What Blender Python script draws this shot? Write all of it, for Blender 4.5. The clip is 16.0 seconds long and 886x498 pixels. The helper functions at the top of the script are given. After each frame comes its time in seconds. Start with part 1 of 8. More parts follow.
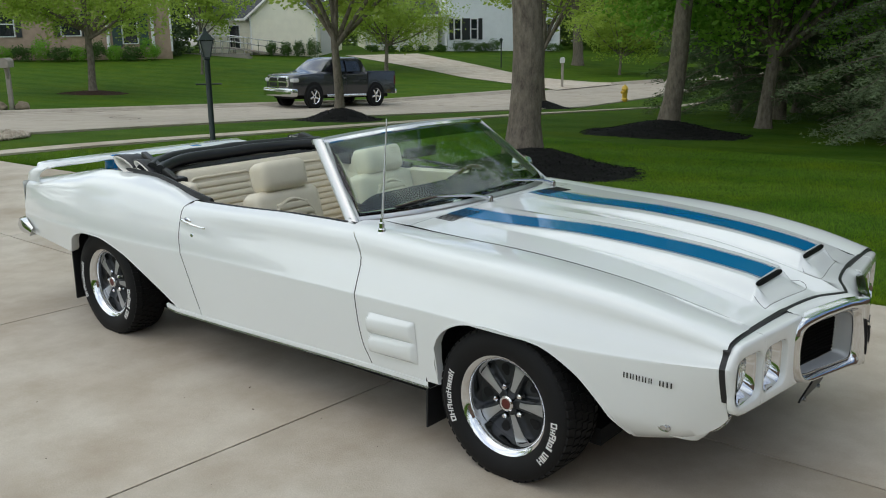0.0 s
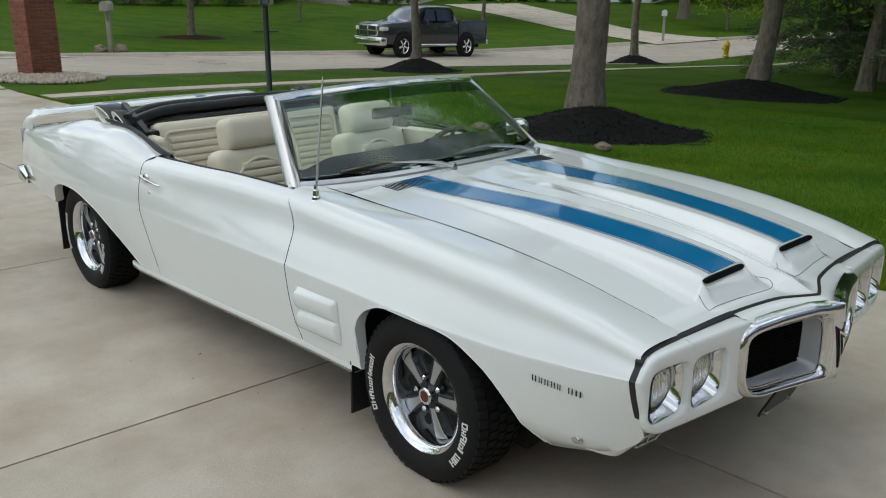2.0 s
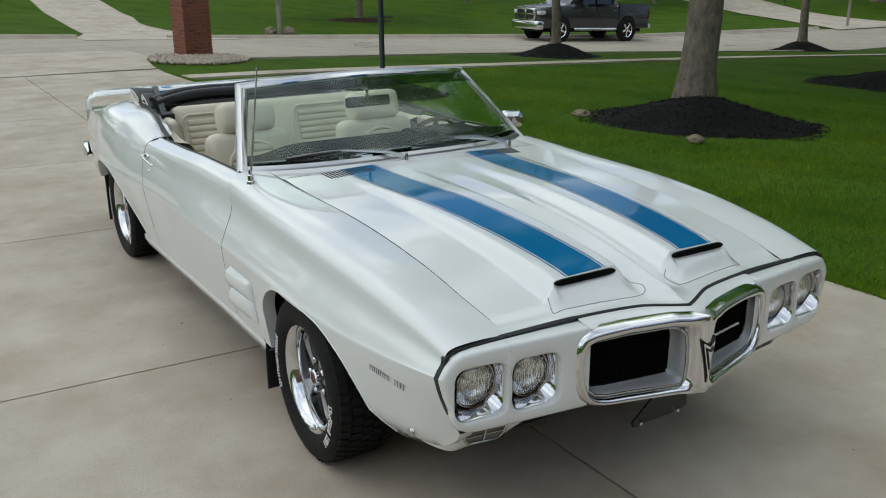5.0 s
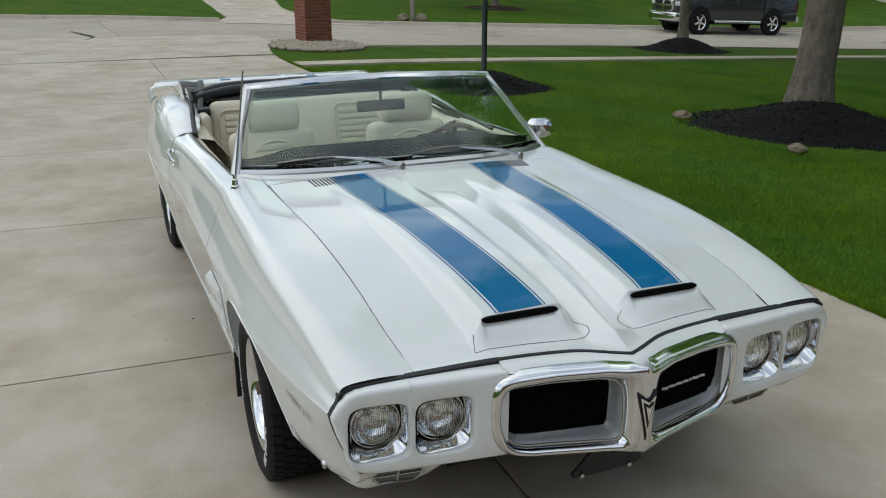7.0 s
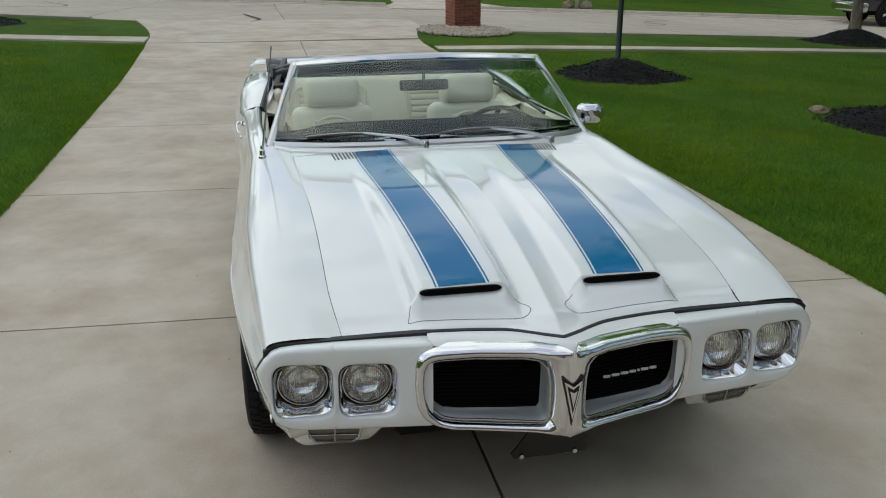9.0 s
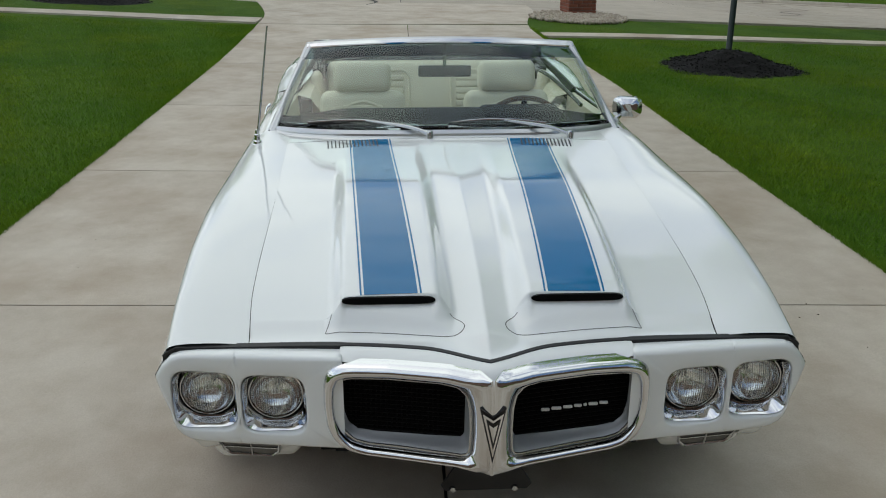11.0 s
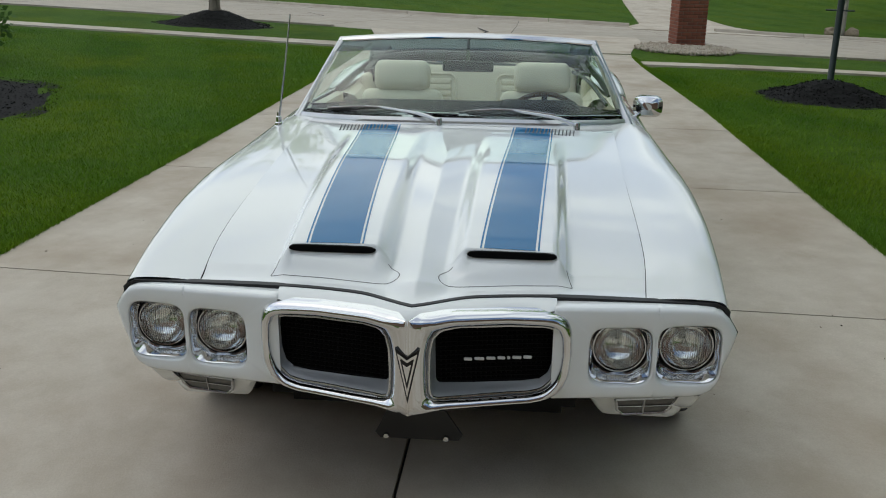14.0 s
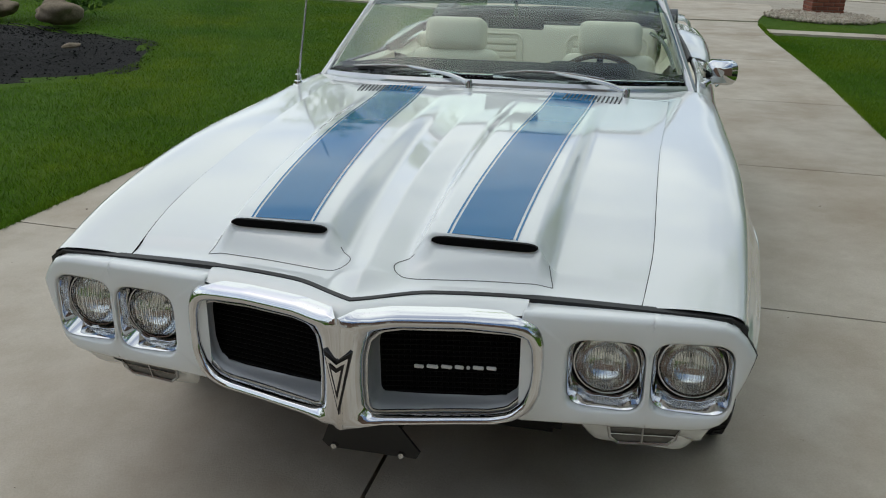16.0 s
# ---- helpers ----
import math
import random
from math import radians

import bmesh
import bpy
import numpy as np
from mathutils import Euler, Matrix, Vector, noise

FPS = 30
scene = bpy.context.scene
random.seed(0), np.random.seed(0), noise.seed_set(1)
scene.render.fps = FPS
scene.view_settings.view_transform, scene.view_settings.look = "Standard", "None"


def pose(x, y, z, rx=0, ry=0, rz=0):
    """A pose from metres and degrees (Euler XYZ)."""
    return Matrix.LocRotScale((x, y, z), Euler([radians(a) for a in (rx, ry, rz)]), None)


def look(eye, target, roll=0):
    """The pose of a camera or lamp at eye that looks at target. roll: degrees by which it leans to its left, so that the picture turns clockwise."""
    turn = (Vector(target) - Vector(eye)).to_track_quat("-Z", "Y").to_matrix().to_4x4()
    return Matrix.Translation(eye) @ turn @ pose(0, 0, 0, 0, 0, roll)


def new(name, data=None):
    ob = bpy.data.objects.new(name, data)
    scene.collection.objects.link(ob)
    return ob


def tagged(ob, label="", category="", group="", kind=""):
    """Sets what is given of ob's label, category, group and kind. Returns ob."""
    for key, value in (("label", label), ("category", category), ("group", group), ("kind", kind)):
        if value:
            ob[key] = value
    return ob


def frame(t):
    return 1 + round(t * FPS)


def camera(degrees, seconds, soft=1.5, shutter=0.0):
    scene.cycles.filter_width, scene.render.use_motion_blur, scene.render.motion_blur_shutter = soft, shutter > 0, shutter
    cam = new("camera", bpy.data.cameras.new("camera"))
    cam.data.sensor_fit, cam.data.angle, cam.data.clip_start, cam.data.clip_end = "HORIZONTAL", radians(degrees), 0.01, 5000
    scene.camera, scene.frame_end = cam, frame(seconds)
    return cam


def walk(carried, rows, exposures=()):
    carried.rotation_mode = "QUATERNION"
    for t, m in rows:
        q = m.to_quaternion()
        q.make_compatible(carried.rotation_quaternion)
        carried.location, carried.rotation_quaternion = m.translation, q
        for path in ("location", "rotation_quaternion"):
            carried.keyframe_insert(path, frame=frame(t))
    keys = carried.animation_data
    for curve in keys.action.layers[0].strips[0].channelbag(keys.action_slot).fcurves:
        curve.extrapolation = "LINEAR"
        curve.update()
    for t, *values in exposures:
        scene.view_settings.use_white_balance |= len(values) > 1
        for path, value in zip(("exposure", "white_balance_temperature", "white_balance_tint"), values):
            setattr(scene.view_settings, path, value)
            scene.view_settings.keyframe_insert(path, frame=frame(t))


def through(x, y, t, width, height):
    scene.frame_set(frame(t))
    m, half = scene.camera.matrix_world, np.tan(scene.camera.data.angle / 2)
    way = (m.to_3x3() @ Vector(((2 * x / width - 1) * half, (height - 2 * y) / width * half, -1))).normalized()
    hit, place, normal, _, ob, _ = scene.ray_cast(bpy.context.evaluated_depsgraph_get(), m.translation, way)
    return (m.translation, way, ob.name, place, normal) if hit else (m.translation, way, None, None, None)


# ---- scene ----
cam = camera(53.6, 16.0, 1.05)
PATH = [
    (0, (1.84, -3.437, 1.668), (0.593, -1.947, 1.192), -0.8),
    (0.5, (1.908, -3.241, 1.667), (0.628, -1.788, 1.168), -0.1),
    (1, (1.922, -3.047, 1.646), (0.607, -1.634, 1.123), -0.2),
    (1.5, (1.967, -2.888, 1.655), (0.615, -1.521, 1.103), -0.4),
    (2, (2.078, -2.753, 1.666), (0.689, -1.436, 1.087), -0.0),
    (2.5, (2.155, -2.614, 1.661), (0.73, -1.346, 1.061), -0.0),
    (3, (2.176, -2.445, 1.647), (0.715, -1.226, 1.032), -0.3),
    (3.5, (2.277, -2.277, 1.64), (0.776, -1.11, 1.019), -0.1),
    (4, (2.449, -2.149, 1.638), (0.906, -1.036, 1.019), 0.2),
    (4.5, (2.634, -2.088, 1.669), (1.053, -1.028, 1.055), -0.1),
    (7, (2.839, -1.367, 1.767), (1.091, -0.635, 1.128), -0.0),
    (7.5, (2.917, -1.184, 1.771), (1.135, -0.545, 1.125), 0.5),
    (8, (3.028, -1.035, 1.757), (1.217, -0.49, 1.11), 0.4),
    (8.5, (3.113, -0.906, 1.75), (1.278, -0.449, 1.097), 0.1),
    (11, (2.884, -0.209, 1.701), (1.01, -0.12, 1.009), 0.1),
    (11.5, (2.92, -0.085, 1.697), (1.039, -0.046, 1.02), 0.3),
    (12, (3.023, -0.03, 1.684), (1.133, -0.03, 1.032), -0.0),
    (12.5, (3.124, 0.017, 1.657), (1.225, -0.023, 1.033), -0.2),
    (13, (3.165, 0.094, 1.624), (1.261, 0.012, 1.017), -0.1),
    (13.5, (3.129, 0.202, 1.575), (1.226, 0.072, 0.972), 0.4),
    (14, (3.051, 0.277, 1.532), (1.157, 0.098, 0.915), 0.5),
    (14.5, (2.895, 0.313, 1.479), (1.014, 0.084, 0.839), 0.4),
    (15, (2.766, 0.358, 1.456), (0.903, 0.073, 0.787), 0.3),
    (15.5, (2.673, 0.465, 1.452), (0.83, 0.102, 0.765), 0.3),
    (16, (2.6, 0.605, 1.446), (0.775, 0.159, 0.759), 0.5),
]
walk(cam, [(t, look(eye, target, roll)) for t, eye, target, roll in PATH], [(0, 0.11), (2, 0.01), (4.5, -0.05), (8, -0.07), (11, -0.15), (16, -0.14)])

# ---- light ----
world = bpy.data.worlds.new("sky")
scene.world = world
world.use_nodes = True
wn, wl = world.node_tree.nodes, world.node_tree.links
wn.clear()
sky = wn.new("ShaderNodeTexSky")
sky.sky_type, sky.sun_disc = "NISHITA", False
sky.sun_elevation, sky.sun_rotation = radians(61), radians(205)
sky.air_density, sky.dust_density, sky.ozone_density = 1.0, 1.5, 1.0
wcoord = wn.new("ShaderNodeTexCoord")
wmap = wn.new("ShaderNodeMapping")
wmap.inputs["Scale"].default_value = (1.0, 1.0, 2.2)
cloud = wn.new("ShaderNodeTexNoise")
cloud.inputs["Scale"].default_value, cloud.inputs["Detail"].default_value, cloud.inputs["Roughness"].default_value = 2.3, 8.0, 0.58
cramp = wn.new("ShaderNodeValToRGB")
cramp.color_ramp.elements[0].position, cramp.color_ramp.elements[1].position = 0.43, 0.60
white_cloud = wn.new("ShaderNodeRGB")
white_cloud.outputs[0].default_value = (7.42, 8.1, 8.0, 1)
wmix = wn.new("ShaderNodeMix")
wmix.data_type = "RGBA"
wbg = wn.new("ShaderNodeBackground")
wbg.inputs["Strength"].default_value = 0.13
wout = wn.new("ShaderNodeOutputWorld")
wl.new(wcoord.outputs["Generated"], wmap.inputs["Vector"])
wl.new(wmap.outputs["Vector"], cloud.inputs["Vector"])
wl.new(cloud.outputs["Fac"], cramp.inputs["Fac"])
wl.new(cramp.outputs["Color"], wmix.inputs[0])
wl.new(sky.outputs["Color"], wmix.inputs[6])
wl.new(white_cloud.outputs[0], wmix.inputs[7])
wl.new(wmix.outputs[2], wbg.inputs["Color"])
wl.new(wbg.outputs[0], wout.inputs["Surface"])
sun_data = bpy.data.lights.new("sun", "SUN")
sun_data.energy, sun_data.angle, sun_data.color = 0.95, radians(140), (0.96, 0.97, 0.90)
sun = new("sun", sun_data)
sun.matrix_world = look((-3.0, -6.5, 13), (0, 0, 0))
scene.view_settings.exposure = -0.1


# ---- materials ----
def mat(name, base, rough=0.5, metal=0.0, var=0.0, scale=8.0, fine=90.0, bump=0.0, coat=0.0, base2=None, spec=0.5, rnd=0.0, detail=6.0, rvar=0.0):
    """A surface with variation at two scales, bump, and gloss."""
    m = bpy.data.materials.new(name)
    m.use_nodes = True
    n, l = m.node_tree.nodes, m.node_tree.links
    b = n["Principled BSDF"]
    b.inputs["Roughness"].default_value, b.inputs["Metallic"].default_value = rough, metal
    b.inputs["Specular IOR Level"].default_value, b.inputs["Coat Weight"].default_value = spec, coat
    b.inputs["Coat Roughness"].default_value = 0.03
    b.inputs["Base Color"].default_value = (*base, 1)
    if var or bump or base2 or rnd or rvar:
        tc = n.new("ShaderNodeTexCoord")
        big, small = n.new("ShaderNodeTexNoise"), n.new("ShaderNodeTexNoise")
        for t, s in ((big, scale), (small, fine)):
            t.inputs["Scale"].default_value, t.inputs["Detail"].default_value, t.inputs["Roughness"].default_value = s, detail, 0.6
            l.new(tc.outputs["Object"], t.inputs["Vector"])
        add = n.new("ShaderNodeMath")
        add.operation = "MULTIPLY_ADD"
        l.new(small.outputs["Fac"], add.inputs[0])
        add.inputs[1].default_value = 0.45
        l.new(big.outputs["Fac"], add.inputs[2])
        last = add.outputs[0]
        if rnd:
            info = n.new("ShaderNodeObjectInfo")
            r2 = n.new("ShaderNodeMath")
            r2.operation = "MULTIPLY_ADD"
            l.new(info.outputs["Random"], r2.inputs[0])
            r2.inputs[1].default_value = rnd
            l.new(last, r2.inputs[2])
            last = r2.outputs[0]
        ramp = n.new("ShaderNodeValToRGB")
        e = ramp.color_ramp.elements
        e[0].position, e[1].position = 0.42, 1.05
        lo = base2 or tuple(c * (1 - var) for c in base)
        hi = base if base2 else tuple(min(1, c * (1 + var)) for c in base)
        e[0].color, e[1].color = (*lo, 1), (*hi, 1)
        l.new(last, ramp.inputs["Fac"])
        l.new(ramp.outputs["Color"], b.inputs["Base Color"])
        if rvar:
            rr = n.new("ShaderNodeMapRange")
            rr.inputs["From Min"].default_value, rr.inputs["From Max"].default_value = 0.4, 1.0
            rr.inputs["To Min"].default_value, rr.inputs["To Max"].default_value = rough - rvar, rough + rvar
            l.new(last, rr.inputs["Value"])
            l.new(rr.outputs["Result"], b.inputs["Roughness"])
        if bump:
            bp = n.new("ShaderNodeBump")
            bp.inputs["Strength"].default_value, bp.inputs["Distance"].default_value = 0.6, bump
            l.new(last, bp.inputs["Height"])
            l.new(bp.outputs["Normal"], b.inputs["Normal"])
    return m


def leafy(name, light, dark, scale=0.9, through=0.45):
    """Leaves: two greens in patches, with light coming through them."""
    m = mat(name, light, 0.6, 0, 0, scale, 14, 0, base2=dark, spec=0.25)
    n, l = m.node_tree.nodes, m.node_tree.links
    tr, mx = n.new("ShaderNodeBsdfTranslucent"), n.new("ShaderNodeMixShader")
    src = n["Principled BSDF"].inputs["Base Color"].links[0].from_socket
    l.new(src, tr.inputs["Color"])
    mx.inputs[0].default_value = through
    l.new(n["Principled BSDF"].outputs[0], mx.inputs[1])
    l.new(tr.outputs[0], mx.inputs[2])
    l.new(mx.outputs[0], n["Material Output"].inputs["Surface"])
    return m


def bark(name, pale, dark):
    """Furrowed bark, drawn out along the trunk."""
    m = mat(name, pale, 0.9, 0, 0, 1.0, 6.0, 0.03, base2=dark, spec=0.15, detail=9.0)
    n, l = m.node_tree.nodes, m.node_tree.links
    tc = [q for q in n if q.bl_idname == "ShaderNodeTexCoord"][0]
    mp = n.new("ShaderNodeMapping")
    mp.inputs["Scale"].default_value = (15.0, 15.0, 5.5)
    l.new(tc.outputs["Object"], mp.inputs["Vector"])
    for q in [q for q in n if q.bl_idname == "ShaderNodeTexNoise"]:
        l.new(mp.outputs["Vector"], q.inputs["Vector"])
    return m


def concrete(name, pale, dark, stain, rnd=0.05, bump=0.0015):
    """Worn concrete: broad brown stains, soft mottling, fine speckle."""
    m = bpy.data.materials.new(name)
    m.use_nodes = True
    n, l = m.node_tree.nodes, m.node_tree.links
    b = n["Principled BSDF"]
    b.inputs["Roughness"].default_value, b.inputs["Specular IOR Level"].default_value = 0.75, 0.3
    tc, info = n.new("ShaderNodeTexCoord"), n.new("ShaderNodeObjectInfo")
    facs = []
    for sc, det, lo, hi in ((0.9, 6.0, 0.45, 0.66), (2.6, 8.0, 0.40, 0.64), (130.0, 3.0, 0.30, 0.75)):
        t, r = n.new("ShaderNodeTexNoise"), n.new("ShaderNodeMapRange")
        t.inputs["Scale"].default_value, t.inputs["Detail"].default_value, t.inputs["Roughness"].default_value = sc, det, 0.62
        r.inputs["From Min"].default_value, r.inputs["From Max"].default_value = lo, hi
        l.new(tc.outputs["Object"], t.inputs["Vector"])
        l.new(t.outputs["Fac"], r.inputs["Value"])
        facs.append(r.outputs["Result"])
    last = None
    for fac, colour, amount in ((facs[1], dark, 0.72), (facs[0], stain, 0.70), (facs[2], tuple(c * 0.75 for c in dark), 0.30)):
        mix, mul = n.new("ShaderNodeMix"), n.new("ShaderNodeMath")
        mix.data_type, mul.operation = "RGBA", "MULTIPLY"
        l.new(fac, mul.inputs[0])
        mul.inputs[1].default_value = amount
        l.new(mul.outputs[0], mix.inputs[0])
        mix.inputs[7].default_value = (*colour, 1)
        if last is None:
            mix.inputs[6].default_value = (*pale, 1)
        else:
            l.new(last, mix.inputs[6])
        last = mix.outputs[2]
    vary = n.new("ShaderNodeHueSaturation")
    val = n.new("ShaderNodeMath")
    val.operation = "MULTIPLY_ADD"
    l.new(info.outputs["Random"], val.inputs[0])
    val.inputs[1].default_value, val.inputs[2].default_value = 2 * rnd, 1 - rnd
    l.new(val.outputs[0], vary.inputs["Value"])
    l.new(last, vary.inputs["Color"])
    l.new(vary.outputs["Color"], b.inputs["Base Color"])
    bp = n.new("ShaderNodeBump")
    bp.inputs["Strength"].default_value, bp.inputs["Distance"].default_value = 0.5, bump
    l.new(facs[2], bp.inputs["Height"])
    l.new(bp.outputs["Normal"], b.inputs["Normal"])
    return m


def glass_mat(name, tint=(1, 1, 1), rough=0.0, ior=1.45):
    m = bpy.data.materials.new(name)
    m.use_nodes = True
    b = m.node_tree.nodes["Principled BSDF"]
    b.inputs["Base Color"].default_value = (*tint, 1)
    b.inputs["Roughness"].default_value, b.inputs["Transmission Weight"].default_value, b.inputs["IOR"].default_value = rough, 1.0, ior
    return m


M = {}
M["paint"] = mat("white_car_paint", (0.805, 0.828, 0.818), 0.06, 0, 0.012, 3, 300, 0.0, coat=0.7)
M["blue"] = mat("blue_stripe_paint", (0.003, 0.145, 0.335), 0.06, 0, 0.06, 4, 200, coat=0.05, spec=0.4)
M["pin"] = mat("pale_pinstripe", (0.35, 0.45, 0.55), 0.3, coat=0.5)
M["chrome"] = mat("chrome", (0.72, 0.73, 0.75), 0.07, 1.0, 0.03, 6, 150, rvar=0.03)
M["argent"] = mat("argent_wheel_paint", (0.42, 0.43, 0.44), 0.32, 0.7, 0.08, 20, 200)
M["satin"] = mat("satin_bright_metal", (0.60, 0.61, 0.62), 0.28, 0.85, 0.04, 8, 200)
M["steel"] = mat("brushed_stainless", (0.55, 0.56, 0.57), 0.22, 1.0, 0.06, 10, 300)
M["silver"] = mat("silver_grille_paint", (0.36, 0.37, 0.38), 0.38, 0.35, 0.05, 10, 400)
M["black"] = mat("black_plastic", (0.004, 0.004, 0.0045), 0.4, 0, 0.2, 20, 300)
M["trim"] = mat("black_rubber_trim", (0.010, 0.0105, 0.012), 0.5, 0, 0.2, 20, 300)
M["dark"] = mat("dark_underbody", (0.003, 0.003, 0.003), 0.9, 0, 0.4, 8, 90)
M["tyre"] = mat("tyre_rubber", (0.0055, 0.0055, 0.006), 0.7, 0, 0.25, 12, 200, 0.0006, spec=0.3)
M["letter"] = mat("white_tyre_lettering", (0.72, 0.72, 0.70), 0.6, 0, 0.1, 30, 200)
M["wheelgrey"] = mat("charcoal_wheel_paint", (0.018, 0.021, 0.024), 0.35, 0.3, 0.1, 20, 300)
M["cream"] = mat("cream_vinyl", (0.66, 0.60, 0.47), 0.42, 0, 0.05, 9, 380, 0.0008)
M["topcloth"] = mat("black_vinyl_top", (0.007, 0.0075, 0.010), 0.42, 0, 0.3, 12, 300, 0.001)
M["toplining"] = mat("white_top_lining", (0.78, 0.76, 0.70), 0.7, 0, 0.1, 12, 300, 0.001)
M["red"] = mat("red_cap_enamel", (0.10, 0.015, 0.012), 0.3)
M["dash"] = mat("black_dash_vinyl", (0.008, 0.0095, 0.0105), 0.85, 0, 0.2, 10, 300, 0.0005, spec=0.2)
M["wood"] = mat("walnut_wheel_rim", (0.10, 0.05, 0.025), 0.35, 0, 0.3, 30, 200)
M["lens"] = glass_mat("headlight_glass", (0.96, 0.98, 0.98), 0.0, 1.4)
M["glass"] = glass_mat("windscreen_glass", (0.79, 0.93, 0.85), 0.0, 1.45)
M["grillblack"] = mat("matte_black_grille", (0.0012, 0.0012, 0.0014), 0.6, 0, 0.3, 20, 300, spec=0.10)
M["bowl"] = mat("aged_reflector", (0.86, 0.87, 0.86), 0.08, 1.0, 0.2, 30, 200, rvar=0.05)
M["shade"] = bpy.data.materials.new("tinted_shade_band")
M["shade"].use_nodes = True
film = M["shade"].node_tree.nodes.new("ShaderNodeBsdfTransparent")
film.inputs["Color"].default_value = (0.26, 0.36, 0.42, 1)
M["shade"].node_tree.links.new(film.outputs[0], M["shade"].node_tree.nodes["Material Output"].inputs["Surface"])
M["seam"] = mat("panel_seam_shadow_gap", (0.16, 0.16, 0.155), 0.8)
M["park"] = mat("parking_lens", (0.12, 0.115, 0.105), 0.2, 0, 0.2, 60, 200, coat=1)
M["mirrorglass"] = mat("mirror_silvering", (0.8, 0.8, 0.8), 0.02, 1.0)


# ---- helpers of the scene ----
def raw(name, verts, faces, material, smooth=True, angle=35):
    me = bpy.data.meshes.new(name)
    me.from_pydata([tuple(map(float, v)) for v in verts], [], faces)
    me.materials.append(material)
    me.validate()
    if smooth:
        me.polygons.foreach_set("use_smooth", [True] * len(me.polygons))
        me.set_sharp_from_angle(angle=radians(angle))
    me.update()
    return me


def put_mesh(name, me, parent=None, label="", category="", group="", kind=""):
    ob = new(name, me)
    if parent:
        ob.parent = parent
    return tagged(ob, label, category, group, kind)


def part(name, bm, material, parent=None, label="", smooth=True, angle=35):
    """Links a bmesh, or (verts, faces), as one mesh object under a thing or part."""
    if isinstance(bm, tuple):
        me = raw(name, bm[0], bm[1], material, smooth, angle)
    else:
        bmesh.ops.recalc_face_normals(bm, faces=bm.faces[:])
        me = bpy.data.meshes.new(name)
        bm.to_mesh(me)
        bm.free()
        me.materials.append(material)
        if smooth:
            me.polygons.foreach_set("use_smooth", [True] * len(me.polygons))
            me.set_sharp_from_angle(angle=radians(angle))
    return put_mesh(name, me, parent, label)


def thing(name, label, category, at=(0, 0, 0), rz=0, group=""):
    ob = new(name)
    ob.matrix_world = pose(*at, 0, 0, rz)
    return tagged(ob, label, category, group)


def join(*geos):
    V, F = [], []
    for v, f in geos:
        o = len(V)
        V.extend(v)
        F.extend([tuple(i + o for i in q) for q in f])
    return V, F


def box(x0, x1, y0, y1, z0, z1):
    v = [(x, y, z) for z in (z0, z1) for y in (y0, y1) for x in (x0, x1)]
    return v, [(0, 2, 3, 1), (4, 5, 7, 6), (0, 1, 5, 4), (2, 6, 7, 3), (0, 4, 6, 2), (1, 3, 7, 5)]


def rbox(x0, x1, y0, y1, z0, z1, r=0.02, seg=3):
    """A box with rounded edges, as a bmesh."""
    bm = bmesh.new()
    v, f = box(x0, x1, y0, y1, z0, z1)
    vs = [bm.verts.new(p) for p in v]
    for q in f:
        bm.faces.new([vs[i] for i in q])
    bmesh.ops.bevel(bm, geom=bm.edges[:], offset=r, segments=seg, profile=0.5, affect="EDGES", clamp_overlap=True)
    return bm


def bm_geo(bm):
    bm.verts.index_update()
    out = [v.co.copy() for v in bm.verts], [tuple(v.index for v in f.verts) for f in bm.faces]
    bm.free()
    return out


def moved(geo, m):
    return [m @ Vector(v) for v in geo[0]], geo[1]


def mirrored(geo):
    return [(v[0], -v[1], v[2]) for v in geo[0]], [tuple(reversed(f)) for f in geo[1]]


def grid(fn, us, vs, close_u=False):
    V = [fn(u, v) for u in us for v in vs]
    n, F = len(vs), []
    for i in range(len(us) - (0 if close_u else 1)):
        for j in range(n - 1):
            a, b = i * n + j, ((i + 1) % len(us)) * n + j
            F.append((a, b, b + 1, a + 1))
    return V, F


def lathe(profile, seg=48, axis="y"):
    """Turns (radius, offset) points round the y axis."""
    V, F, n = [], [], len(profile)
    for k in range(seg):
        a = 2 * math.pi * k / seg
        for r, o in profile:
            V.append((r * math.cos(a), o, r * math.sin(a)))
    for k in range(seg):
        for j in range(n - 1):
            a, b = k * n + j, ((k + 1) % seg) * n + j
            F.append((a, a + 1, b + 1, b))
    return V, F


def tube(points, radii, seg=8, cap=True):
    """A round tube along points."""
    P = [Vector(p) for p in points]
    if not hasattr(radii, "__len__"):
        radii = [radii] * len(P)
    V, F = [], []
    side = None
    for i, p in enumerate(P):
        d = (P[min(i + 1, len(P) - 1)] - P[max(i - 1, 0)]).normalized()
        if side is None:
            side = d.orthogonal().normalized()
        side = (side - d * side.dot(d)).normalized()
        up = d.cross(side)
        for k in range(seg):
            a = 2 * math.pi * k / seg
            V.append(p + radii[i] * (side * math.cos(a) + up * math.sin(a)))
    for i in range(len(P) - 1):
        for k in range(seg):
            a, b = i * seg + k, i * seg + (k + 1) % seg
            F.append((a, b, b + seg, a + seg))
    if cap:
        F.append(tuple(range(seg - 1, -1, -1)))
        F.append(tuple(range((len(P) - 1) * seg, len(P) * seg)))
    return V, F


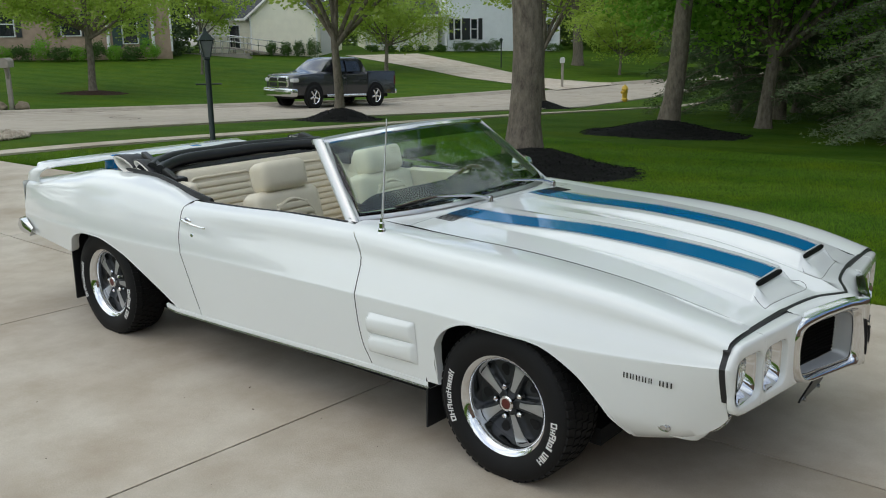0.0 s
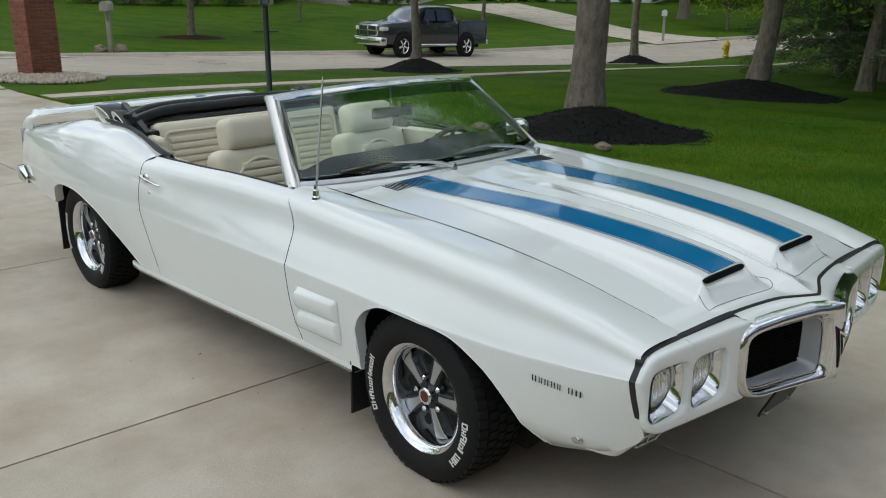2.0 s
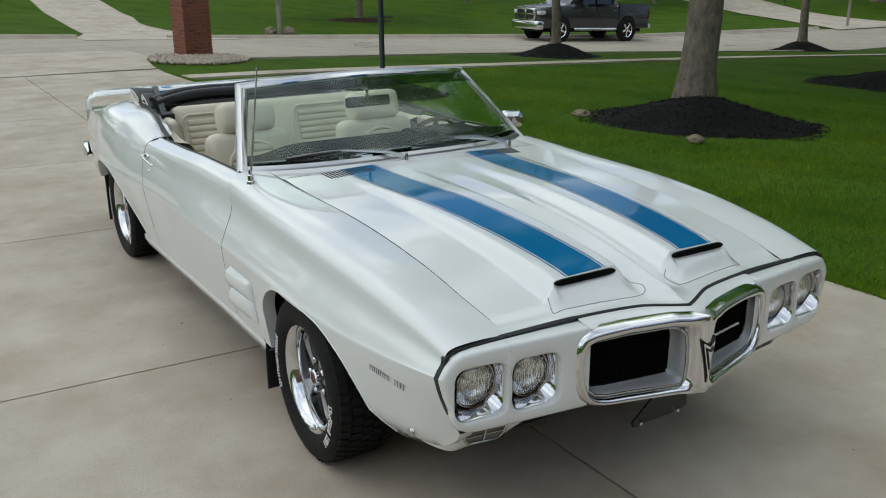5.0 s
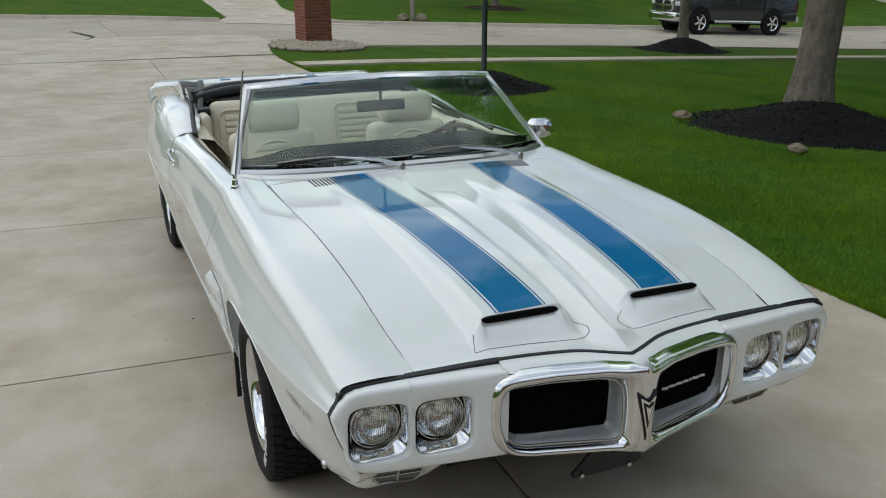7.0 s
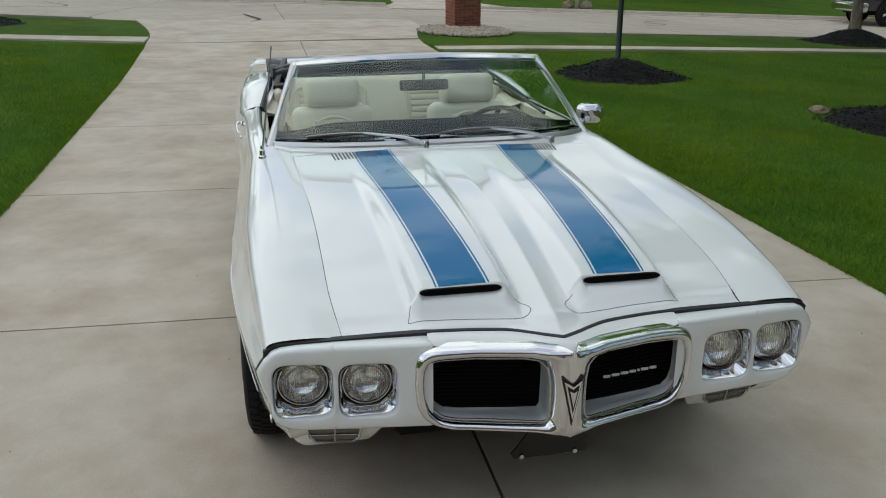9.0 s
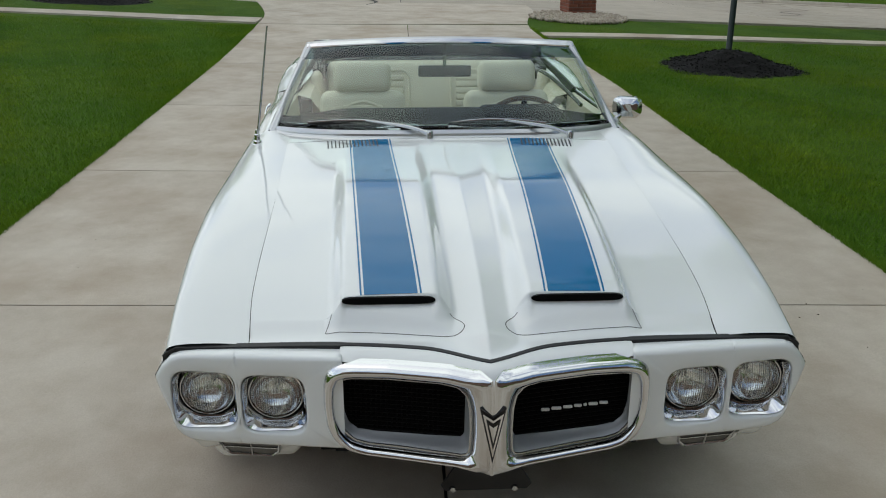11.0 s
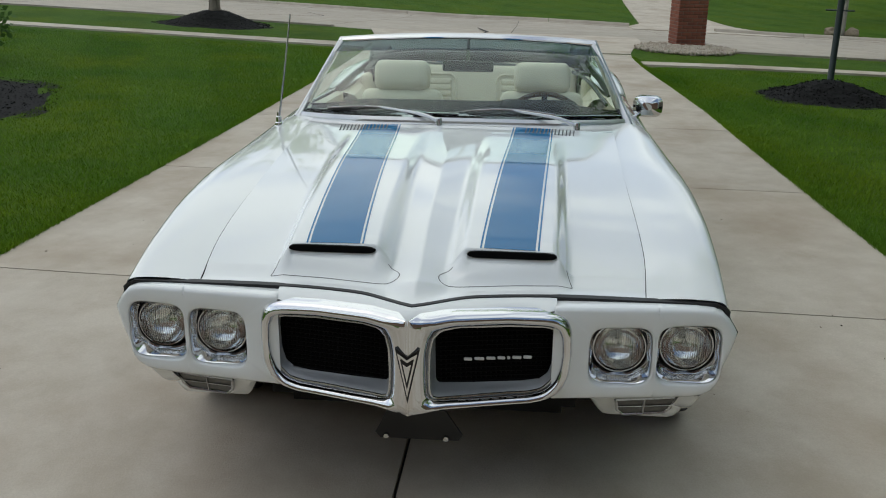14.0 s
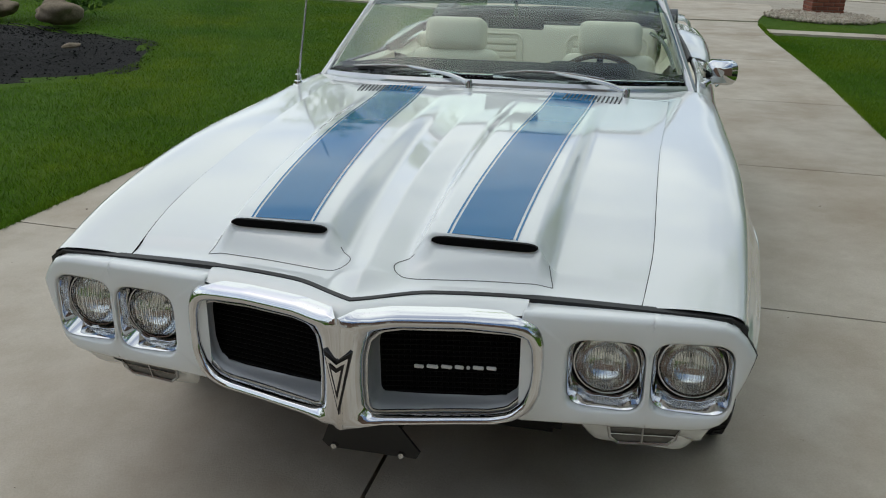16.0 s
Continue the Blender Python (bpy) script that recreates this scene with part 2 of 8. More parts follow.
def rings(loops, closed=True, cap0=False, cap1=False):
    """Faces between loops of equal length."""
    V, F, n = [], [], len(loops[0])
    for lp in loops:
        V.extend(lp)
    for i in range(len(loops) - 1):
        for k in range(n if closed else n - 1):
            a, b = i * n + k, i * n + (k + 1) % n
            F.append((a, b, b + n, a + n))
    if cap0:
        F.append(tuple(range(n - 1, -1, -1)))
    if cap1:
        F.append(tuple(range((len(loops) - 1) * n, len(loops) * n)))
    return V, F


def curve(x, xs, ys):
    """A smooth curve through points (cubic, with no overshoot)."""
    xs, ys = list(xs), list(ys)
    if xs[0] > xs[-1]:
        xs, ys = xs[::-1], ys[::-1]
    if x <= xs[0]:
        return ys[0]
    if x >= xs[-1]:
        return ys[-1]
    i = max(k for k in range(len(xs) - 1) if xs[k] <= x)
    d = [(ys[k + 1] - ys[k]) / (xs[k + 1] - xs[k]) for k in range(len(xs) - 1)]

    def slope(k):
        if k == 0:
            return d[0]
        if k == len(xs) - 1:
            return d[-1]
        return 0 if d[k - 1] * d[k] <= 0 else 2 * d[k - 1] * d[k] / (d[k - 1] + d[k])
    h = xs[i + 1] - xs[i]
    t = (x - xs[i]) / h
    return ((1 + 2 * t) * (1 - t) ** 2 * ys[i] + t * (1 - t) ** 2 * h * slope(i) + t * t * (3 - 2 * t) * ys[i + 1] + t * t * (t - 1) * h * slope(i + 1))


def spline(pts, n):
    """n points on a Catmull-Rom curve through pts."""
    P = [np.array(p, float) for p in pts]
    P = [2 * P[0] - P[1]] + P + [2 * P[-1] - P[-2]]
    out = []
    for k in range(n):
        s = k / (n - 1) * (len(pts) - 1)
        i = min(int(s), len(pts) - 2)
        t = s - i
        a, b, c, d = P[i:i + 4]
        out.append(0.5 * (2 * b + (c - a) * t + (2 * a - 5 * b + 4 * c - d) * t * t + (3 * b - a - 3 * c + d) * t ** 3))
    return out


def rloop(y0, y1, z0, z1, r, n=10):
    """A rounded rectangle as (y, z) points, anticlockwise."""
    out = []
    for cy, cz, a0 in ((y1 - r, z1 - r, 0), (y0 + r, z1 - r, 90), (y0 + r, z0 + r, 180), (y1 - r, z0 + r, 270)):
        for k in range(n):
            a = radians(a0 + 90 * k / (n - 1))
            out.append((cy + r * math.cos(a), cz + r * math.sin(a)))
    return out


def sp(v, w):
    return w * math.log1p(math.exp(max(-30.0, min(30.0, v / w))))


def land(x, y):
    """Height of the ground."""
    u = -0.94 * x + 0.34 * y
    t = max(0.0, min(1.0, (x + 10) / 6))
    return -0.022 * t * t * (3 - 2 * t) - 0.035 * sp(y - 3, 0.8) + 0.045 * sp(-2.8 - y, 0.5) - 0.03 * sp(-14 - y, 1.5) - 0.05 * sp(u - 17, 1.0) + 0.075 * sp(u - 31, 1.5) - 0.05 * sp(u - 70, 4)

# ---- ground ----
def turf(name, colours, rough, bump):
    """Mown turf: yellow and blue-green patches, faint mowing bands, fine mottling."""
    m = bpy.data.materials.new(name)
    m.use_nodes = True
    n, l = m.node_tree.nodes, m.node_tree.links
    b = n["Principled BSDF"]
    b.inputs["Roughness"].default_value, b.inputs["Specular IOR Level"].default_value = rough, 0.06
    tc = n.new("ShaderNodeTexCoord")
    facs = []
    for sc, det, lo, hi in ((0.55, 5.0, 0.38, 0.64), (3.0, 6.0, 0.36, 0.66), (38.0, 4.0, 0.30, 0.72)):
        t, r = n.new("ShaderNodeTexNoise"), n.new("ShaderNodeMapRange")
        t.inputs["Scale"].default_value, t.inputs["Detail"].default_value, t.inputs["Roughness"].default_value = sc, det, 0.62
        r.inputs["From Min"].default_value, r.inputs["From Max"].default_value = lo, hi
        l.new(tc.outputs["Object"], t.inputs["Vector"])
        l.new(t.outputs["Fac"], r.inputs["Value"])
        facs.append(r.outputs["Result"])
    mp, wave, wr = n.new("ShaderNodeMapping"), n.new("ShaderNodeTexWave"), n.new("ShaderNodeMapRange")
    mp.inputs["Rotation"].default_value = (0, 0, radians(68))
    wave.inputs["Scale"].default_value, wave.inputs["Distortion"].default_value, wave.inputs["Detail"].default_value = 0.16, 1.2, 2.0
    wr.inputs["From Min"].default_value, wr.inputs["From Max"].default_value = 0.3, 0.7
    l.new(tc.outputs["Object"], mp.inputs["Vector"])
    l.new(mp.outputs["Vector"], wave.inputs["Vector"])
    l.new(wave.outputs["Fac"], wr.inputs["Value"])
    last = None
    for fac, colour, amount in ((facs[0], colours[1], 1.0), (wr.outputs["Result"], colours[2], 0.5), (facs[1], colours[3], 0.55), (facs[2], colours[4], 0.5)):
        mix, mul = n.new("ShaderNodeMix"), n.new("ShaderNodeMath")
        mix.data_type, mul.operation = "RGBA", "MULTIPLY"
        l.new(fac, mul.inputs[0])
        mul.inputs[1].default_value = amount
        l.new(mul.outputs[0], mix.inputs[0])
        mix.inputs[7].default_value = (*colour, 1)
        if last is None:
            mix.inputs[6].default_value = (*colours[0], 1)
        else:
            l.new(last, mix.inputs[6])
        last = mix.outputs[2]
    l.new(last, b.inputs["Base Color"])
    if bump:
        bp = n.new("ShaderNodeBump")
        bp.inputs["Strength"].default_value, bp.inputs["Distance"].default_value = 0.6, bump
        l.new(facs[2], bp.inputs["Height"])
        l.new(bp.outputs["Normal"], b.inputs["Normal"])
    return m


M["grass"] = turf("mown_grass", ((0.0436, 0.1017, 0.0073), (0.1017, 0.1558, 0.0073), (0.0831, 0.1610, 0.0208), (0.0353, 0.0831, 0.0052), (0.0270, 0.0623, 0.0041)), 0.85, 0.012)
M["blade"] = turf("grass_blade", ((0.0987, 0.2265, 0.0163), (0.2381, 0.3311, 0.0174), (0.1917, 0.3427, 0.0442), (0.0871, 0.1917, 0.0128), (0.0755, 0.1626, 0.0105)), 0.6, 0)
M["concrete"] = concrete("worn_concrete", (0.578, 0.517, 0.432), (0.43, 0.368, 0.288), (0.35, 0.27, 0.19))
M["road"] = concrete("road_concrete", (0.46, 0.41, 0.335), (0.36, 0.31, 0.25), (0.34, 0.29, 0.23))
M["joint"] = mat("dark_joint", (0.035, 0.032, 0.028), 0.9, 0, 0.3, 10, 60)
M["mulch"] = mat("dark_mulch", (0.006, 0.0056, 0.0055), 0.9, 0, 0.6, 14, 70, 0.02, spec=0.2)
M["mulchred"] = mat("brown_mulch", (0.045, 0.022, 0.015), 0.9, 0, 0.6, 14, 70, 0.02, spec=0.2)


def axis(parts):
    out = []
    for a, b, n in parts:
        out += [a + (b - a) * k / n for k in range(n)]
    return out + [parts[-1][1]]


gx = axis([(-600, -120, 12), (-120, -60, 20), (-60, -40, 26), (-40, -11, 116), (-11, 4, 22), (4, 60, 14), (60, 600, 8)])
gy = axis([(-600, -60, 12), (-60, -16, 16), (-16, 16, 54), (16, 60, 74), (60, 140, 16), (140, 600, 8)])


def road_near(y):
    return curve(y, (-60, -30, -12, -3.6, 2.35, 5, 12, 20, 32, 60), (-26, -21.5, -19.5, -18.85, -15.3, -14.95, -15.3, -15.6, -17.2, -21))


def road_far(y):
    return curve(y, (-60, -16, -8, -1.3, 4.2, 9, 15, 21, 28, 35, 42, 60), (-41, -38, -37, -35.2, -32, -30.9, -30.0, -29.0, -27.4, -25.9, -24.6, -20.5))


def clear(x, y):
    """Ground sinks a little under the paving."""
    z = land(x, y)
    if -2.5 < y < 2.2 and x > -13:
        z -= 0.08
    if -60 < y < 60 and road_far(y) + 0.12 < x < road_near(y) - 0.12:
        z -= 0.12
    return z


put_mesh("ground", raw("ground", *grid(lambda u, v: (u, v, clear(u, v) - 0.012), gx, gy), M["grass"], True, 80), None, "mown green lawn over gently sloping ground", "lawn", kind="structure")


def drive_l(x):
    return curve(x, (-20, -18.8, -14.7, -13.4, -9, -4, 0, 9), (-3.9, -3.6, -2.86, -2.80, -2.63, -2.597, -2.58, -2.53))


def drive_r(x):
    return curve(x, (-20, -16.2, -15.1, -13, -11.6, -7, -3, 0, 9), (2.9, 2.62, 2.35, 2.1, 2.1, 2.285, 2.335, 2.385, 2.43))


def slab(name, material, fl, fr, x0, x1, n, lift, thick=0.12, m=6, parent=None, lab=""):
    """A slab over the land between two edges, from x0 to x1."""
    xs = [x0 + (x1 - x0) * k / n for k in range(n + 1)]
    top = []
    for x in xs:
        a, b = fl(x), fr(x)
        top.append([(x, a + (b - a) * j / m, land(x, a + (b - a) * j / m) + lift) for j in range(m + 1)])
    V = [p for r in top for p in r] + [(p[0], p[1], p[2] - thick) for r in top for p in r]
    w, o, F = m + 1, len(top) * (m + 1), []
    for i in range(n):
        for j in range(m):
            a = i * w + j
            F.append((a, a + w, a + w + 1, a + 1))
    for i in range(n):
        F.append((i * w, i * w + o, (i + 1) * w + o, (i + 1) * w))
        F.append((i * w + m, (i + 1) * w + m, (i + 1) * w + m + o, i * w + m + o))
    for j in range(m):
        F.append((j, j + 1, j + 1 + o, j + o))
        F.append((n * w + j, n * w + j + o, n * w + j + 1 + o, n * w + j + 1))
    return put_mesh(name, raw(name, V, F, material, True, 30), parent, lab)


# the driveway, slab by slab: cross joints and one joint along the middle
driveway = tagged(new("driveway"), "pale tan concrete driveway with cut joints", "driveway", kind="structure")
SLOPE = 0.036
cross = [9.0, 6.9, 4.37, 1.745, -1.0, -3.47, -5.98, -8.75, -11.5, -13.6]
for i in range(len(cross) - 1):
    for side in (0, 1):
        def mid(x):
            return -0.085
        x1, x0 = cross[i], cross[i + 1]
        sh = lambda y: SLOPE * y
        xs0, xs1, g = x0, x1, 0.006
        a, b = (drive_l, mid) if side == 0 else (mid, drive_r)
        V, F, n, m = [], [], 8, 4
        for zt in (0.0, -0.12):
            for k in range(n + 1):
                for j in range(m + 1):
                    xr = xs0 + g + (xs1 - xs0 - 2 * g) * k / n
                    ya, yb = a(xr) + (0 if side == 0 else g), b(xr) - (g if side == 0 else 0)
                    y = ya + (yb - ya) * j / m
                    x = xr + SLOPE * y
                    V.append((x, y, land(x, y) + zt))
        w, o = m + 1, (n + 1) * (m + 1)
        for k in range(n):
            for j in range(m):
                q = k * w + j
                F.append((q, q + w, q + w + 1, q + 1))
        for k in range(n):
            F += [(k * w, k * w + o, (k + 1) * w + o, (k + 1) * w), (k * w + m, (k + 1) * w + m, (k + 1) * w + m + o, k * w + m + o)]
        for j in range(m):
            F += [(j, j + 1, j + 1 + o, j + o), (n * w + j, n * w + j + o, n * w + j + 1 + o, n * w + j + 1)]
        put_mesh("concrete_slab", raw("concrete_slab", V, F, M["concrete"], True, 30), driveway)
put_mesh("joint_filler", raw("joint_filler", *grid(lambda u, v: (u, v, land(u, v) - 0.022), axis([(-13.5, 9, 24)]), axis([(-2.45, 2.15, 6)])), M["joint"]), driveway, "dark joint filler")
slab("apron", M["concrete"], drive_l, drive_r, -19.2, -13.7, 10, 0.004, parent=driveway)


# sidewalks
def walk_strip(name, y0, y1, xa, xb, lift=0.022, seglen=1.5):
    top = tagged(new(name), "narrow pale concrete pavement beside mown grass", "pavement", kind="structure")
    n = int(abs(y1 - y0) / seglen)
    for k in range(n):
        a, b = y0 + (y1 - y0) * k / n, y0 + (y1 - y0) * (k + 1) / n
        if a > b:
            a, b = b, a
        a, b = a + 0.005, b - 0.005
        V = []
        for z in (lift, -0.1):
            for x, y in ((xa(a), a), (xb(a), a), (xb(b), b), (xa(b), b)):
                V.append((x, y, land(x, y) + z))
        put_mesh("paving_slab", raw("paving_slab", V, [(0, 1, 2, 3), (0, 4, 5, 1), (1, 5, 6, 2), (2, 6, 7, 3), (3, 7, 4, 0)], M["concrete"], False), top)


walk_strip("pavement", 2.14, 44, lambda y: -11.70 if y < 20 else -11.70 - 0.06 * (y - 20), lambda y: -12.20 if y < 20 else -12.20 - 0.06 * (y - 20))
walk_strip("pavement", -2.86, -32, lambda y: -13.75 + 0.1 * (y + 2.8) if y > -5 else -13.97, lambda y: -14.62)


# the road, as one slab of concrete bays, and the kerbs
road = tagged(new("road"), "pale concrete street in wide bays with dark crack seams", "road", kind="structure")
bays = [-60 + 4.6 * k for k in range(34)]
for k in range(len(bays) - 1):
    for s0, s1 in ((0, 0.5), (0.5, 1)):
        V, F = [], []
        ys = [bays[k] + 0.008, (bays[k] + bays[k + 1]) / 2, bays[k + 1] - 0.008]
        for z in (-0.07, -0.2):
            for y in ys:
                for s in (s0, (s0 * 2 + s1) / 3, (s0 + 2 * s1) / 3, s1):
                    if y < 60 or True:
                        far = road_far(min(y, 60)) + (0.0 if y < 60 else (y - 60) * 0.25)
                        nea = road_near(min(y, 60)) - (0.0 if y < 60 else (y - 60) * 0.12)
                        x = nea + (far - nea) * (s + (0.0006 if s == s0 else 0))
                        V.append((x, y, land(x, y) + z + 0.055))
        for a in range(2):
            for b in range(3):
                q = a * 4 + b
                F.append((q, q + 1, q + 5, q + 4))
        put_mesh("road_bay", raw("road_bay", V, F, M["road"], True, 60), road)
sub = []
for y in axis([(-62, 100, 90)]):
    yy = min(y, 60)
    sub.append([(road_near(yy) + (road_far(yy) - road_near(yy)) * s, y, land(road_near(yy) + (road_far(yy) - road_near(yy)) * s, y) - 0.03) for s in (0.012, 0.2, 0.4, 0.6, 0.8, 0.988)])
put_mesh("road_seam", raw("road_seam", *rings(sub, closed=False), M["joint"]), road)


def kerb(edge, y0, y1, outward, gaps=(), top=1.0):
    """A rounded concrete kerb, stone by stone."""
    n = int((y1 - y0) / 3.0)
    for k in range(n):
        a, b = y0 + (y1 - y0) * k / n + 0.01, y0 + (y1 - y0) * (k + 1) / n - 0.01
        if any(g0 < (a + b) / 2 < g1 for g0, g1 in gaps):
            continue
        L = []
        for y in (a, (a + b) / 2, b):
            x = edge(y)
            z = land(x, y)
            L.append([(x + outward * dx, y, z + (dz * top if dz > 0 else dz)) for dx, dz in ((-0.28, -0.06), (-0.28, 0.0), (-0.08, 0.02), (-0.03, 0.10), (0.02, 0.125), (0.14, 0.125), (0.16, 0.11), (0.16, -0.06))])
        put_mesh("kerb_stone", raw("kerb_stone", *rings(L, True, True, True), M["road"], True, 50), road)


kerb(road_far, -60, 62, -1, gaps=((4.0, 8.6), (38.0, 45)))
kerb(road_near, -50, -4.6, 1, top=0.3)
kerb(road_near, 3.2, 60, 1, top=0.3)

# driveways across the street
slab("far_drive", M["concrete"], lambda x: 4.6 + 0.05 * (-33 - x) if x < -33 else 4.0, lambda x: curve(x, (-60, -44, -38, -34, -31.5), (9.6, 8.8, 8.0, 8.4, 9.6)), -60, -30.2, 16, 0.02, parent=driveway)
far_dr = tagged(new("driveway"), "wide pale concrete driveway curving up to a garage", "driveway", kind="structure")
fdp = [(-24.2, 41.5, 3.6), (-26.5, 41.8, 2.6), (-30.5, 43.2, 2.2), (-35, 45.2, 2.4), (-41, 47.6, 2.8), (-49.5, 50.5, 3.4)]
L = []
for q in spline([p[:2] for p in fdp], 24):
    L.append(q)
loops = []
for i, q in enumerate(L):
    d = L[min(i + 1, len(L) - 1)] - L[max(i - 1, 0)]
    d = d / np.linalg.norm(d)
    nrm = np.array([-d[1], d[0]])
    wdt = curve(i / 23 * 5, range(6), [p[2] for p in fdp])
    loops.append([(q[0] + nrm[0] * s * wdt, q[1] + nrm[1] * s * wdt, land(q[0] + nrm[0] * s * wdt, q[1] + nrm[1] * s * wdt) + 0.03) for s in (-1, -0.5, 0, 0.5, 1)])
put_mesh("concrete_slab", raw("concrete_slab", *rings(loops, closed=False), M["concrete"], True, 60), far_dr)


def crack(pts, w):
    """A dark tar seam wandering over the concrete."""
    P = [tuple(p) for p in spline([(x, y, 0) for x, y in pts], 30)]
    L = []
    for k, p in enumerate(P):
        x, y = p[0] + 0.012 * math.sin(2.3 * k), p[1] + 0.012 * math.cos(1.9 * k)
        z = land(x, y) + (0.012 if x > -14 else 0.003)
        ww = w * (0.5 + 0.5 * math.sin(math.pi * (k + 0.5) / 30))
        L.append([(x - 0.3 * ww, y - ww, z), (x, y, z + 0.004), (x + 0.3 * ww, y + ww, z)])
    put_mesh("tar_crack", raw("tar_crack", *rings(L, closed=False), M["joint"]), road, "dark sealed crack")


crack([(-23.4, -1.25), (-21.2, -1.0), (-19.4, -0.8), (-18.2, -1.0)], 0.05)
crack([(-27.0, 13.5), (-24.5, 11.5), (-22.3, 11.2), (-20.5, 9.8)], 0.03)
crack([(-30.0, -8.0), (-26.0, -6.5), (-22.5, -7.5)], 0.03)
crack([(-24.8, 24.0), (-24.2, 21.0), (-23.4, 17.6)], 0.03)

# ---- the convertible ----
car = thing("convertible_car", "white vintage convertible with two blue bonnet stripes and folded top", "car")
RW, HZ, XR = 0.293, 0.276, -2.852

SX = (0.86, 0.6, 0.3, 0.0, -0.4, -0.77, -1.2, -1.6, -2.0, -2.3, -2.6, -2.9, -3.3, -3.6, -3.84)
WC = (0.848, 0.888, 0.922, 0.944, 0.945, 0.942, 0.94, 0.938, 0.952, 0.978, 0.99, 0.987, 0.955, 0.915, 0.876)
ZC = (0.615, 0.598, 0.588, 0.595, 0.602, 0.602, 0.600, 0.598, 0.597, 0.597, 0.598, 0.598, 0.590, 0.582, 0.576)
WS = (0.828, 0.867, 0.892, 0.908, 0.905, 0.8928, 0.9048, 0.91, 0.924, 0.943, 0.951, 0.946, 0.92, 0.889, 0.8548)
ZS = (0.650, 0.705, 0.742, 0.758, 0.760, 0.745, 0.752, 0.752, 0.765, 0.785, 0.800, 0.795, 0.760, 0.730, 0.705)
WT = (0.785, 0.802, 0.818, 0.824, 0.818, 0.808, 0.826, 0.838, 0.840, 0.830, 0.815, 0.810, 0.805, 0.800, 0.795)
ZT = (0.688, 0.756, 0.803, 0.828, 0.844, 0.864, 0.867, 0.856, 0.849, 0.893, 0.923, 0.922, 0.870, 0.825, 0.790)
WB = (0.69, 0.815, 0.875, 0.91, 0.912, 0.912, 0.914, 0.916, 0.918, 0.92, 0.93, 0.93, 0.91, 0.885, 0.853)


def hood_seam(x):
    return curve(x, (-0.80, -0.45, -0.3, 0.0, 0.3, 0.6, 0.84), (0.678, 0.665, 0.657, 0.641, 0.634, 0.630, 0.610))


def hood_edge_z(x):
    return curve(x, (-0.85, -0.64, -0.45, -0.3, -0.15, 0.0, 0.15, 0.3, 0.45, 0.6, 0.7, 0.84, 1.0), (0.878, 0.864, 0.852, 0.845, 0.838, 0.828, 0.815, 0.798, 0.777, 0.748, 0.725, 0.690, 0.660))


def low_edge(x):
    """Lower edge of the side: rocker, wheel openings, valance."""
    z = curve(x, (0.86, 0.80, 0.7, 0.58, 0.47, 0.40, -0.4, -2.15, -3.23, -3.5, -3.84), (0.452, 0.372, 0.312, 0.278, 0.258, 0.255, 0.292, 0.270, 0.435, 0.45, 0.46))
    if -0.345 < x < 0.478:
        z = max(z, curve(x, (-0.345, -0.335, -0.308, -0.234, -0.149, -0.041, 0.163, 0.308, 0.405, 0.478), (0.295, 0.40, 0.486, 0.556, 0.588, 0.598, 0.578, 0.505, 0.395, 0.262)))
    if -3.16 < x < -2.2:
        z = max(z, curve(x, (-3.16, -3.145, -3.109, -3.034, -2.9, -2.775, -2.551, -2.399, -2.2), (0.435, 0.465, 0.521, 0.560, 0.585, 0.583, 0.525, 0.425, 0.268)))
    return z


def side_section(x, end):
    """Points (half width, height) from the lower edge up over the crest. end: hood, belt or deck."""
    T = [curve(x, SX, t) for t in (WC, ZC, WS, ZS, WT, ZT, WB)]
    wc, zc, ws, zs, wt, zt, wb = T
    # a nearly flat flank between the crease and the shoulder, rounder towards the tail
    f = curve(x, (-2.05, -1.15), (0.0, 1.0))
    ws += f * (wc + (wt + 0.016 - wc) * 0.6 + 0.006 - ws)
    zs += f * (zc + (zt - 0.02 - zc) * 0.6 - zs)
    flank = [(wc, zc), (wc + (ws - wc) * 0.12 - 0.0005, zc + 0.12 * (zs - zc)), (wc + (ws - wc) * (0.30 + 0.15 * f) + 0.001, zc + 0.45 * (zs - zc)), (ws, zs), (ws + (wt - ws) * (0.46 - 0.04 * f) + 0.014 - 0.004 * f, zs + 0.71 * (zt - zs))]
    zl = low_edge(x)
    lo = []
    for k in range(9):
        s = k / 8
        z = zl + (zc - 0.010 - zl) * s
        q = max(0.0, min(1.0, (z - 0.285) / (zc - 0.285)))
        tuck = 0.75 * max(0.0, 0.335 - z) * max(0.0, min(1.0, (x - 0.2) / 0.2))
        lo.append((wb + (wc - 0.0005 - wb) * (1 - (1 - q) ** 1.35) - tuck, z))
    if end == "hood":
        wh, zh = hood_seam(x) + 0.0010, hood_edge_z(x)
        keys = flank + [(wt, zt), ((wt + wh) / 2, (zt + zh) / 2 + 0.004), (wh, zh)]
    elif end == "belt":
        keys = flank + [(wt + 0.006, zt - 0.008), (wt - 0.010, zt), (wt - 0.03, zt - 0.003)]
    else:
        wd = curve(x, (-3.84, -3.3, -2.75, -2.0), (0.60, 0.62, 0.66, 0.76))
        zd = curve(x, (-3.84, -3.3, -2.9, -2.6, -2.0), (0.780, 0.848, 0.890, 0.905, 0.86))
        keys = flank + [(wt, zt), (wt - 0.06, zt + 0.004), (wd, zd)]
    return lo + [tuple(p) for p in spline(keys, 22)]


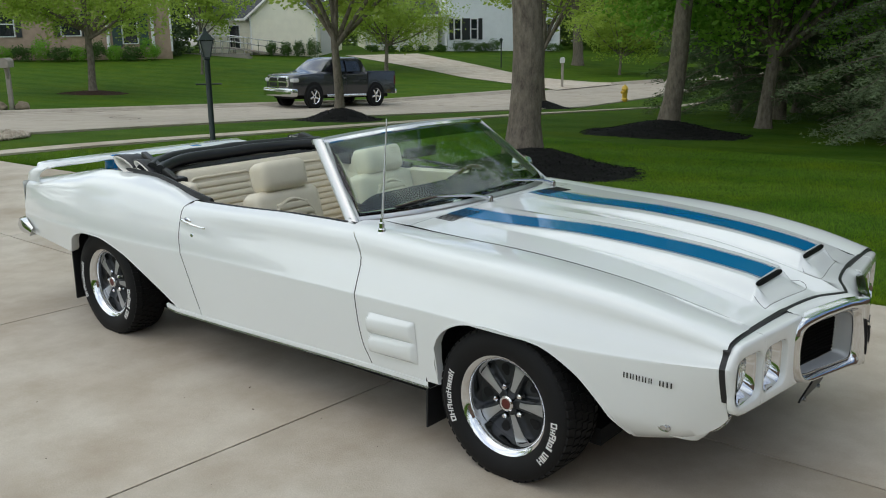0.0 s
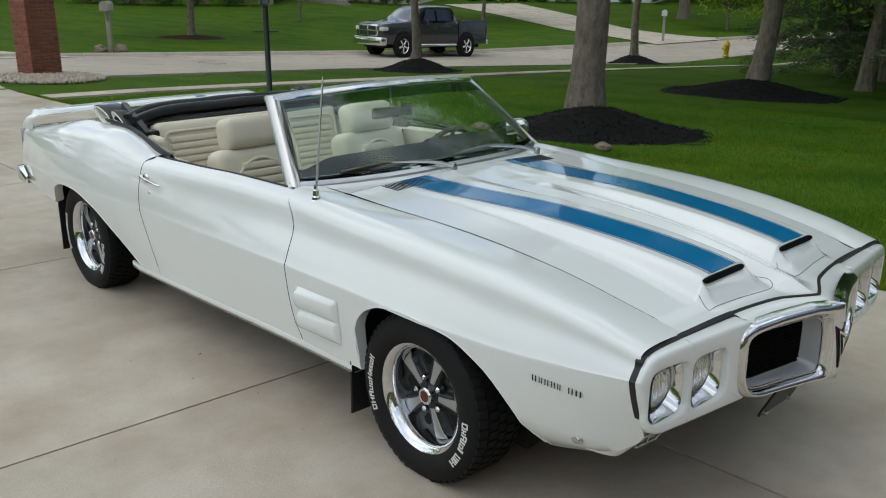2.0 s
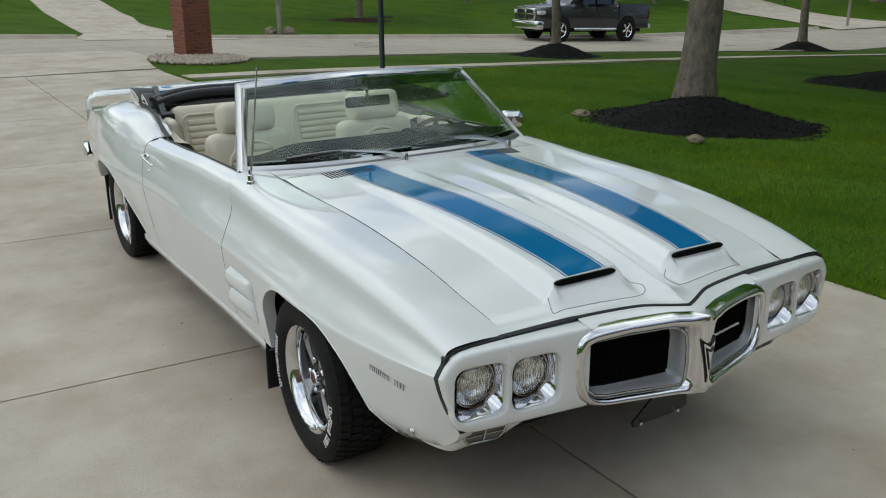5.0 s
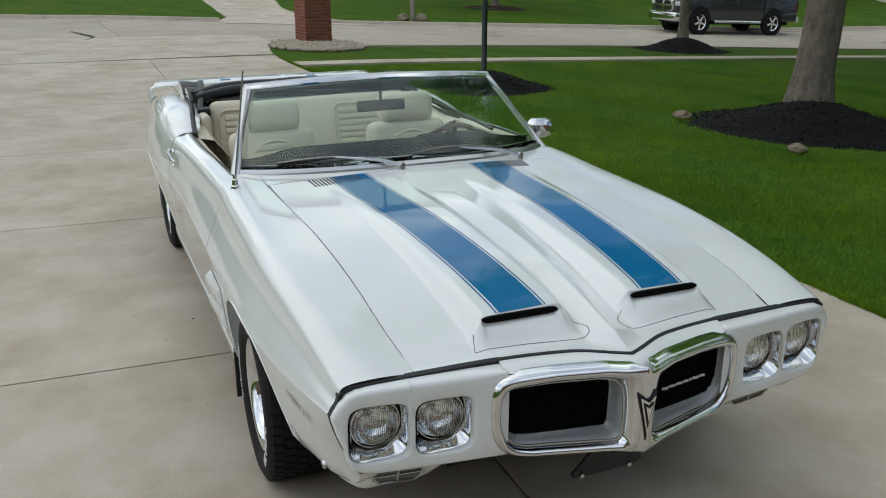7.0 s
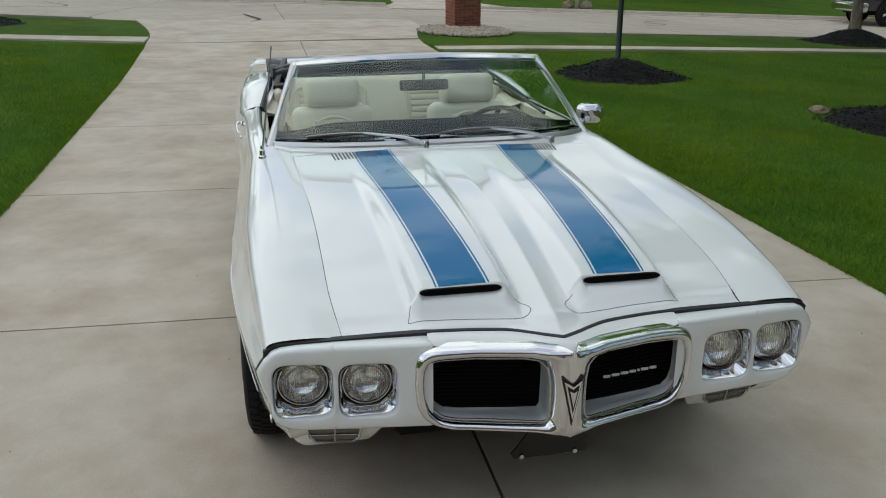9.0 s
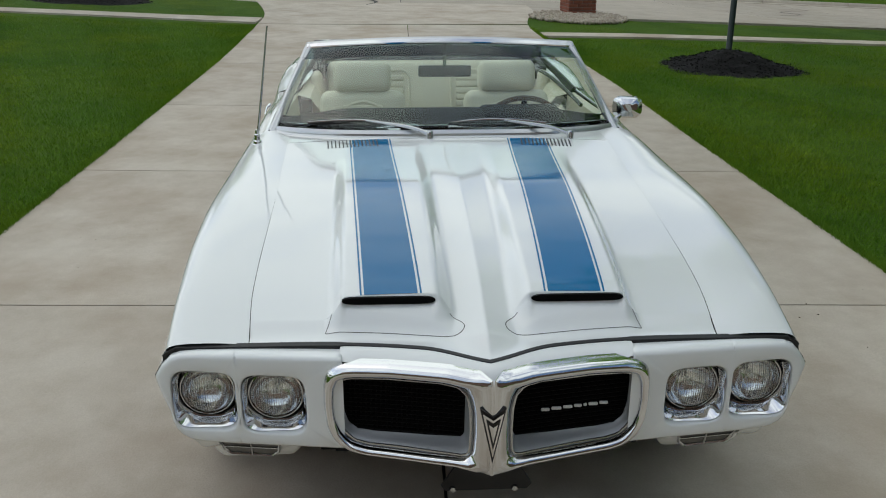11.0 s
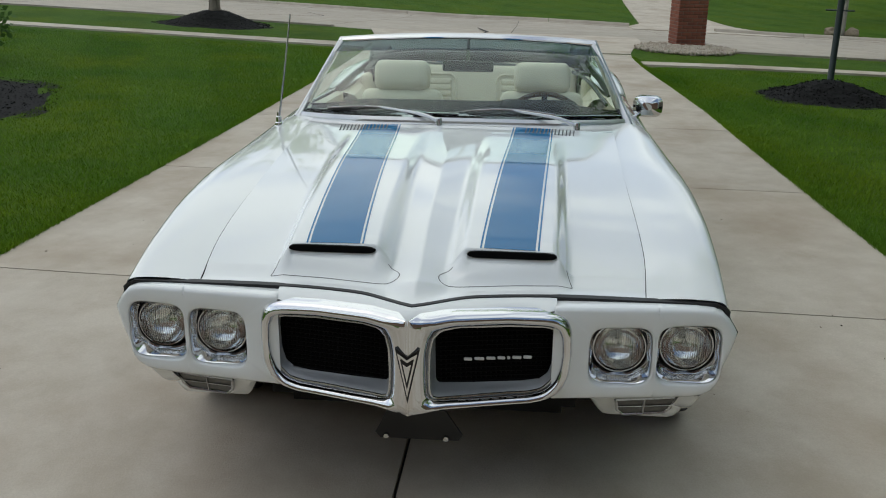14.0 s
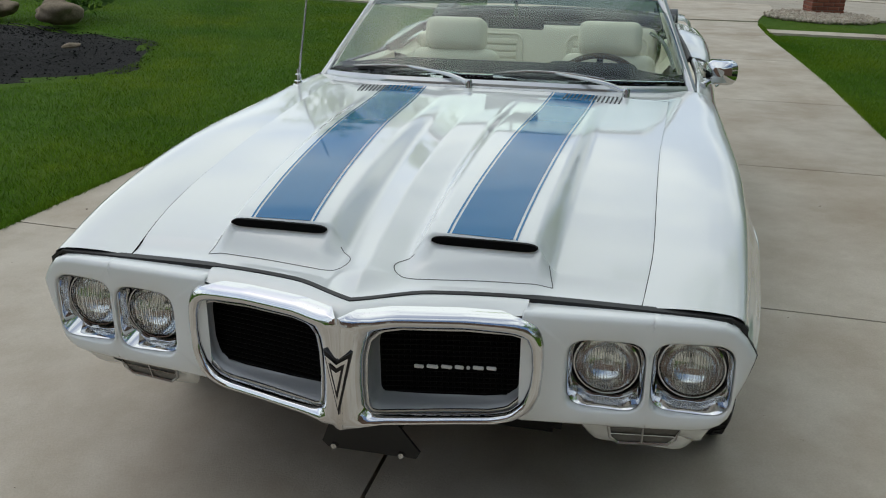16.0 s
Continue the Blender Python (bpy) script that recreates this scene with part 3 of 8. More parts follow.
def side_panel(x0, x1, end, n):
    """A body panel along the side; x0 and x1 may be functions of height for slanted ends."""
    f0 = x0 if callable(x0) else (lambda z: x0)
    f1 = x1 if callable(x1) else (lambda z: x1)
    L = []
    for k in range(n + 1):
        s = k / n
        xm = f0(0.6) + (f1(0.6) - f0(0.6)) * s
        sec = side_section(xm, end)
        row = []
        for w, z in sec:
            x = f0(z) + (f1(z) - f0(z)) * s
            row.append((x, -w, z))
        L.append(row)
    # a folded flange behind the lower edge
    L2 = [[(r[0][0], r[0][1] + 0.05, r[0][2] + 0.004), (r[0][0], r[0][1] + 0.012, r[0][2] - 0.003)] + r for r in L]
    V, F = rings(L2, closed=False)
    return V, [tuple(reversed(f)) for f in F]


def door_front(z):
    return curve(z, (0.25, 0.32, 0.37, 0.47, 0.6, 0.71, 0.79, 0.84, 0.88, 0.92), (-0.66, -0.690, -0.716, -0.735, -0.744, -0.750, -0.778, -0.825, -0.888, -0.93))


def door_rear(z):
    return curve(z, (0.25, 0.45, 0.53, 0.62, 0.73, 0.80, 0.85, 0.92), (-1.90, -1.955, -1.98, -2.008, -2.018, -2.016, -2.004, -1.96))


G = 0.0028
for flip in (False, True):
    def both(geo):
        return mirrored(geo) if flip else geo
    sgn = -1 if not flip else 1
    fender = part("front_wing", both(side_panel(lambda z: door_front(z) + G, 0.836, "hood", 90)), M["paint"], car)
    door = part("door", both(side_panel(lambda z: door_rear(z) + G, lambda z: door_front(z) - G, "belt", 30)), M["paint"], car)
    quarter = part("rear_wing", both(side_panel(-3.84, lambda z: door_rear(z) - G, "deck", 56)), M["paint"], car)
    # dark structure behind the shut lines
    back = [[(x, sgn * (w - 0.012), z) for w, z in side_section(x, "belt" if x < -0.8 else "hood")[9:23]] for x in (-2.2, -2.0, -1.85, -1.7)]
    part("door_jamb", rings(back, closed=False), M["dark"], door)
    back = [[(x, sgn * (w - 0.012), z) for w, z in side_section(x, "belt")[:19]] for x in (-0.9, -0.8, -0.7, -0.6)]
    part("door_jamb", rings(back, closed=False), M["dark"], door)
    # bright sill strip
    sill = []
    for k in range(25):
        x = -2.215 + 1.855 * k / 24
        z = low_edge(x)
        w = side_section(x, "belt")[0][0]
        sill.append([(x, sgn * (w + d), z + h) for d, h in ((-0.06, -0.036), (-0.012, -0.035), (0.001, -0.024), (0.004, -0.010), (0.002, -0.001), (-0.01, 0.0))])
    sg = rings(sill, closed=False)
    part("sill_moulding", (sg[0], [tuple(reversed(f)) for f in sg[1]] if flip else sg[1]), M["paint"], car)
    strip = [[(p[1][0], p[1][1] + sgn * 0.002, p[1][2] - 0.002), (p[2][0], p[2][1] + sgn * 0.003, p[2][2] - 0.006), (p[2][0], p[2][1] + sgn * 0.001, p[2][2] + 0.002)] for p in sill]
    part("sill_strip", rings(strip, closed=False), M["steel"], car, "thin bright strip along the sill")
    # wheel-opening lips
    for a, b in ((-0.342, 0.474), (-3.155, -2.205)):
        pts = []
        for k in range(41):
            x = a + (b - a) * k / 40
            w, z = side_section(x, "deck" if x < -2 else "hood")[0]
            if x < -2:
                x = -3.84 + (door_rear(z) - G + 3.84) * (x + 3.84) / (door_rear(0.6) - G + 3.84)
            else:
                x = 0.836 + (door_front(z) + G - 0.836) * (x - 0.836) / (door_front(0.6) + G - 0.836)
            pts.append((x, sgn * (w - 0.001), z))
        part("wheel_arch_lip", tube(pts, 0.0035, 6), M["paint"], car)
    # wheel wells
    for xc, R_ in ((0.06, 0.43), (XR + 0.10, 0.375)):
        well = [[(xc + r * math.cos(a), sgn * y, max(0.06, HZ + 0.02 + r * 0.82 * math.sin(a))) for a in [math.pi * k / 16 for k in range(17)]] for r, y in ((R_, 0.765), (R_, 0.75), (R_, 0.52), (0.0, 0.50))]
        part("wheel_well", rings(well, closed=False), M["dark"], car)
    # mud flap behind each wheel
    for x, zl in ((-0.372, 0.085), (-3.215, 0.12)):
        fl = bm_geo(rbox(-0.005, 0.005, -0.115, 0.115, 0, 0.45, 0.003, 1))
        part("mud_flap", moved(fl, pose(x, sgn * 0.80, zl, 0, 1, 0)), M["trim"], car, "black rubber mud flap")
    # moulded vents behind the front wheel
    def wv(x, z):
        sec = side_section(x, "hood")[:9]
        return float(np.interp(z, [p[1] for p in sec], [p[0] for p in sec]))
    for _ in (0,):
        V, F = [], []
        nx, nz = 30, 24
        for i in range(nx + 1):
            for j in range(nz + 1):
                s, t = i / nx, j / nz
                x, z = -0.690 + 0.285 * s, 0.352 + 0.185 * t + (0.004 * s)
                inset = 1.0
                row = (t * 2) % 1.0 if t < 1 else 1.0
                e = min(s * 9, (1 - s) * 14, 1.0)
                v = min(min(t, 1 - t) * 14, 1.0)
                ridge = 0.028 * (math.sin(math.pi * min(1, max(0, row * 1.05))) ** 0.45) * (0.35 + 0.65 * (1 - s) ** 0.7)
                h = max(0.0, min(e, v)) * (0.004 + ridge)
                if s < 0.06 + 0.05 * row:
                    h *= 0.2
                V.append((x, sgn * (wv(x, z) + 0.0015 + h), z))
        for i in range(nx):
            for j in range(nz):
                q = i * (nz + 1) + j
                f = (q, q + 1, q + nz + 2, q + nz + 1)
                F.append(f if flip else tuple(reversed(f)))
        part("wing_vent", (V, F), M["paint"], fender, "moulded white side vent with two ribs")
    # small badge shapes in place of the lettering on the wing
    bx = -0.0
    xw = 0.507
    for wdt, lean in ((0.020, 1), (0.016, 1), (0.018, 1), (0.018, 1), (0.014, 1), (None, 0), (0.020, 1), (0.024, 1)):
        if wdt is None:
            xw += 0.018
            continue
        for k in range(2):
            xx = xw + k * wdt * 0.55
            V = [(xx + dx, sgn * (wv(min(xx, 0.83), 0.535) + 0.0016), 0.531 + dz - 0.06 * (xx - 0.507)) for dx, dz in ((0, -0.010), (wdt * 0.24, -0.010), (wdt * 0.24, 0.010), (0, 0.010))]
            part("badge_bar", (V, [(0, 1, 2, 3) if not flip else (3, 2, 1, 0)]), M["black"], fender)
        xw += wdt + 0.004
    # side marker
    mk = lathe([(0.0, 0.006), (0.009, 0.006), (0.011, 0.003), (0.016, 0.004), (0.018, 0.0)], 20)
    part("side_marker", moved(mk, pose(0.632, sgn * (wv(0.632, 0.345) + 0.002), 0.345) @ Matrix.Diagonal((1.35, 1 if flip else -1, 0.9, 1))), M["steel"], fender)
    # door handle and lock
    hp = [(-1.99, sgn * 0.923, 0.765), (-1.975, sgn * 0.939, 0.768), (-1.93, sgn * 0.949, 0.765), (-1.87, sgn * 0.947, 0.757), (-1.81, sgn * 0.941, 0.750), (-1.795, sgn * 0.931, 0.748)]
    handle = part("door_handle", tube([tuple(p) for p in spline(hp, 22)], [0.005 + 0.006 * math.sin(math.pi * min(1, k / 8)) if k < 9 else 0.0075 - 0.0001 * k for k in range(22)], 10), M["chrome"], door, "chrome pull handle")
    part("handle_plate", moved(lathe([(0, 0.008), (0.016, 0.008), (0.020, 0.0)], 20), pose(-1.965, sgn * 0.918, 0.765) @ Matrix.Diagonal((1.7, 1 if flip else -1, 0.8, 1))), M["chrome"], door)
    part("door_lock", moved(lathe([(0, 0.010), (0.010, 0.010), (0.014, 0.006), (0.016, 0.0)], 20), pose(-1.915, sgn * 0.924, 0.695) @ Matrix.Diagonal((1, 1 if flip else -1, 1, 1))), M["chrome"], door)
    # belt weatherstrip
    ws_ = []
    for k in range(25):
        x = -1.93 + 1.06 * k / 24
        w, z = curve(x, SX, WT) - 0.03, curve(x, SX, ZT)
        ws_.append((x, sgn * w, z + 0.001))
    part("window_weatherstrip", tube(ws_, 0.0045, 6), M["trim"], door)
    # inner door panel
    ip = [[(x, sgn * y, z) for y, z in ((0.800, curve(x, SX, ZT) - 0.006), (0.770, curve(x, SX, ZT) - 0.02), (0.755, 0.66), (0.77, 0.5), (0.77, 0.3))] for x in [-0.86 - 1.06 * k / 12 for k in range(13)]]
    part("door_card", rings(ip, closed=False), M["cream"], door, "cream vinyl inner door panel")
    part("window_winder", tube([(-1.45, sgn * 0.75, 0.64), (-1.45, sgn * 0.73, 0.64), (-1.37, sgn * 0.725, 0.66)], 0.007, 8), M["chrome"], door)
    ip = [[(x, sgn * y, z) for y, z in ((0.785, curve(x, SX, ZT) - 0.012), (0.70, curve(x, SX, ZT) - 0.03), (0.62, 0.72), (0.62, 0.35))] for x in [-1.9 - 0.75 * k / 10 for k in range(11)]]
    part("rear_side_trim", rings(ip, closed=False), M["cream"], car, "cream vinyl rear side trim")


# ---- bonnet ----
def trim_x(y):
    return curve(abs(y), (0, 0.03, 0.16, 0.376, 0.615, 0.812), (0.962, 0.950, 0.893, 0.858, 0.842, 0.834))


def trim_z(y):
    return curve(abs(y), (0, 0.16, 0.376, 0.615, 0.812), (0.694, 0.700, 0.698, 0.692, 0.688))


def smooth01(t):
    t = max(0.0, min(1.0, t))
    return t * t * (3 - 2 * t)


def hood_z(x, y):
    a = abs(y)
    w = hood_seam(x)
    z = hood_edge_z(min(x, 0.84)) + 0.016 * (1 - min(1, a / w) ** 2)
    if x > 0.84:
        z -= 0.16 * (x - 0.84)
    # centre peak running to the nose
    z += 0.026 * smooth01((x + 0.55) / 1.1) * max(0.0, 1 - a / curve(x, (-0.6, 0.75), (0.112, 0.082)))
    # raised scoop bulges
    c0, c1 = curve(x, (-0.6, 0.75), (0.160, 0.128)), curve(x, (-0.6, 0.75), (0.418, 0.364))
    rise = curve(x, (-0.62, -0.45, -0.15, 0.0, 0.15, 0.3, 0.45, 0.7), (0.0, 0.004, 0.017, 0.026, 0.032, 0.038, 0.045, 0.060))
    s = smooth01((a - (c0 - 0.062)) / 0.062) * smooth01(((c1 + 0.052) - a) / 0.052)
    # the bulge ends at the mouth; its shoulders run on beside the dish and fade
    mid = smooth01((a - 0.118) / 0.022) * smooth01((0.384 - a) / 0.022)
    step = smooth01((x - 0.748) / 0.010)
    floor_ = curve(x, (0.75, 0.775, 0.80, 0.83, 0.86), (0.035, 0.029, 0.020, 0.008, 0.0))
    wide = smooth01((a - 0.060) / 0.085) * smooth01((0.424 - a) / 0.052)
    cheek = (rise - 0.035) * s * (1 - smooth01((x - 0.742) / 0.062))
    z += rise * s * (1 - step) * mid + step * mid * floor_ * wide + (1 - mid) * (cheek + (0.035 * s * (1 - step) + floor_ * wide * step))
    front = trim_z(y)
    t = smooth01((x - (trim_x(y) - 0.10)) / 0.10)
    return z * (1 - t) + front * t


hxs = [0.84 * k / 70 for k in range(70)] + [0.84 + 0.12 * k / 80 for k in range(80)] + [0.96 + 0.04 * k / 8 for k in range(9)]


def hood_pt(s, v):
    x0 = -0.655
    yy = v * 0.66
    for _ in range(4):
        xx = x0 + (trim_x(yy) - 0.004 - x0) * s
        yy = v * (hood_seam(xx) - 0.0010)
    xx = x0 + (trim_x(yy) - 0.004 - x0) * s
    return (xx, yy, hood_z(xx, yy))


hood = part("bonnet", grid(hood_pt, hxs, [-1 + 2 * k / 200 for k in range(201)]), M["paint"], car, "white bonnet with two raised air scoops", True, 50)
for side in (-1, 1):
    def band(y_in, y_out, lift, x0=-0.652, x1=0.7475):
        V, F = [], []
        nx, ny = 80, 6
        for i in range(nx + 1):
            s = i / nx
            x = x0 + (x1 - x0) * s
            a, b = y_in(x), y_out(x)
            for j in range(ny + 1):
                y = side * (a + (b - a) * j / ny)
                V.append((x, y, hood_z(x, y) + lift))
        for i in range(nx):
            for j in range(ny):
                q = i * (ny + 1) + j
                F.append((q, q + ny + 1, q + ny + 2, q + 1))
        if side < 0:
            F = [tuple(reversed(f)) for f in F]
        return V, F
    yi = lambda x: 0.172 + 0.085 * (0.77 - x) / 1.44
    yo = lambda x: 0.314 + 0.092 * (0.77 - x) / 1.44
    part("stripe", band(yi, yo, 0.0015), M["blue"], hood, "blue painted stripe")
    part("pinstripe", band(lambda x: yi(x) - 0.011, lambda x: yi(x) - 0.006, 0.0012), M["blue"], hood)
    part("pinstripe", band(lambda x: yo(x) + 0.006, lambda x: yo(x) + 0.011, 0.0012), M["blue"], hood)
    # scoop mouth: a thin dark slot under the end of the bulge
    slot = []
    for k in range(41):
        q = k / 40
        y = side * (0.128 + 0.246 * q)
        e = max(0.04, (1 - abs(2 * q - 1) ** 9)) ** 0.5
        zm = hood_z(0.745, side * 0.25) - 0.0135
        slot.append([(0.740, y, zm + 0.0090 * e), (0.7588, y, zm + 0.0090 * e), (0.7605, y, zm - 0.0100 * e), (0.740, y, zm - 0.0100 * e)])
    part("scoop_mouth", rings(slot, True, True, True), M["grillblack"], hood, "black air scoop opening")
    # outline of the inserted scoop panel
    out = [(0.758, 0.402), (0.785, 0.411), (0.802, 0.416), (0.8055, 0.4145), (0.807, 0.409), (0.812, 0.36), (0.822, 0.26), (0.836, 0.16), (0.842, 0.105), (0.834, 0.068), (0.812, 0.054), (0.788, 0.064), (0.768, 0.090)]
    P = [tuple(p) for p in spline(out, 90)]
    part("panel_joint", tube([(x, side * y, hood_z(x, side * y) + 0.0) for x, y in P], 0.0013, 5), M["seam"], hood)
    # cowl vents: a row of slots
    for k in range(14):
        y0 = 0.293 + k * 0.0155
        V = [(x, side * (y0 + dy), hood_z(x, side * y0) + dz) for dz in (0.0026, -0.004) for x, dy in ((-0.645, 0.008), (-0.645, 0.0128), (-0.555, 0.0048), (-0.555, 0.0))]
        part("vent_slot", (V, [(0, 1, 2, 3), (0, 4, 5, 1), (2, 6, 7, 3), (1, 5, 6, 2), (0, 3, 7, 4)]), M["black"], hood)

# cowl panel between bonnet and windscreen, and the structure beneath
def cowl_pt(s, v):
    y = v * 0.6762
    q = abs(y) / 0.757
    xb, zb = -0.716 - 0.200 * q ** 2.8, 0.886 - 0.020 * q * q
    return (-0.6575 + (xb + 0.6575) * s, y, hood_edge_z(-0.655) + 0.016 * (1 - v * v) * (1 - s) + (zb - hood_edge_z(-0.655)) * s)


part("cowl", grid(cowl_pt, [k / 8 for k in range(9)], [-1 + k / 20 for k in range(41)]), M["paint"], car)
for sgn in (-1, 1):
    part("cowl_corner", grid(lambda s, v: (-0.80 - 0.17 * s, sgn * (0.640 + 0.165 * v), 0.868 - 0.012 * v * v), [k / 4 for k in range(5)], [k / 8 for k in range(9)]), M["paint"], car)
part("inner_structure", grid(lambda s, v: (-0.70 + 1.5 * s, v * 0.72, hood_edge_z(-0.70 + 1.5 * s) - 0.03), [k / 10 for k in range(11)], [-1 + k / 4 for k in range(9)]), M["dark"], car)
# car floor, set low and with an unseen front box added to deepen ground shade
part("floor_pan", join(box(-3.05, 0.30, -0.66, 0.66, 0.11, 0.18), box(-3.75, -3.0, -0.60, 0.60, 0.34, 0.44), box(0.30, 0.56, -0.50, 0.50, 0.25, 0.285), box(-2.25, -0.5, -0.80, 0.80, 0.19, 0.25)), M["dark"], car)
part("front_subframe", join(box(-0.9, 0.55, -0.42, 0.42, 0.20, 0.40), box(0.5, 0.74, -0.45, 0.45, 0.31, 0.42)), M["dark"], car)
# unseen box, added to block light from the ground under the nose
part("splash_pan", box(0.30, 0.62, -0.42, 0.42, 0.225, 0.255), M["dark"], car)
part("front_axle", tube([(0, -0.7, HZ), (0, 0.7, HZ)], 0.04, 10), M["dark"], car)
part("rear_axle", tube([(XR, -0.7, HZ), (XR, 0.7, HZ)], 0.05, 10), M["dark"], car)
part("bulkhead", box(-0.74, -0.70, -0.74, 0.74, 0.2, 0.86), M["dark"], car)

# ---- front end of the car ----
def face_x(y):
    """Front face of the headlamp panel."""
    return curve(abs(y), (0.36, 0.42, 0.55, 0.70, 0.78, 0.83, 0.86), (0.924, 0.917, 0.902, 0.884, 0.873, 0.865, 0.858))


def bar_x(y):
    """Front of the bright surround."""
    return curve(abs(y), (0, 0.03, 0.10, 0.25, 0.42), (1.050, 1.044, 1.020, 0.975, 0.930))


nose = part("nose_panel", grid(lambda s, v: (lambda y: (trim_x(y) + 0.004 + (bar_x(y) - 0.03 - trim_x(y)) * s, y, trim_z(y) - 0.002 - (0.014 + 0.018 * (1 - smooth01((abs(y) - 0.28) / 0.09))) * s * s - 0.003 * s))(v * 0.3745), [k / 10 for k in range(11)], [-1 + k / 30 for k in range(61)]), M["paint"], car, "white painted nose strip")

# black strip between wings, bonnet and nose
tsec = [p for p in side_section(0.834, "hood") if 0.462 < p[1] < 0.68]
tp = [(0.833, -(w + 0.001), z) for w, z in tsec] + [(0.834, -0.795, 0.688)]
for flip in (False, True):
    sgn = 1 if flip else -1
    st = []
    L = [tuple(p) for p in spline(tp, 28)]
    st = [[(x + dx, sgn * (abs(y) + dy), z) for dx, dy in ((-0.011, -0.012), (-0.010, 0.002), (0.010, 0.002), (0.011, -0.012))] for x, y, z in L]
    part("trim_strip", rings(st, True, True, True), M["trim"], car, "black rubber trim strip")
tl = []
for k in range(81):
    y = -0.797 + 1.594 * k / 80
    x, z = trim_x(y), trim_z(y)
    wd = 0.009 if abs(y) > 0.37 else 0.006
    tl.append([(x - wd, y, z - 0.012), (x - wd, y, z + 0.002 + (0.05 * wd)), (x + wd, y, z + 0.0005), (x + wd, y, z - 0.012)])
part("trim_strip", rings(tl, True, True, True), M["trim"], car, "black rubber trim strip")


def to_cell(cy, cz, a, poly):
    """Distance from a centre to the outline poly in direction a."""
    d = (math.cos(a), math.sin(a))
    best = 9
    for (y0, z0), (y1, z1) in zip(poly, poly[1:] + poly[:1]):
        ey, ez = y1 - y0, z1 - z0
        den = d[0] * ez - d[1] * ey
        if abs(den) < 1e-9:
            continue
        t = ((y0 - cy) * ez - (z0 - cz) * ey) / den
        s = ((y0 - cy) * d[1] - (z0 - cz) * d[0]) / den
        if t > 0 and -1e-6 <= s <= 1 + 1e-6:
            best = min(best, t)
    return best


def hole_r(cy, cz, a, hw, hh, p=4.6):
    return (abs(math.cos(a) / hw) ** p + abs(math.sin(a) / hh) ** p) ** (-1 / p)


osec = [(w + 0.002, z) for w, z in side_section(0.836, "hood") if 0.50 < z < 0.665][::-1]
w50 = osec[1::2][-1][0]
outer_edge = [(0.640, 0.687), (0.74, 0.685), (0.785, 0.681), (0.808, 0.672)] + osec[1::2] + [(w50 - 0.003, 0.484), (w50 - 0.011, 0.462), (w50 - 0.026, 0.445), (w50 - 0.050, 0.433), (0.740, 0.428), (0.640, 0.426)]
outer = outer_edge
inner = [(0.640, 0.426), (0.370, 0.424), (0.370, 0.689), (0.640, 0.687)]
rim_line = [(0.370, 0.689)] + outer_edge + [(0.370, 0.424)]


def rim_dist(y, z):
    best = 9.0
    for (y0, z0), (y1, z1) in zip(rim_line, rim_line[1:]):
        ey, ez = y1 - y0, z1 - z0
        t = max(0.0, min(1.0, ((y - y0) * ey + (z - z0) * ez) / (ey * ey + ez * ez)))
        best = min(best, math.hypot(y - y0 - t * ey, z - z0 - t * ez))
    return best


def panel_x(y, z):
    """Front of the lamp panel, rounded over towards its rim."""
    r, d = 0.016, rim_dist(y, z)
    return face_x(y) - (r - math.sqrt(max(0.0, r * r - (r - d) ** 2)) if d < r else 0.0)


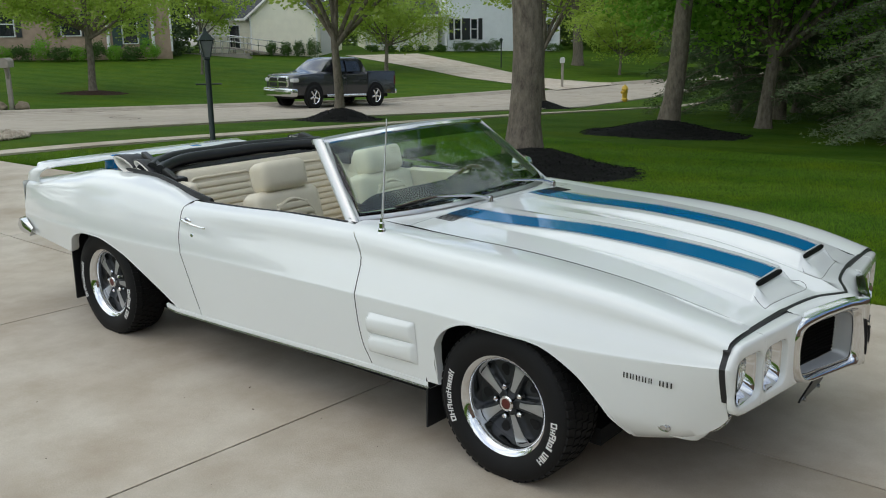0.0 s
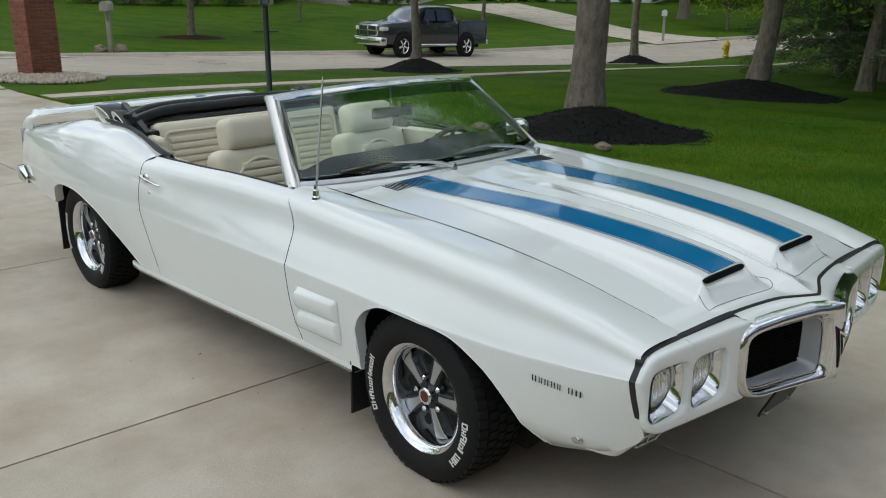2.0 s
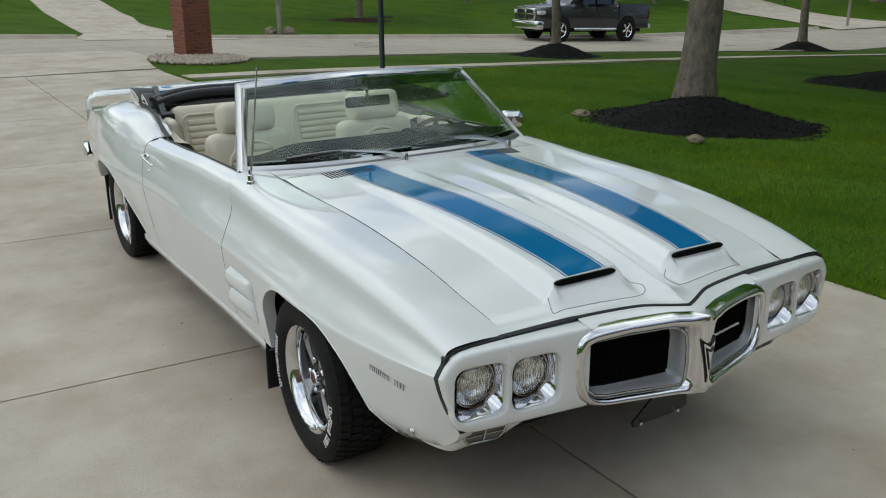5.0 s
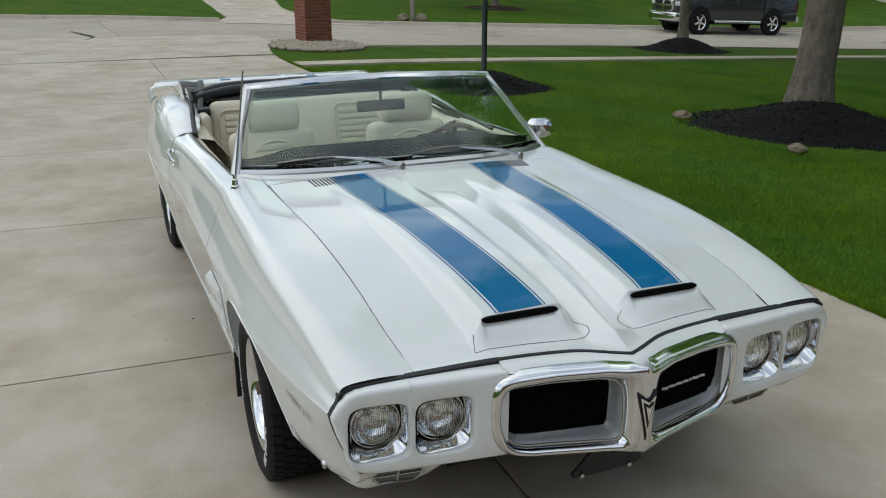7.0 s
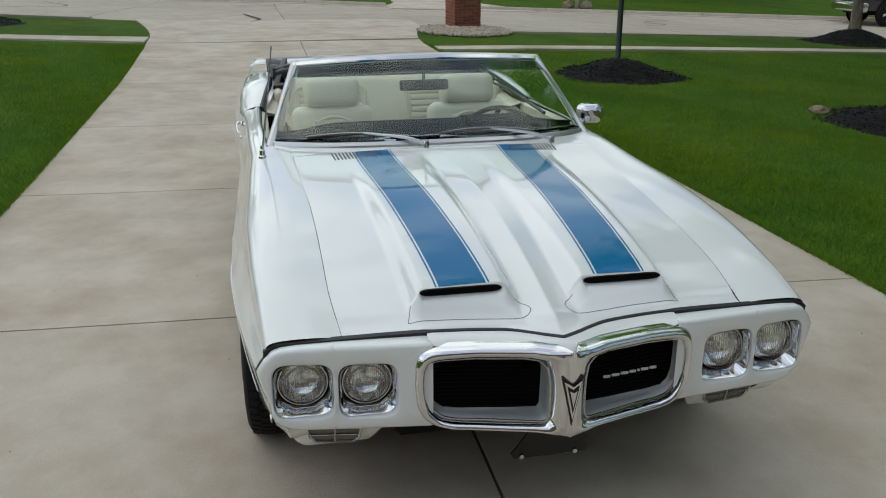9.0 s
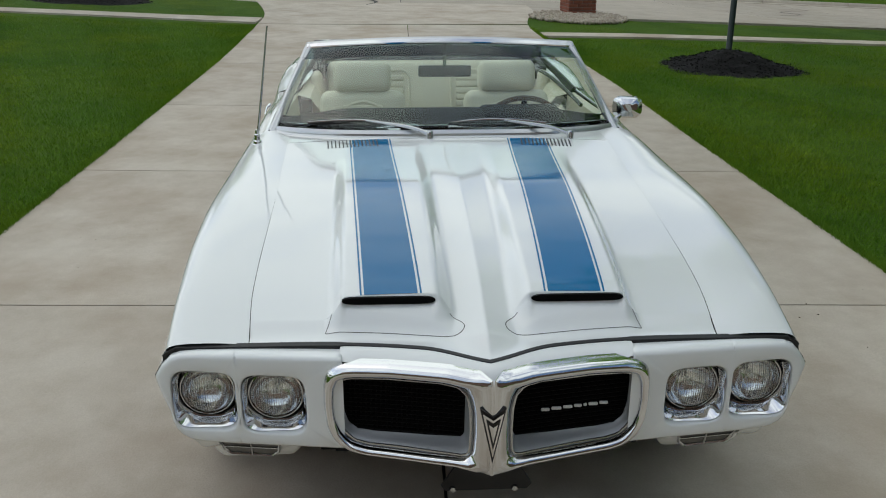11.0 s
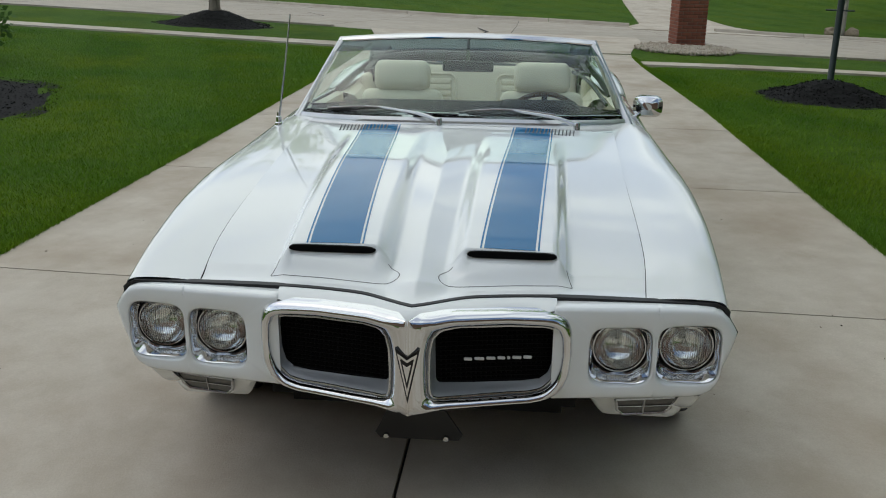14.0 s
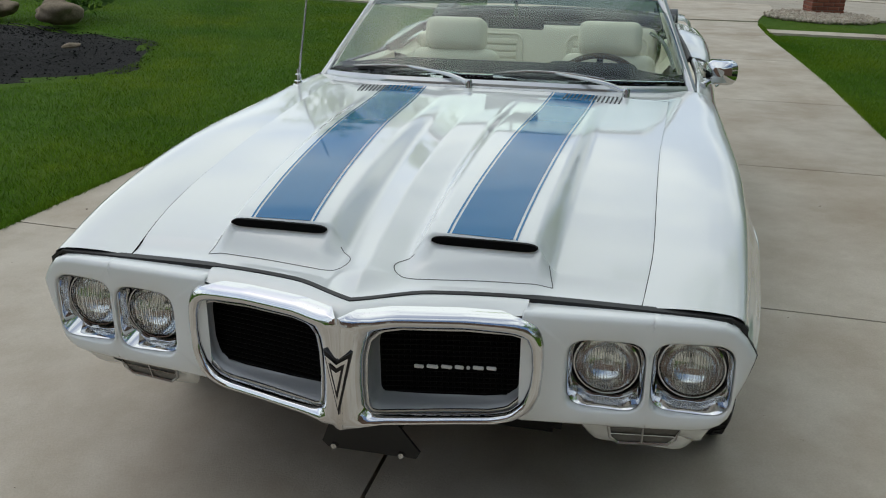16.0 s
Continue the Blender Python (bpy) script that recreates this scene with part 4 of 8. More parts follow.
for flip in (False, True):
    sgn = 1 if flip else -1
    for cy, cz, hw, hh, poly in ((0.727, 0.552, 0.0840, 0.0840, outer), (0.547, 0.549, 0.0830, 0.0830, inner)):
        angs = sorted([2 * math.pi * k / 96 for k in range(96)] + [math.atan2(z - cz, y - cy) % (2 * math.pi) for y, z in poly])
        loops = [[] for _ in range(11)]
        for a in angs:
            R, r = to_cell(cy, cz, a, poly), hole_r(cy, cz, a, hw, hh)
            c, s = math.cos(a), math.sin(a)
            yo, zo = cy + R * c, cz + R * s
            real_rim = rim_dist(yo, zo) < 0.0006
            xb = (trim_x(yo) + 0.006 if zo > 0.66 else (0.843 if yo > 0.79 else face_x(yo) - 0.06)) if real_rim else panel_x(yo, zo) - 0.0006
            loops[0].append((xb, sgn * (yo if real_rim else yo + 0.003 * c), zo))
            for i, q in enumerate((0.0, 0.0012, 0.003, 0.006, 0.010, 0.016)):
                rad = max(R - q, r + 0.008 + 0.0005 * (6 - i))
                y, z = cy + rad * c, cz + rad * s
                loops[1 + i].append((panel_x(y, z), sgn * y, z))
            for i, (q, dx) in enumerate(((0.007, 0.0), (0.003, -0.0012), (0.0, -0.005), (-0.004, -0.06))):
                y, z = cy + (r + q) * c, cz + (r + q) * s
                loops[7 + i].append((panel_x(y, z) + dx, sgn * y, z))
        g = rings(loops)
        part("headlamp_panel", (g[0], [tuple(reversed(f)) for f in g[1]] if not flip else g[1]), M["paint"], car, "white panel round the headlamps", True, 60)
        # bright cup, lamp and its ring
        n = 72
        fx = face_x(cy)
        lamp = new("headlamp")
        lamp.parent = car
        tagged(lamp, "round clear headlamp in a chrome cup")
        cup = [[], [], [], []]
        zc = cz + 0.010
        for k in range(n):
            a = 2 * math.pi * k / n
            r = hole_r(cy, cz, a, hw, hh) - 0.003
            c, s = math.cos(a), math.sin(a)
            cup[0].append((fx - 0.012, sgn * (cy + r * c), cz + r * s))
            cup[1].append((fx - 0.020, sgn * (cy + (r - 0.006) * c), cz + (r - 0.006) * s))
            q = min(0.0765, r - 0.008)
            cup[2].append((fx - 0.058, sgn * (cy + q * c), min(zc + q * s, cz + r)))
            cup[3].append((fx - 0.095, sgn * (cy + 0.05 * c), zc + 0.05 * s))
        part("chrome_cup", rings(cup), M["chrome"], lamp, "chrome headlamp cup")
        T = pose(fx - 0.046, sgn * cy, zc) @ Matrix.Rotation(radians(-90), 4, "Z")
        part("lamp_gap", moved(lathe([(0.0718, -0.004), (0.0752, -0.006), (0.0755, -0.022)], 48), T), M["black"], lamp, "dark gap round the lamp")
        part("lamp_ring", moved(lathe([(0.066, -0.01), (0.0722, -0.003), (0.0712, 0.003), (0.0678, 0.004)], 48), T), M["chrome"], lamp, "thin bright ring")
        part("reflector", moved(lathe([(0.0665, 0.0), (0.060, -0.018), (0.045, -0.034), (0.025, -0.044), (0.010, -0.048), (0.0, -0.048)], 40), T), M["bowl"], lamp, "silvered bowl")
        part("bulb", moved(lathe([(0.0, -0.012), (0.008, -0.015), (0.009, -0.022), (0.006, -0.044)], 16), T), M["steel"], lamp)
        # fluted glass
        def lens_pt(u, v):
            yy, zz = 0.0662 * u, 0.0662 * v * math.sqrt(max(0.0, 1 - u * u))
            rr = (yy * yy + zz * zz) / 0.0662 ** 2
            step = 0.0006 * math.sin(zz * 260) if abs(u) > 0.35 else 0.0
            return (fx - 0.044 + 0.017 * (1 - rr) + 0.0016 * abs(math.sin(yy * 520)) * min(1.0, 3 * (1 - rr)) + step * (1 - rr), sgn * (cy + yy), zc + zz)
        g = grid(lens_pt, [-1 + 2 * k / 140 for k in range(141)], [-1 + 2 * k / 18 for k in range(19)])
        gl = part("lamp_glass", (g[0], g[1] if flip else [tuple(reversed(f)) for f in g[1]]), M["lens"], lamp, "fluted clear glass")
        md = gl.modifiers.new("thick", "SOLIDIFY")
        md.thickness = 0.003
        gl.visible_shadow = False

def ins_x(y):
    """Depth of the grille insert, which follows the surround."""
    return 0.888 + 0.65 * (bar_x(y) - 0.945)


# bright surround: two openings joined by a prow
def sur(y, top):
    a = abs(y)
    if top:
        return curve(a, (0, 0.10, 0.25, 0.36, 0.395, 0.42), (0.688, 0.696, 0.690, 0.680, 0.668, 0.640))
    return curve(a, (0, 0.07, 0.16, 0.32, 0.385, 0.42), (0.412, 0.424, 0.424, 0.424, 0.445, 0.485))


for flip in (False, True):
    sgn = 1 if flip else -1
    n = 96
    cy, cz = 0.215, 0.556
    out_poly = [(0.0, 0.412), (0.07, 0.424), (0.16, 0.4235), (0.32, 0.422), (0.365, 0.430), (0.398, 0.450), (0.418, 0.49), (0.424, 0.56), (0.422, 0.625), (0.412, 0.655), (0.390, 0.673), (0.36, 0.680), (0.25, 0.690), (0.10, 0.696), (0.0, 0.688)]
    in_poly = [(0.047, 0.470), (0.058, 0.452), (0.16, 0.448), (0.31, 0.447), (0.348, 0.454), (0.374, 0.478), (0.388, 0.52), (0.391, 0.56), (0.388, 0.605), (0.376, 0.632), (0.35, 0.640), (0.25, 0.652), (0.12, 0.656), (0.075, 0.650), (0.054, 0.628), (0.046, 0.59), (0.044, 0.53)]
    ins = [(0.062, 0.486), (0.068, 0.472), (0.16, 0.468), (0.29, 0.468), (0.338, 0.474), (0.360, 0.492), (0.370, 0.53), (0.372, 0.60), (0.366, 0.630), (0.345, 0.634), (0.25, 0.641), (0.12, 0.643), (0.070, 0.634), (0.060, 0.60)]
    loops = [[] for _ in range(6)]
    walls = [[] for _ in range(5)]
    for k in range(n):
        a = 2 * math.pi * (k + 0.5) / n
        c, s = math.cos(a), math.sin(a)
        def P(rad, dx, dz=0.0):
            y = max(0.0, cy + rad * c)
            return (bar_x(y) + dx, sgn * y, cz + rad * s + dz)
        R, r = to_cell(cy, cz, a, out_poly), to_cell(cy, cz, a, in_poly)
        mid = abs(cy + R * c) < 0.012
        q = [0, 0.12, 0.38, 0.68, 0.9, 1.0]
        dx = [-0.045, -0.016, 0.0, 0.0, -0.008, -0.026] if not mid else [0.0, 0.002, 0.0, -0.004, -0.012, -0.026]
        for i in range(6):
            loops[i].append(P(R + (r - R) * q[i], dx[i]))
        ri = to_cell(cy, cz, a, ins)
        for i, (rad, x) in enumerate(((r, None), (r - 0.006, -0.03), (r * 0.45 + ri * 0.55, -0.08), (ri + 0.004, -0.118), (ri, -0.122))):
            p = P(rad, -0.026 if x is None else x)
            walls[i].append(p if i < 2 else (0.5 * (bar_x(abs(p[1])) - 0.03) + 0.5 * ins_x(p[1]), p[1], p[2]) if i == 2 else (ins_x(p[1]) + (0.005 if i == 3 else 0.001), p[1], p[2]))
    g = rings(loops)
    part("grille_surround", (g[0], g[1] if flip else [tuple(reversed(f)) for f in g[1]]), M["chrome"], car, "heavy chrome grille surround", True, 60)
    g = rings(walls)
    part("grille_recess", (g[0], g[1] if flip else [tuple(reversed(f)) for f in g[1]]), M["silver"], car, "silver painted grille recess", True, 50)
    lip = [walls[1][k] for k in range(n)] + [walls[1][0]]
    part("recess_lip", tube([(p[0] + 0.004, p[1], p[2]) for p in lip], 0.0035, 6, False), M["steel"], car)
    part("grille_insert", rings([[(ins_x(cy + q * to_cell(cy, cz, 2 * math.pi * k / 48, ins) * math.cos(2 * math.pi * k / 48)), sgn * (cy + q * to_cell(cy, cz, 2 * math.pi * k / 48, ins) * math.cos(2 * math.pi * k / 48)), cz + q * to_cell(cy, cz, 2 * math.pi * k / 48, ins) * math.sin(2 * math.pi * k / 48)) for k in range(48)] for q in (1.0, 0.7, 0.4, 0.15)], True, False, True), M["grillblack"], car, "matte black grille insert", False)
    part("grille_backing", box(0.80, 0.84, min(sgn * 0.02, sgn * 0.40), max(sgn * 0.02, sgn * 0.40), 0.47, 0.66), M["black"], car)
    def cut(value, axis_):
        hits = []
        for p, q in zip(ins, ins[1:] + ins[:1]):
            a_, b_ = p[axis_] - value, q[axis_] - value
            if a_ * b_ < 0:
                t = a_ / (a_ - b_)
                hits.append(p[1 - axis_] + (q[1 - axis_] - p[1 - axis_]) * t)
        return min(hits) + 0.004, max(hits) - 0.004
    for k in range(13):
        z = 0.477 + 0.0128 * k
        y0, y1 = cut(z, 1)
        part("grille_bar", tube([(ins_x(y0 + (y1 - y0) * q / 6) + 0.003, sgn * (y0 + (y1 - y0) * q / 6), z) for q in range(7)], 0.0030, 6), M["grillblack"], car)
    for k in range(23):
        y = 0.075 + 0.0132 * k
        z0, z1 = cut(y, 0)
        part("grille_bar", tube([(ins_x(y) + 0.001, sgn * y, z0), (ins_x(y) + 0.001, sgn * y, z1)], 0.0022, 5), M["grillblack"], car)
# light bars in place of the grille lettering
yy = 0.135
for wdt in (0.022, 0.026, 0.024, 0.020, 0.008, 0.024, 0.022):
    part("grille_badge_bar", bm_geo(rbox(ins_x(yy + wdt / 2) + 0.006, ins_x(yy + wdt / 2) + 0.012, yy, yy + wdt, 0.536, 0.5445, 0.002, 1)), M["letter"], car)
    yy += wdt + 0.0055
# arrow-head emblem on the prow
em = [(0.0, 0.462), (0.032, 0.612), (0.015, 0.602), (0.0, 0.592), (-0.015, 0.602), (-0.032, 0.612)]
def prow(y, lift):
    return bar_x(y) + lift + 0.002
def ember(sc, lift):
    return [(prow(y * sc, lift), y * sc, 0.556 + (z - 0.556) * sc) for y, z in em]
E0, E1, E2 = ember(1.0, 0.003), ember(0.80, 0.007), ember(0.56, 0.009)
part("prow_emblem", (E0 + [(p[0] - 0.02, p[1], p[2]) for p in E0], [(0, 1, 2, 3), (0, 3, 4, 5)] + [(i, i + 6, (i + 1) % 6 + 6, (i + 1) % 6) for i in range(6)]), M["black"], car, "black and chrome arrow-head shape", False)
part("emblem_inlay", (E1 + E0, [(i, (i + 1) % 6, (i + 1) % 6 + 6, i + 6) for i in range(6)][:0] + [(0, 1, 2, 3), (0, 3, 4, 5)]), M["chrome"], car, "", False)
part("emblem_core", (ember(0.34, 0.011), [(0, 1, 2, 3), (0, 3, 4, 5)]), M["chrome"], car, "", False)
part("emblem_inlay", (E2, [(0, 1, 2, 3), (0, 3, 4, 5)]), M["black"], car, "", False)

# valance under the lamps, with parking lamps
for flip in (False, True):
    sgn = 1 if flip else -1
    def val(s, t):
        y = 0.02 + 0.775 * s
        pod = smooth01((y - 0.47) / 0.07)
        back = max(0.0, (y - 0.715) / 0.08) ** 2
        zb = 0.372 - 0.088 * pod + 0.022 * back
        x0 = min(0.90, face_x(max(y, 0.36)) - 0.045) * (1 - pod) + 0.786 * pod - 0.10 * back
        x1 = 0.80 - 0.062 * pod - 0.10 * back
        roll = 0.02 * max(0.0, t - 0.8) / 0.2
        return (x0 + (x1 - x0) * t - roll, sgn * y, 0.436 + (zb - 0.436) * t)
    g = grid(val, [k / 50 for k in range(51)], [k / 8 for k in range(9)])
    part("front_valance", (g[0], g[1] if not flip else [tuple(reversed(f)) for f in g[1]]), M["paint"], car, "white lower front valance")
    pk = new("parking_lamp")
    pk.parent = car
    tagged(pk, "small rectangular parking lamp with a cross bar")
    lens = [(0.560, 0.358), (0.722, 0.378), (0.714, 0.340), (0.697, 0.320), (0.586, 0.305), (0.566, 0.322)]
    xl = lambda y, z: 0.7740 - 0.315 * (0.378 - z)
    fr = [(xl(y, z) + 0.002, sgn * y, z) for y, z in lens]
    part("parking_lens", (fr, [tuple(range(6)) if flip else tuple(reversed(range(6)))]), M["park"], pk, "smoky clear lens", False)
    part("lens_rim", tube([(p[0] + 0.002, p[1], p[2]) for p in fr + fr[:1]], 0.0045, 6, False), M["steel"], pk)
    part("cross_bar", tube([(xl(0.64, 0.366) + 0.005, sgn * 0.640, 0.367), (xl(0.64, 0.313) + 0.005, sgn * 0.640, 0.313)], 0.003, 6), M["steel"], pk)
    part("cross_bar", tube([(xl(0.57, 0.333) + 0.005, sgn * 0.566, 0.333), (xl(0.71, 0.349) + 0.005, sgn * 0.716, 0.349)], 0.0022, 6), M["steel"], pk)
# black plate bracket hanging under the nose
plate = [(-0.075, 0.365), (0.085, 0.365), (0.130, 0.272), (0.118, 0.248), (-0.105, 0.246), (-0.118, 0.268)]
V = [(0.865 + (z - 0.26) * 0.4 + dx, y, z) for dx in (0.0, -0.008) for y, z in plate]
part("plate_bracket", (V, [tuple(range(6)), tuple(reversed(range(6, 12)))] + [(i, i + 6, (i + 1) % 6 + 6, (i + 1) % 6) for i in range(6)]), M["black"], car, "black number plate bracket", False)
for y in (-0.086, 0.084):
    part("bracket_bolt", moved(lathe([(0, 0.012), (0.008, 0.011), (0.010, 0.0)], 6), pose(0.866, y, 0.260) @ Matrix.Rotation(radians(-90), 4, "Z")), M["steel"], car)

# ---- wheels ----
def make_wheel(parent_name, x, sgn, xoff_label):
    wheel = new(parent_name)
    wheel.parent = car
    steer = -1 if x > -1 else 0
    m = pose(x, sgn * 0.800, HZ, 0, 0, steer) @ Matrix.Diagonal((1.05, sgn, 1.05, 1))
    R = RW
    rim = 0.193
    tw = 0.100
    prof = [(rim - 0.012, tw - 0.012), (rim, tw), (rim + 0.018, tw + 0.012), (rim + 0.045, tw + 0.018), (R - 0.030, tw + 0.014), (R - 0.014, tw + 0.006), (R - 0.003, tw - 0.010), (R, 0.04), (R, -0.04), (R - 0.002, -tw + 0.024), (R - 0.012, -tw + 0.004), (R - 0.03, -tw - 0.01), (rim, -tw), (rim - 0.012, -tw + 0.012)]
    part("tyre", moved(lathe(prof, 72), m), M["tyre"], wheel, "black tyre with raised white lettering")
    # tread blocks
    V, F = [], []
    for row, (o0, o1) in enumerate(((0.068, 0.100), (0.022, 0.060), (-0.017, 0.016), (-0.060, -0.022), (-0.100, -0.068))):
        nb = 54
        for k in range(nb):
            a0 = 2 * math.pi * (k + 0.5 * (row % 2)) / nb
            a1 = a0 + 2 * math.pi / nb * 0.72
            b = len(V)
            sl = 0.012
            for rr in (R - 0.006, R + 0.0055):
                drop = 0.007 if row in (0, 4) else 0.0
                for a, o in ((a0, o0), (a1, o0), (a1 + sl, o1), (a0 + sl, o1)):
                    r2 = rr - (drop if (row == 0 and o == o1) or (row == 4 and o == o0) else 0)
                    V.append((r2 * math.cos(a), o, r2 * math.sin(a)))
            F += [(b + 4, b + 5, b + 6, b + 7), (b, b + 1, b + 5, b + 4), (b + 1, b + 2, b + 6, b + 5), (b + 2, b + 3, b + 7, b + 6), (b + 3, b, b + 4, b + 7)]
    tagged(part("tread", (moved((V, F), m)[0], F), M["tyre"], wheel, "", False), kind="stuff")
    rp = [(0.150, -0.085), (0.158, 0.0), (0.162, 0.048), (0.166, 0.072), (0.176, 0.090), (0.190, 0.098), (0.196, 0.101), (0.198, 0.094), (0.190, 0.088)]
    part("rim", moved(lathe(rp, 64), m), M["chrome"], wheel, "polished chrome outer rim")
    # dished centre with five spokes
    V, F = [], []
    na, nr = 120, 20
    for k in range(na):
        a = 2 * math.pi * k / na
        for j in range(nr + 1):
            r = 0.030 + 0.132 * j / nr
            d = ((a / (2 * math.pi) * 5) + 0.5) % 1 - 0.5
            arc = abs(d) * 2 * math.pi / 5 * r
            half = 0.019 + 0.012 * (r / 0.16) ** 2
            t = smooth01((half + 0.010 - arc) / 0.012)
            base = 0.030 - 0.020 * (r / 0.16)
            ridge = 0.048 - 0.085 * max(0, r - 0.05)
            V.append((r * math.cos(a), base + (ridge - base) * t * smooth01((0.17 - r) / 0.03), r * math.sin(a)))
    for k in range(na):
        for j in range(nr):
            a, b = k * (nr + 1) + j, ((k + 1) % na) * (nr + 1) + j
            F.append((a, a + 1, b + 1, b))
    centre = part("wheel_centre", moved((V, F), m), M["wheelgrey"], wheel, "charcoal pressed steel wheel centre", True, 60)
    for k in range(5):
        a = 2 * math.pi * k / 5
        L = []
        for j in range(9):
            r = 0.048 + 0.110 * j / 8
            ww = (0.010 + 0.016 * (j / 8) ** 1.5)
            h = 0.0495 - 0.085 * max(0, r - 0.05)
            if j == 8:
                h -= 0.004
            L.append([(r, h - 0.006, -ww - 0.002), (r, h, -ww), (r, h + 0.003, 0), (r, h, ww), (r, h - 0.006, ww + 0.002)])
        g = moved(rings(L, closed=False), Matrix.Rotation(a, 4, "Y"))
        part("spoke", moved(g, m), M["argent"], centre, "argent spoke face")
        a2 = a + math.pi / 5
        hole = [(0.118 + 0.024 * math.cos(b), 0.0185, 0.017 * math.sin(b) * (1.2 if math.cos(b) > 0 else 0.9)) for b in [2 * math.pi * q / 20 for q in range(20)]]
        part("vent_hole", moved(moved((hole, [tuple(range(20))]), Matrix.Rotation(a2, 4, "Y")), m), M["dark"], centre, "", False)
        part("lug_nut", moved(moved(lathe([(0, 0.062), (0.006, 0.061), (0.011, 0.055), (0.011, 0.040), (0.013, 0.034)], 6), Matrix.Rotation(a2, 4, "Y") @ Matrix.Translation((0.060, 0, 0))), m), M["chrome"], centre)
    part("centre_cap", moved(lathe([(0.020, 0.072), (0.026, 0.073), (0.030, 0.068), (0.032, 0.030)], 32), m), M["chrome"], wheel, "chrome centre cap")
    part("cap_disc", moved(lathe([(0, 0.0715), (0.012, 0.0715), (0.0205, 0.0705)], 24), m), M["red"], wheel, "red cap disc")
    # raised white bars in place of the tyre lettering
    def arc_bar(a0, a1, r_in, r_out):
        V, F, nn = [], [], 3
        for z in (0, 1):
            for rr in (r_in, r_out):
                for q in range(nn + 1):
                    b = a0 + (a1 - a0) * q / nn
                    V.append((rr * math.cos(b), tw + 0.0165 + 0.0022 * z - (0.001 if rr > 0.24 else 0), rr * math.sin(b)))
        n2 = nn + 1
        for q in range(nn):
            F += [(2 * n2 + q, 2 * n2 + q + 1, 3 * n2 + q + 1, 3 * n2 + q), (q, q + 1, 2 * n2 + q + 1, 2 * n2 + q), (n2 + q, 3 * n2 + q, 3 * n2 + q + 1, n2 + q + 1)]
        F += [(0, 2 * n2, 3 * n2, n2), (nn, n2 + nn, 3 * n2 + nn, 2 * n2 + nn)]
        return V, F

    def glyphs(start, spans):
        a, r0 = radians(start), 0.240
        for k, (wdt, hgt) in enumerate(spans):
            if hgt:
                da, st = wdt / r0, 0.0048 / r0
                lo_, hi_ = r0 - 0.0125, r0 - 0.0125 + hgt
                bars = [arc_bar(a, a - st, lo_, hi_), arc_bar(a - da + st, a - da, lo_, hi_)]
                for level in ((0.0, 1.0), (0.5,), (1.0, 0.5), (0.0,))[k % 4]:
                    rr = lo_ + 0.0022 + (hgt - 0.0044) * level
                    bars.append(arc_bar(a - st, a - da + st, rr - 0.0022, rr + 0.0022))
                part("sidewall_bar", moved(join(*bars), m), M["letter"], wheel, "", False)
            a -= (wdt + 0.0042) / r0
    tall, low_ = (0.0195, 0.025), (0.0165, 0.019)
    glyphs(208, [tall, tall, tall, low_, low_, tall, low_, (0.010, 0.019), low_, (0.017, 0.025)])
    glyphs(2, [tall, low_, tall, (0.008, 0.022), low_, (0.009, 0.025), (0.012, 0), (0.017, 0.025), (0.010, 0.025), tall])
    return wheel


for x in (0.0, XR):
    for sgn in (-1, 1):
        make_wheel("wheel", x, sgn, "")

# ---- windscreen, cabin and rear of the car ----
def ws_base(v):
    """Lower edge of the screen, v from -1 to 1."""
    return Vector((-0.705 - 0.200 * abs(v) ** 2.8, 0.757 * v, 0.900 - 0.020 * v * v))


def ws_top(v):
    return Vector((-1.165 - 0.072 * abs(v) ** 2.4, 0.618 * v, 1.213 - 0.030 * v * v))


vs = [-1 + k / 20 for k in range(41)]
screen = new("windscreen")
screen.parent = car
tagged(screen, "wide raked windscreen in a bright frame")
gl = part("screen_glass", grid(lambda s, v: tuple(ws_base(v).lerp(ws_top(v), s) + Vector((0.012 * math.sin(math.pi * s), 0, 0.010 * math.sin(math.pi * s)))), [k / 14 for k in range(15)], vs), M["glass"], screen, "clear tinted glass")
md = gl.modifiers.new("thick", "SOLIDIFY")
md.thickness = 0.005
gl.visible_shadow = False
for low_, lift_ in ((0.80, 0.003),):
    band_ = part("shade_band", grid(lambda s, v: tuple(ws_base(v).lerp(ws_top(v), low_ + (1 - low_) * s) + Vector((0.012 * math.sin(math.pi * (low_ + (1 - low_) * s)) + lift_, 0, 0.010 * math.sin(math.pi * (low_ + (1 - low_) * s)) + lift_))), [k / 4 for k in range(5)], vs), M["shade"], screen, "blue-green shade band")
    band_.visible_shadow = False
# header rail
hd = [[tuple(ws_top(v) + Vector(d)) for d in ((0.014, 0, -0.004), (0.011, 0, 0.006), (-0.010, 0, 0.013), (-0.050, 0, 0.012), (-0.062, 0, 0.004), (-0.055, 0, -0.014), (0.0, 0, -0.014))] for v in [-1.025 + 2.05 * k / 40 for k in range(41)]]
part("header_rail", rings(hd, True, True, True), M["satin"], screen, "bright header rail")
hd = [[tuple(ws_top(v) + Vector(d)) for d in ((0.022, 0, -0.014), (0.024, 0, -0.002), (0.012, 0, 0.010), (0.010, 0, -0.010))] for v in [-1.02 + 2.04 * k / 40 for k in range(41)]]
part("screen_moulding", rings(hd, True, True, True), M["chrome"], screen)
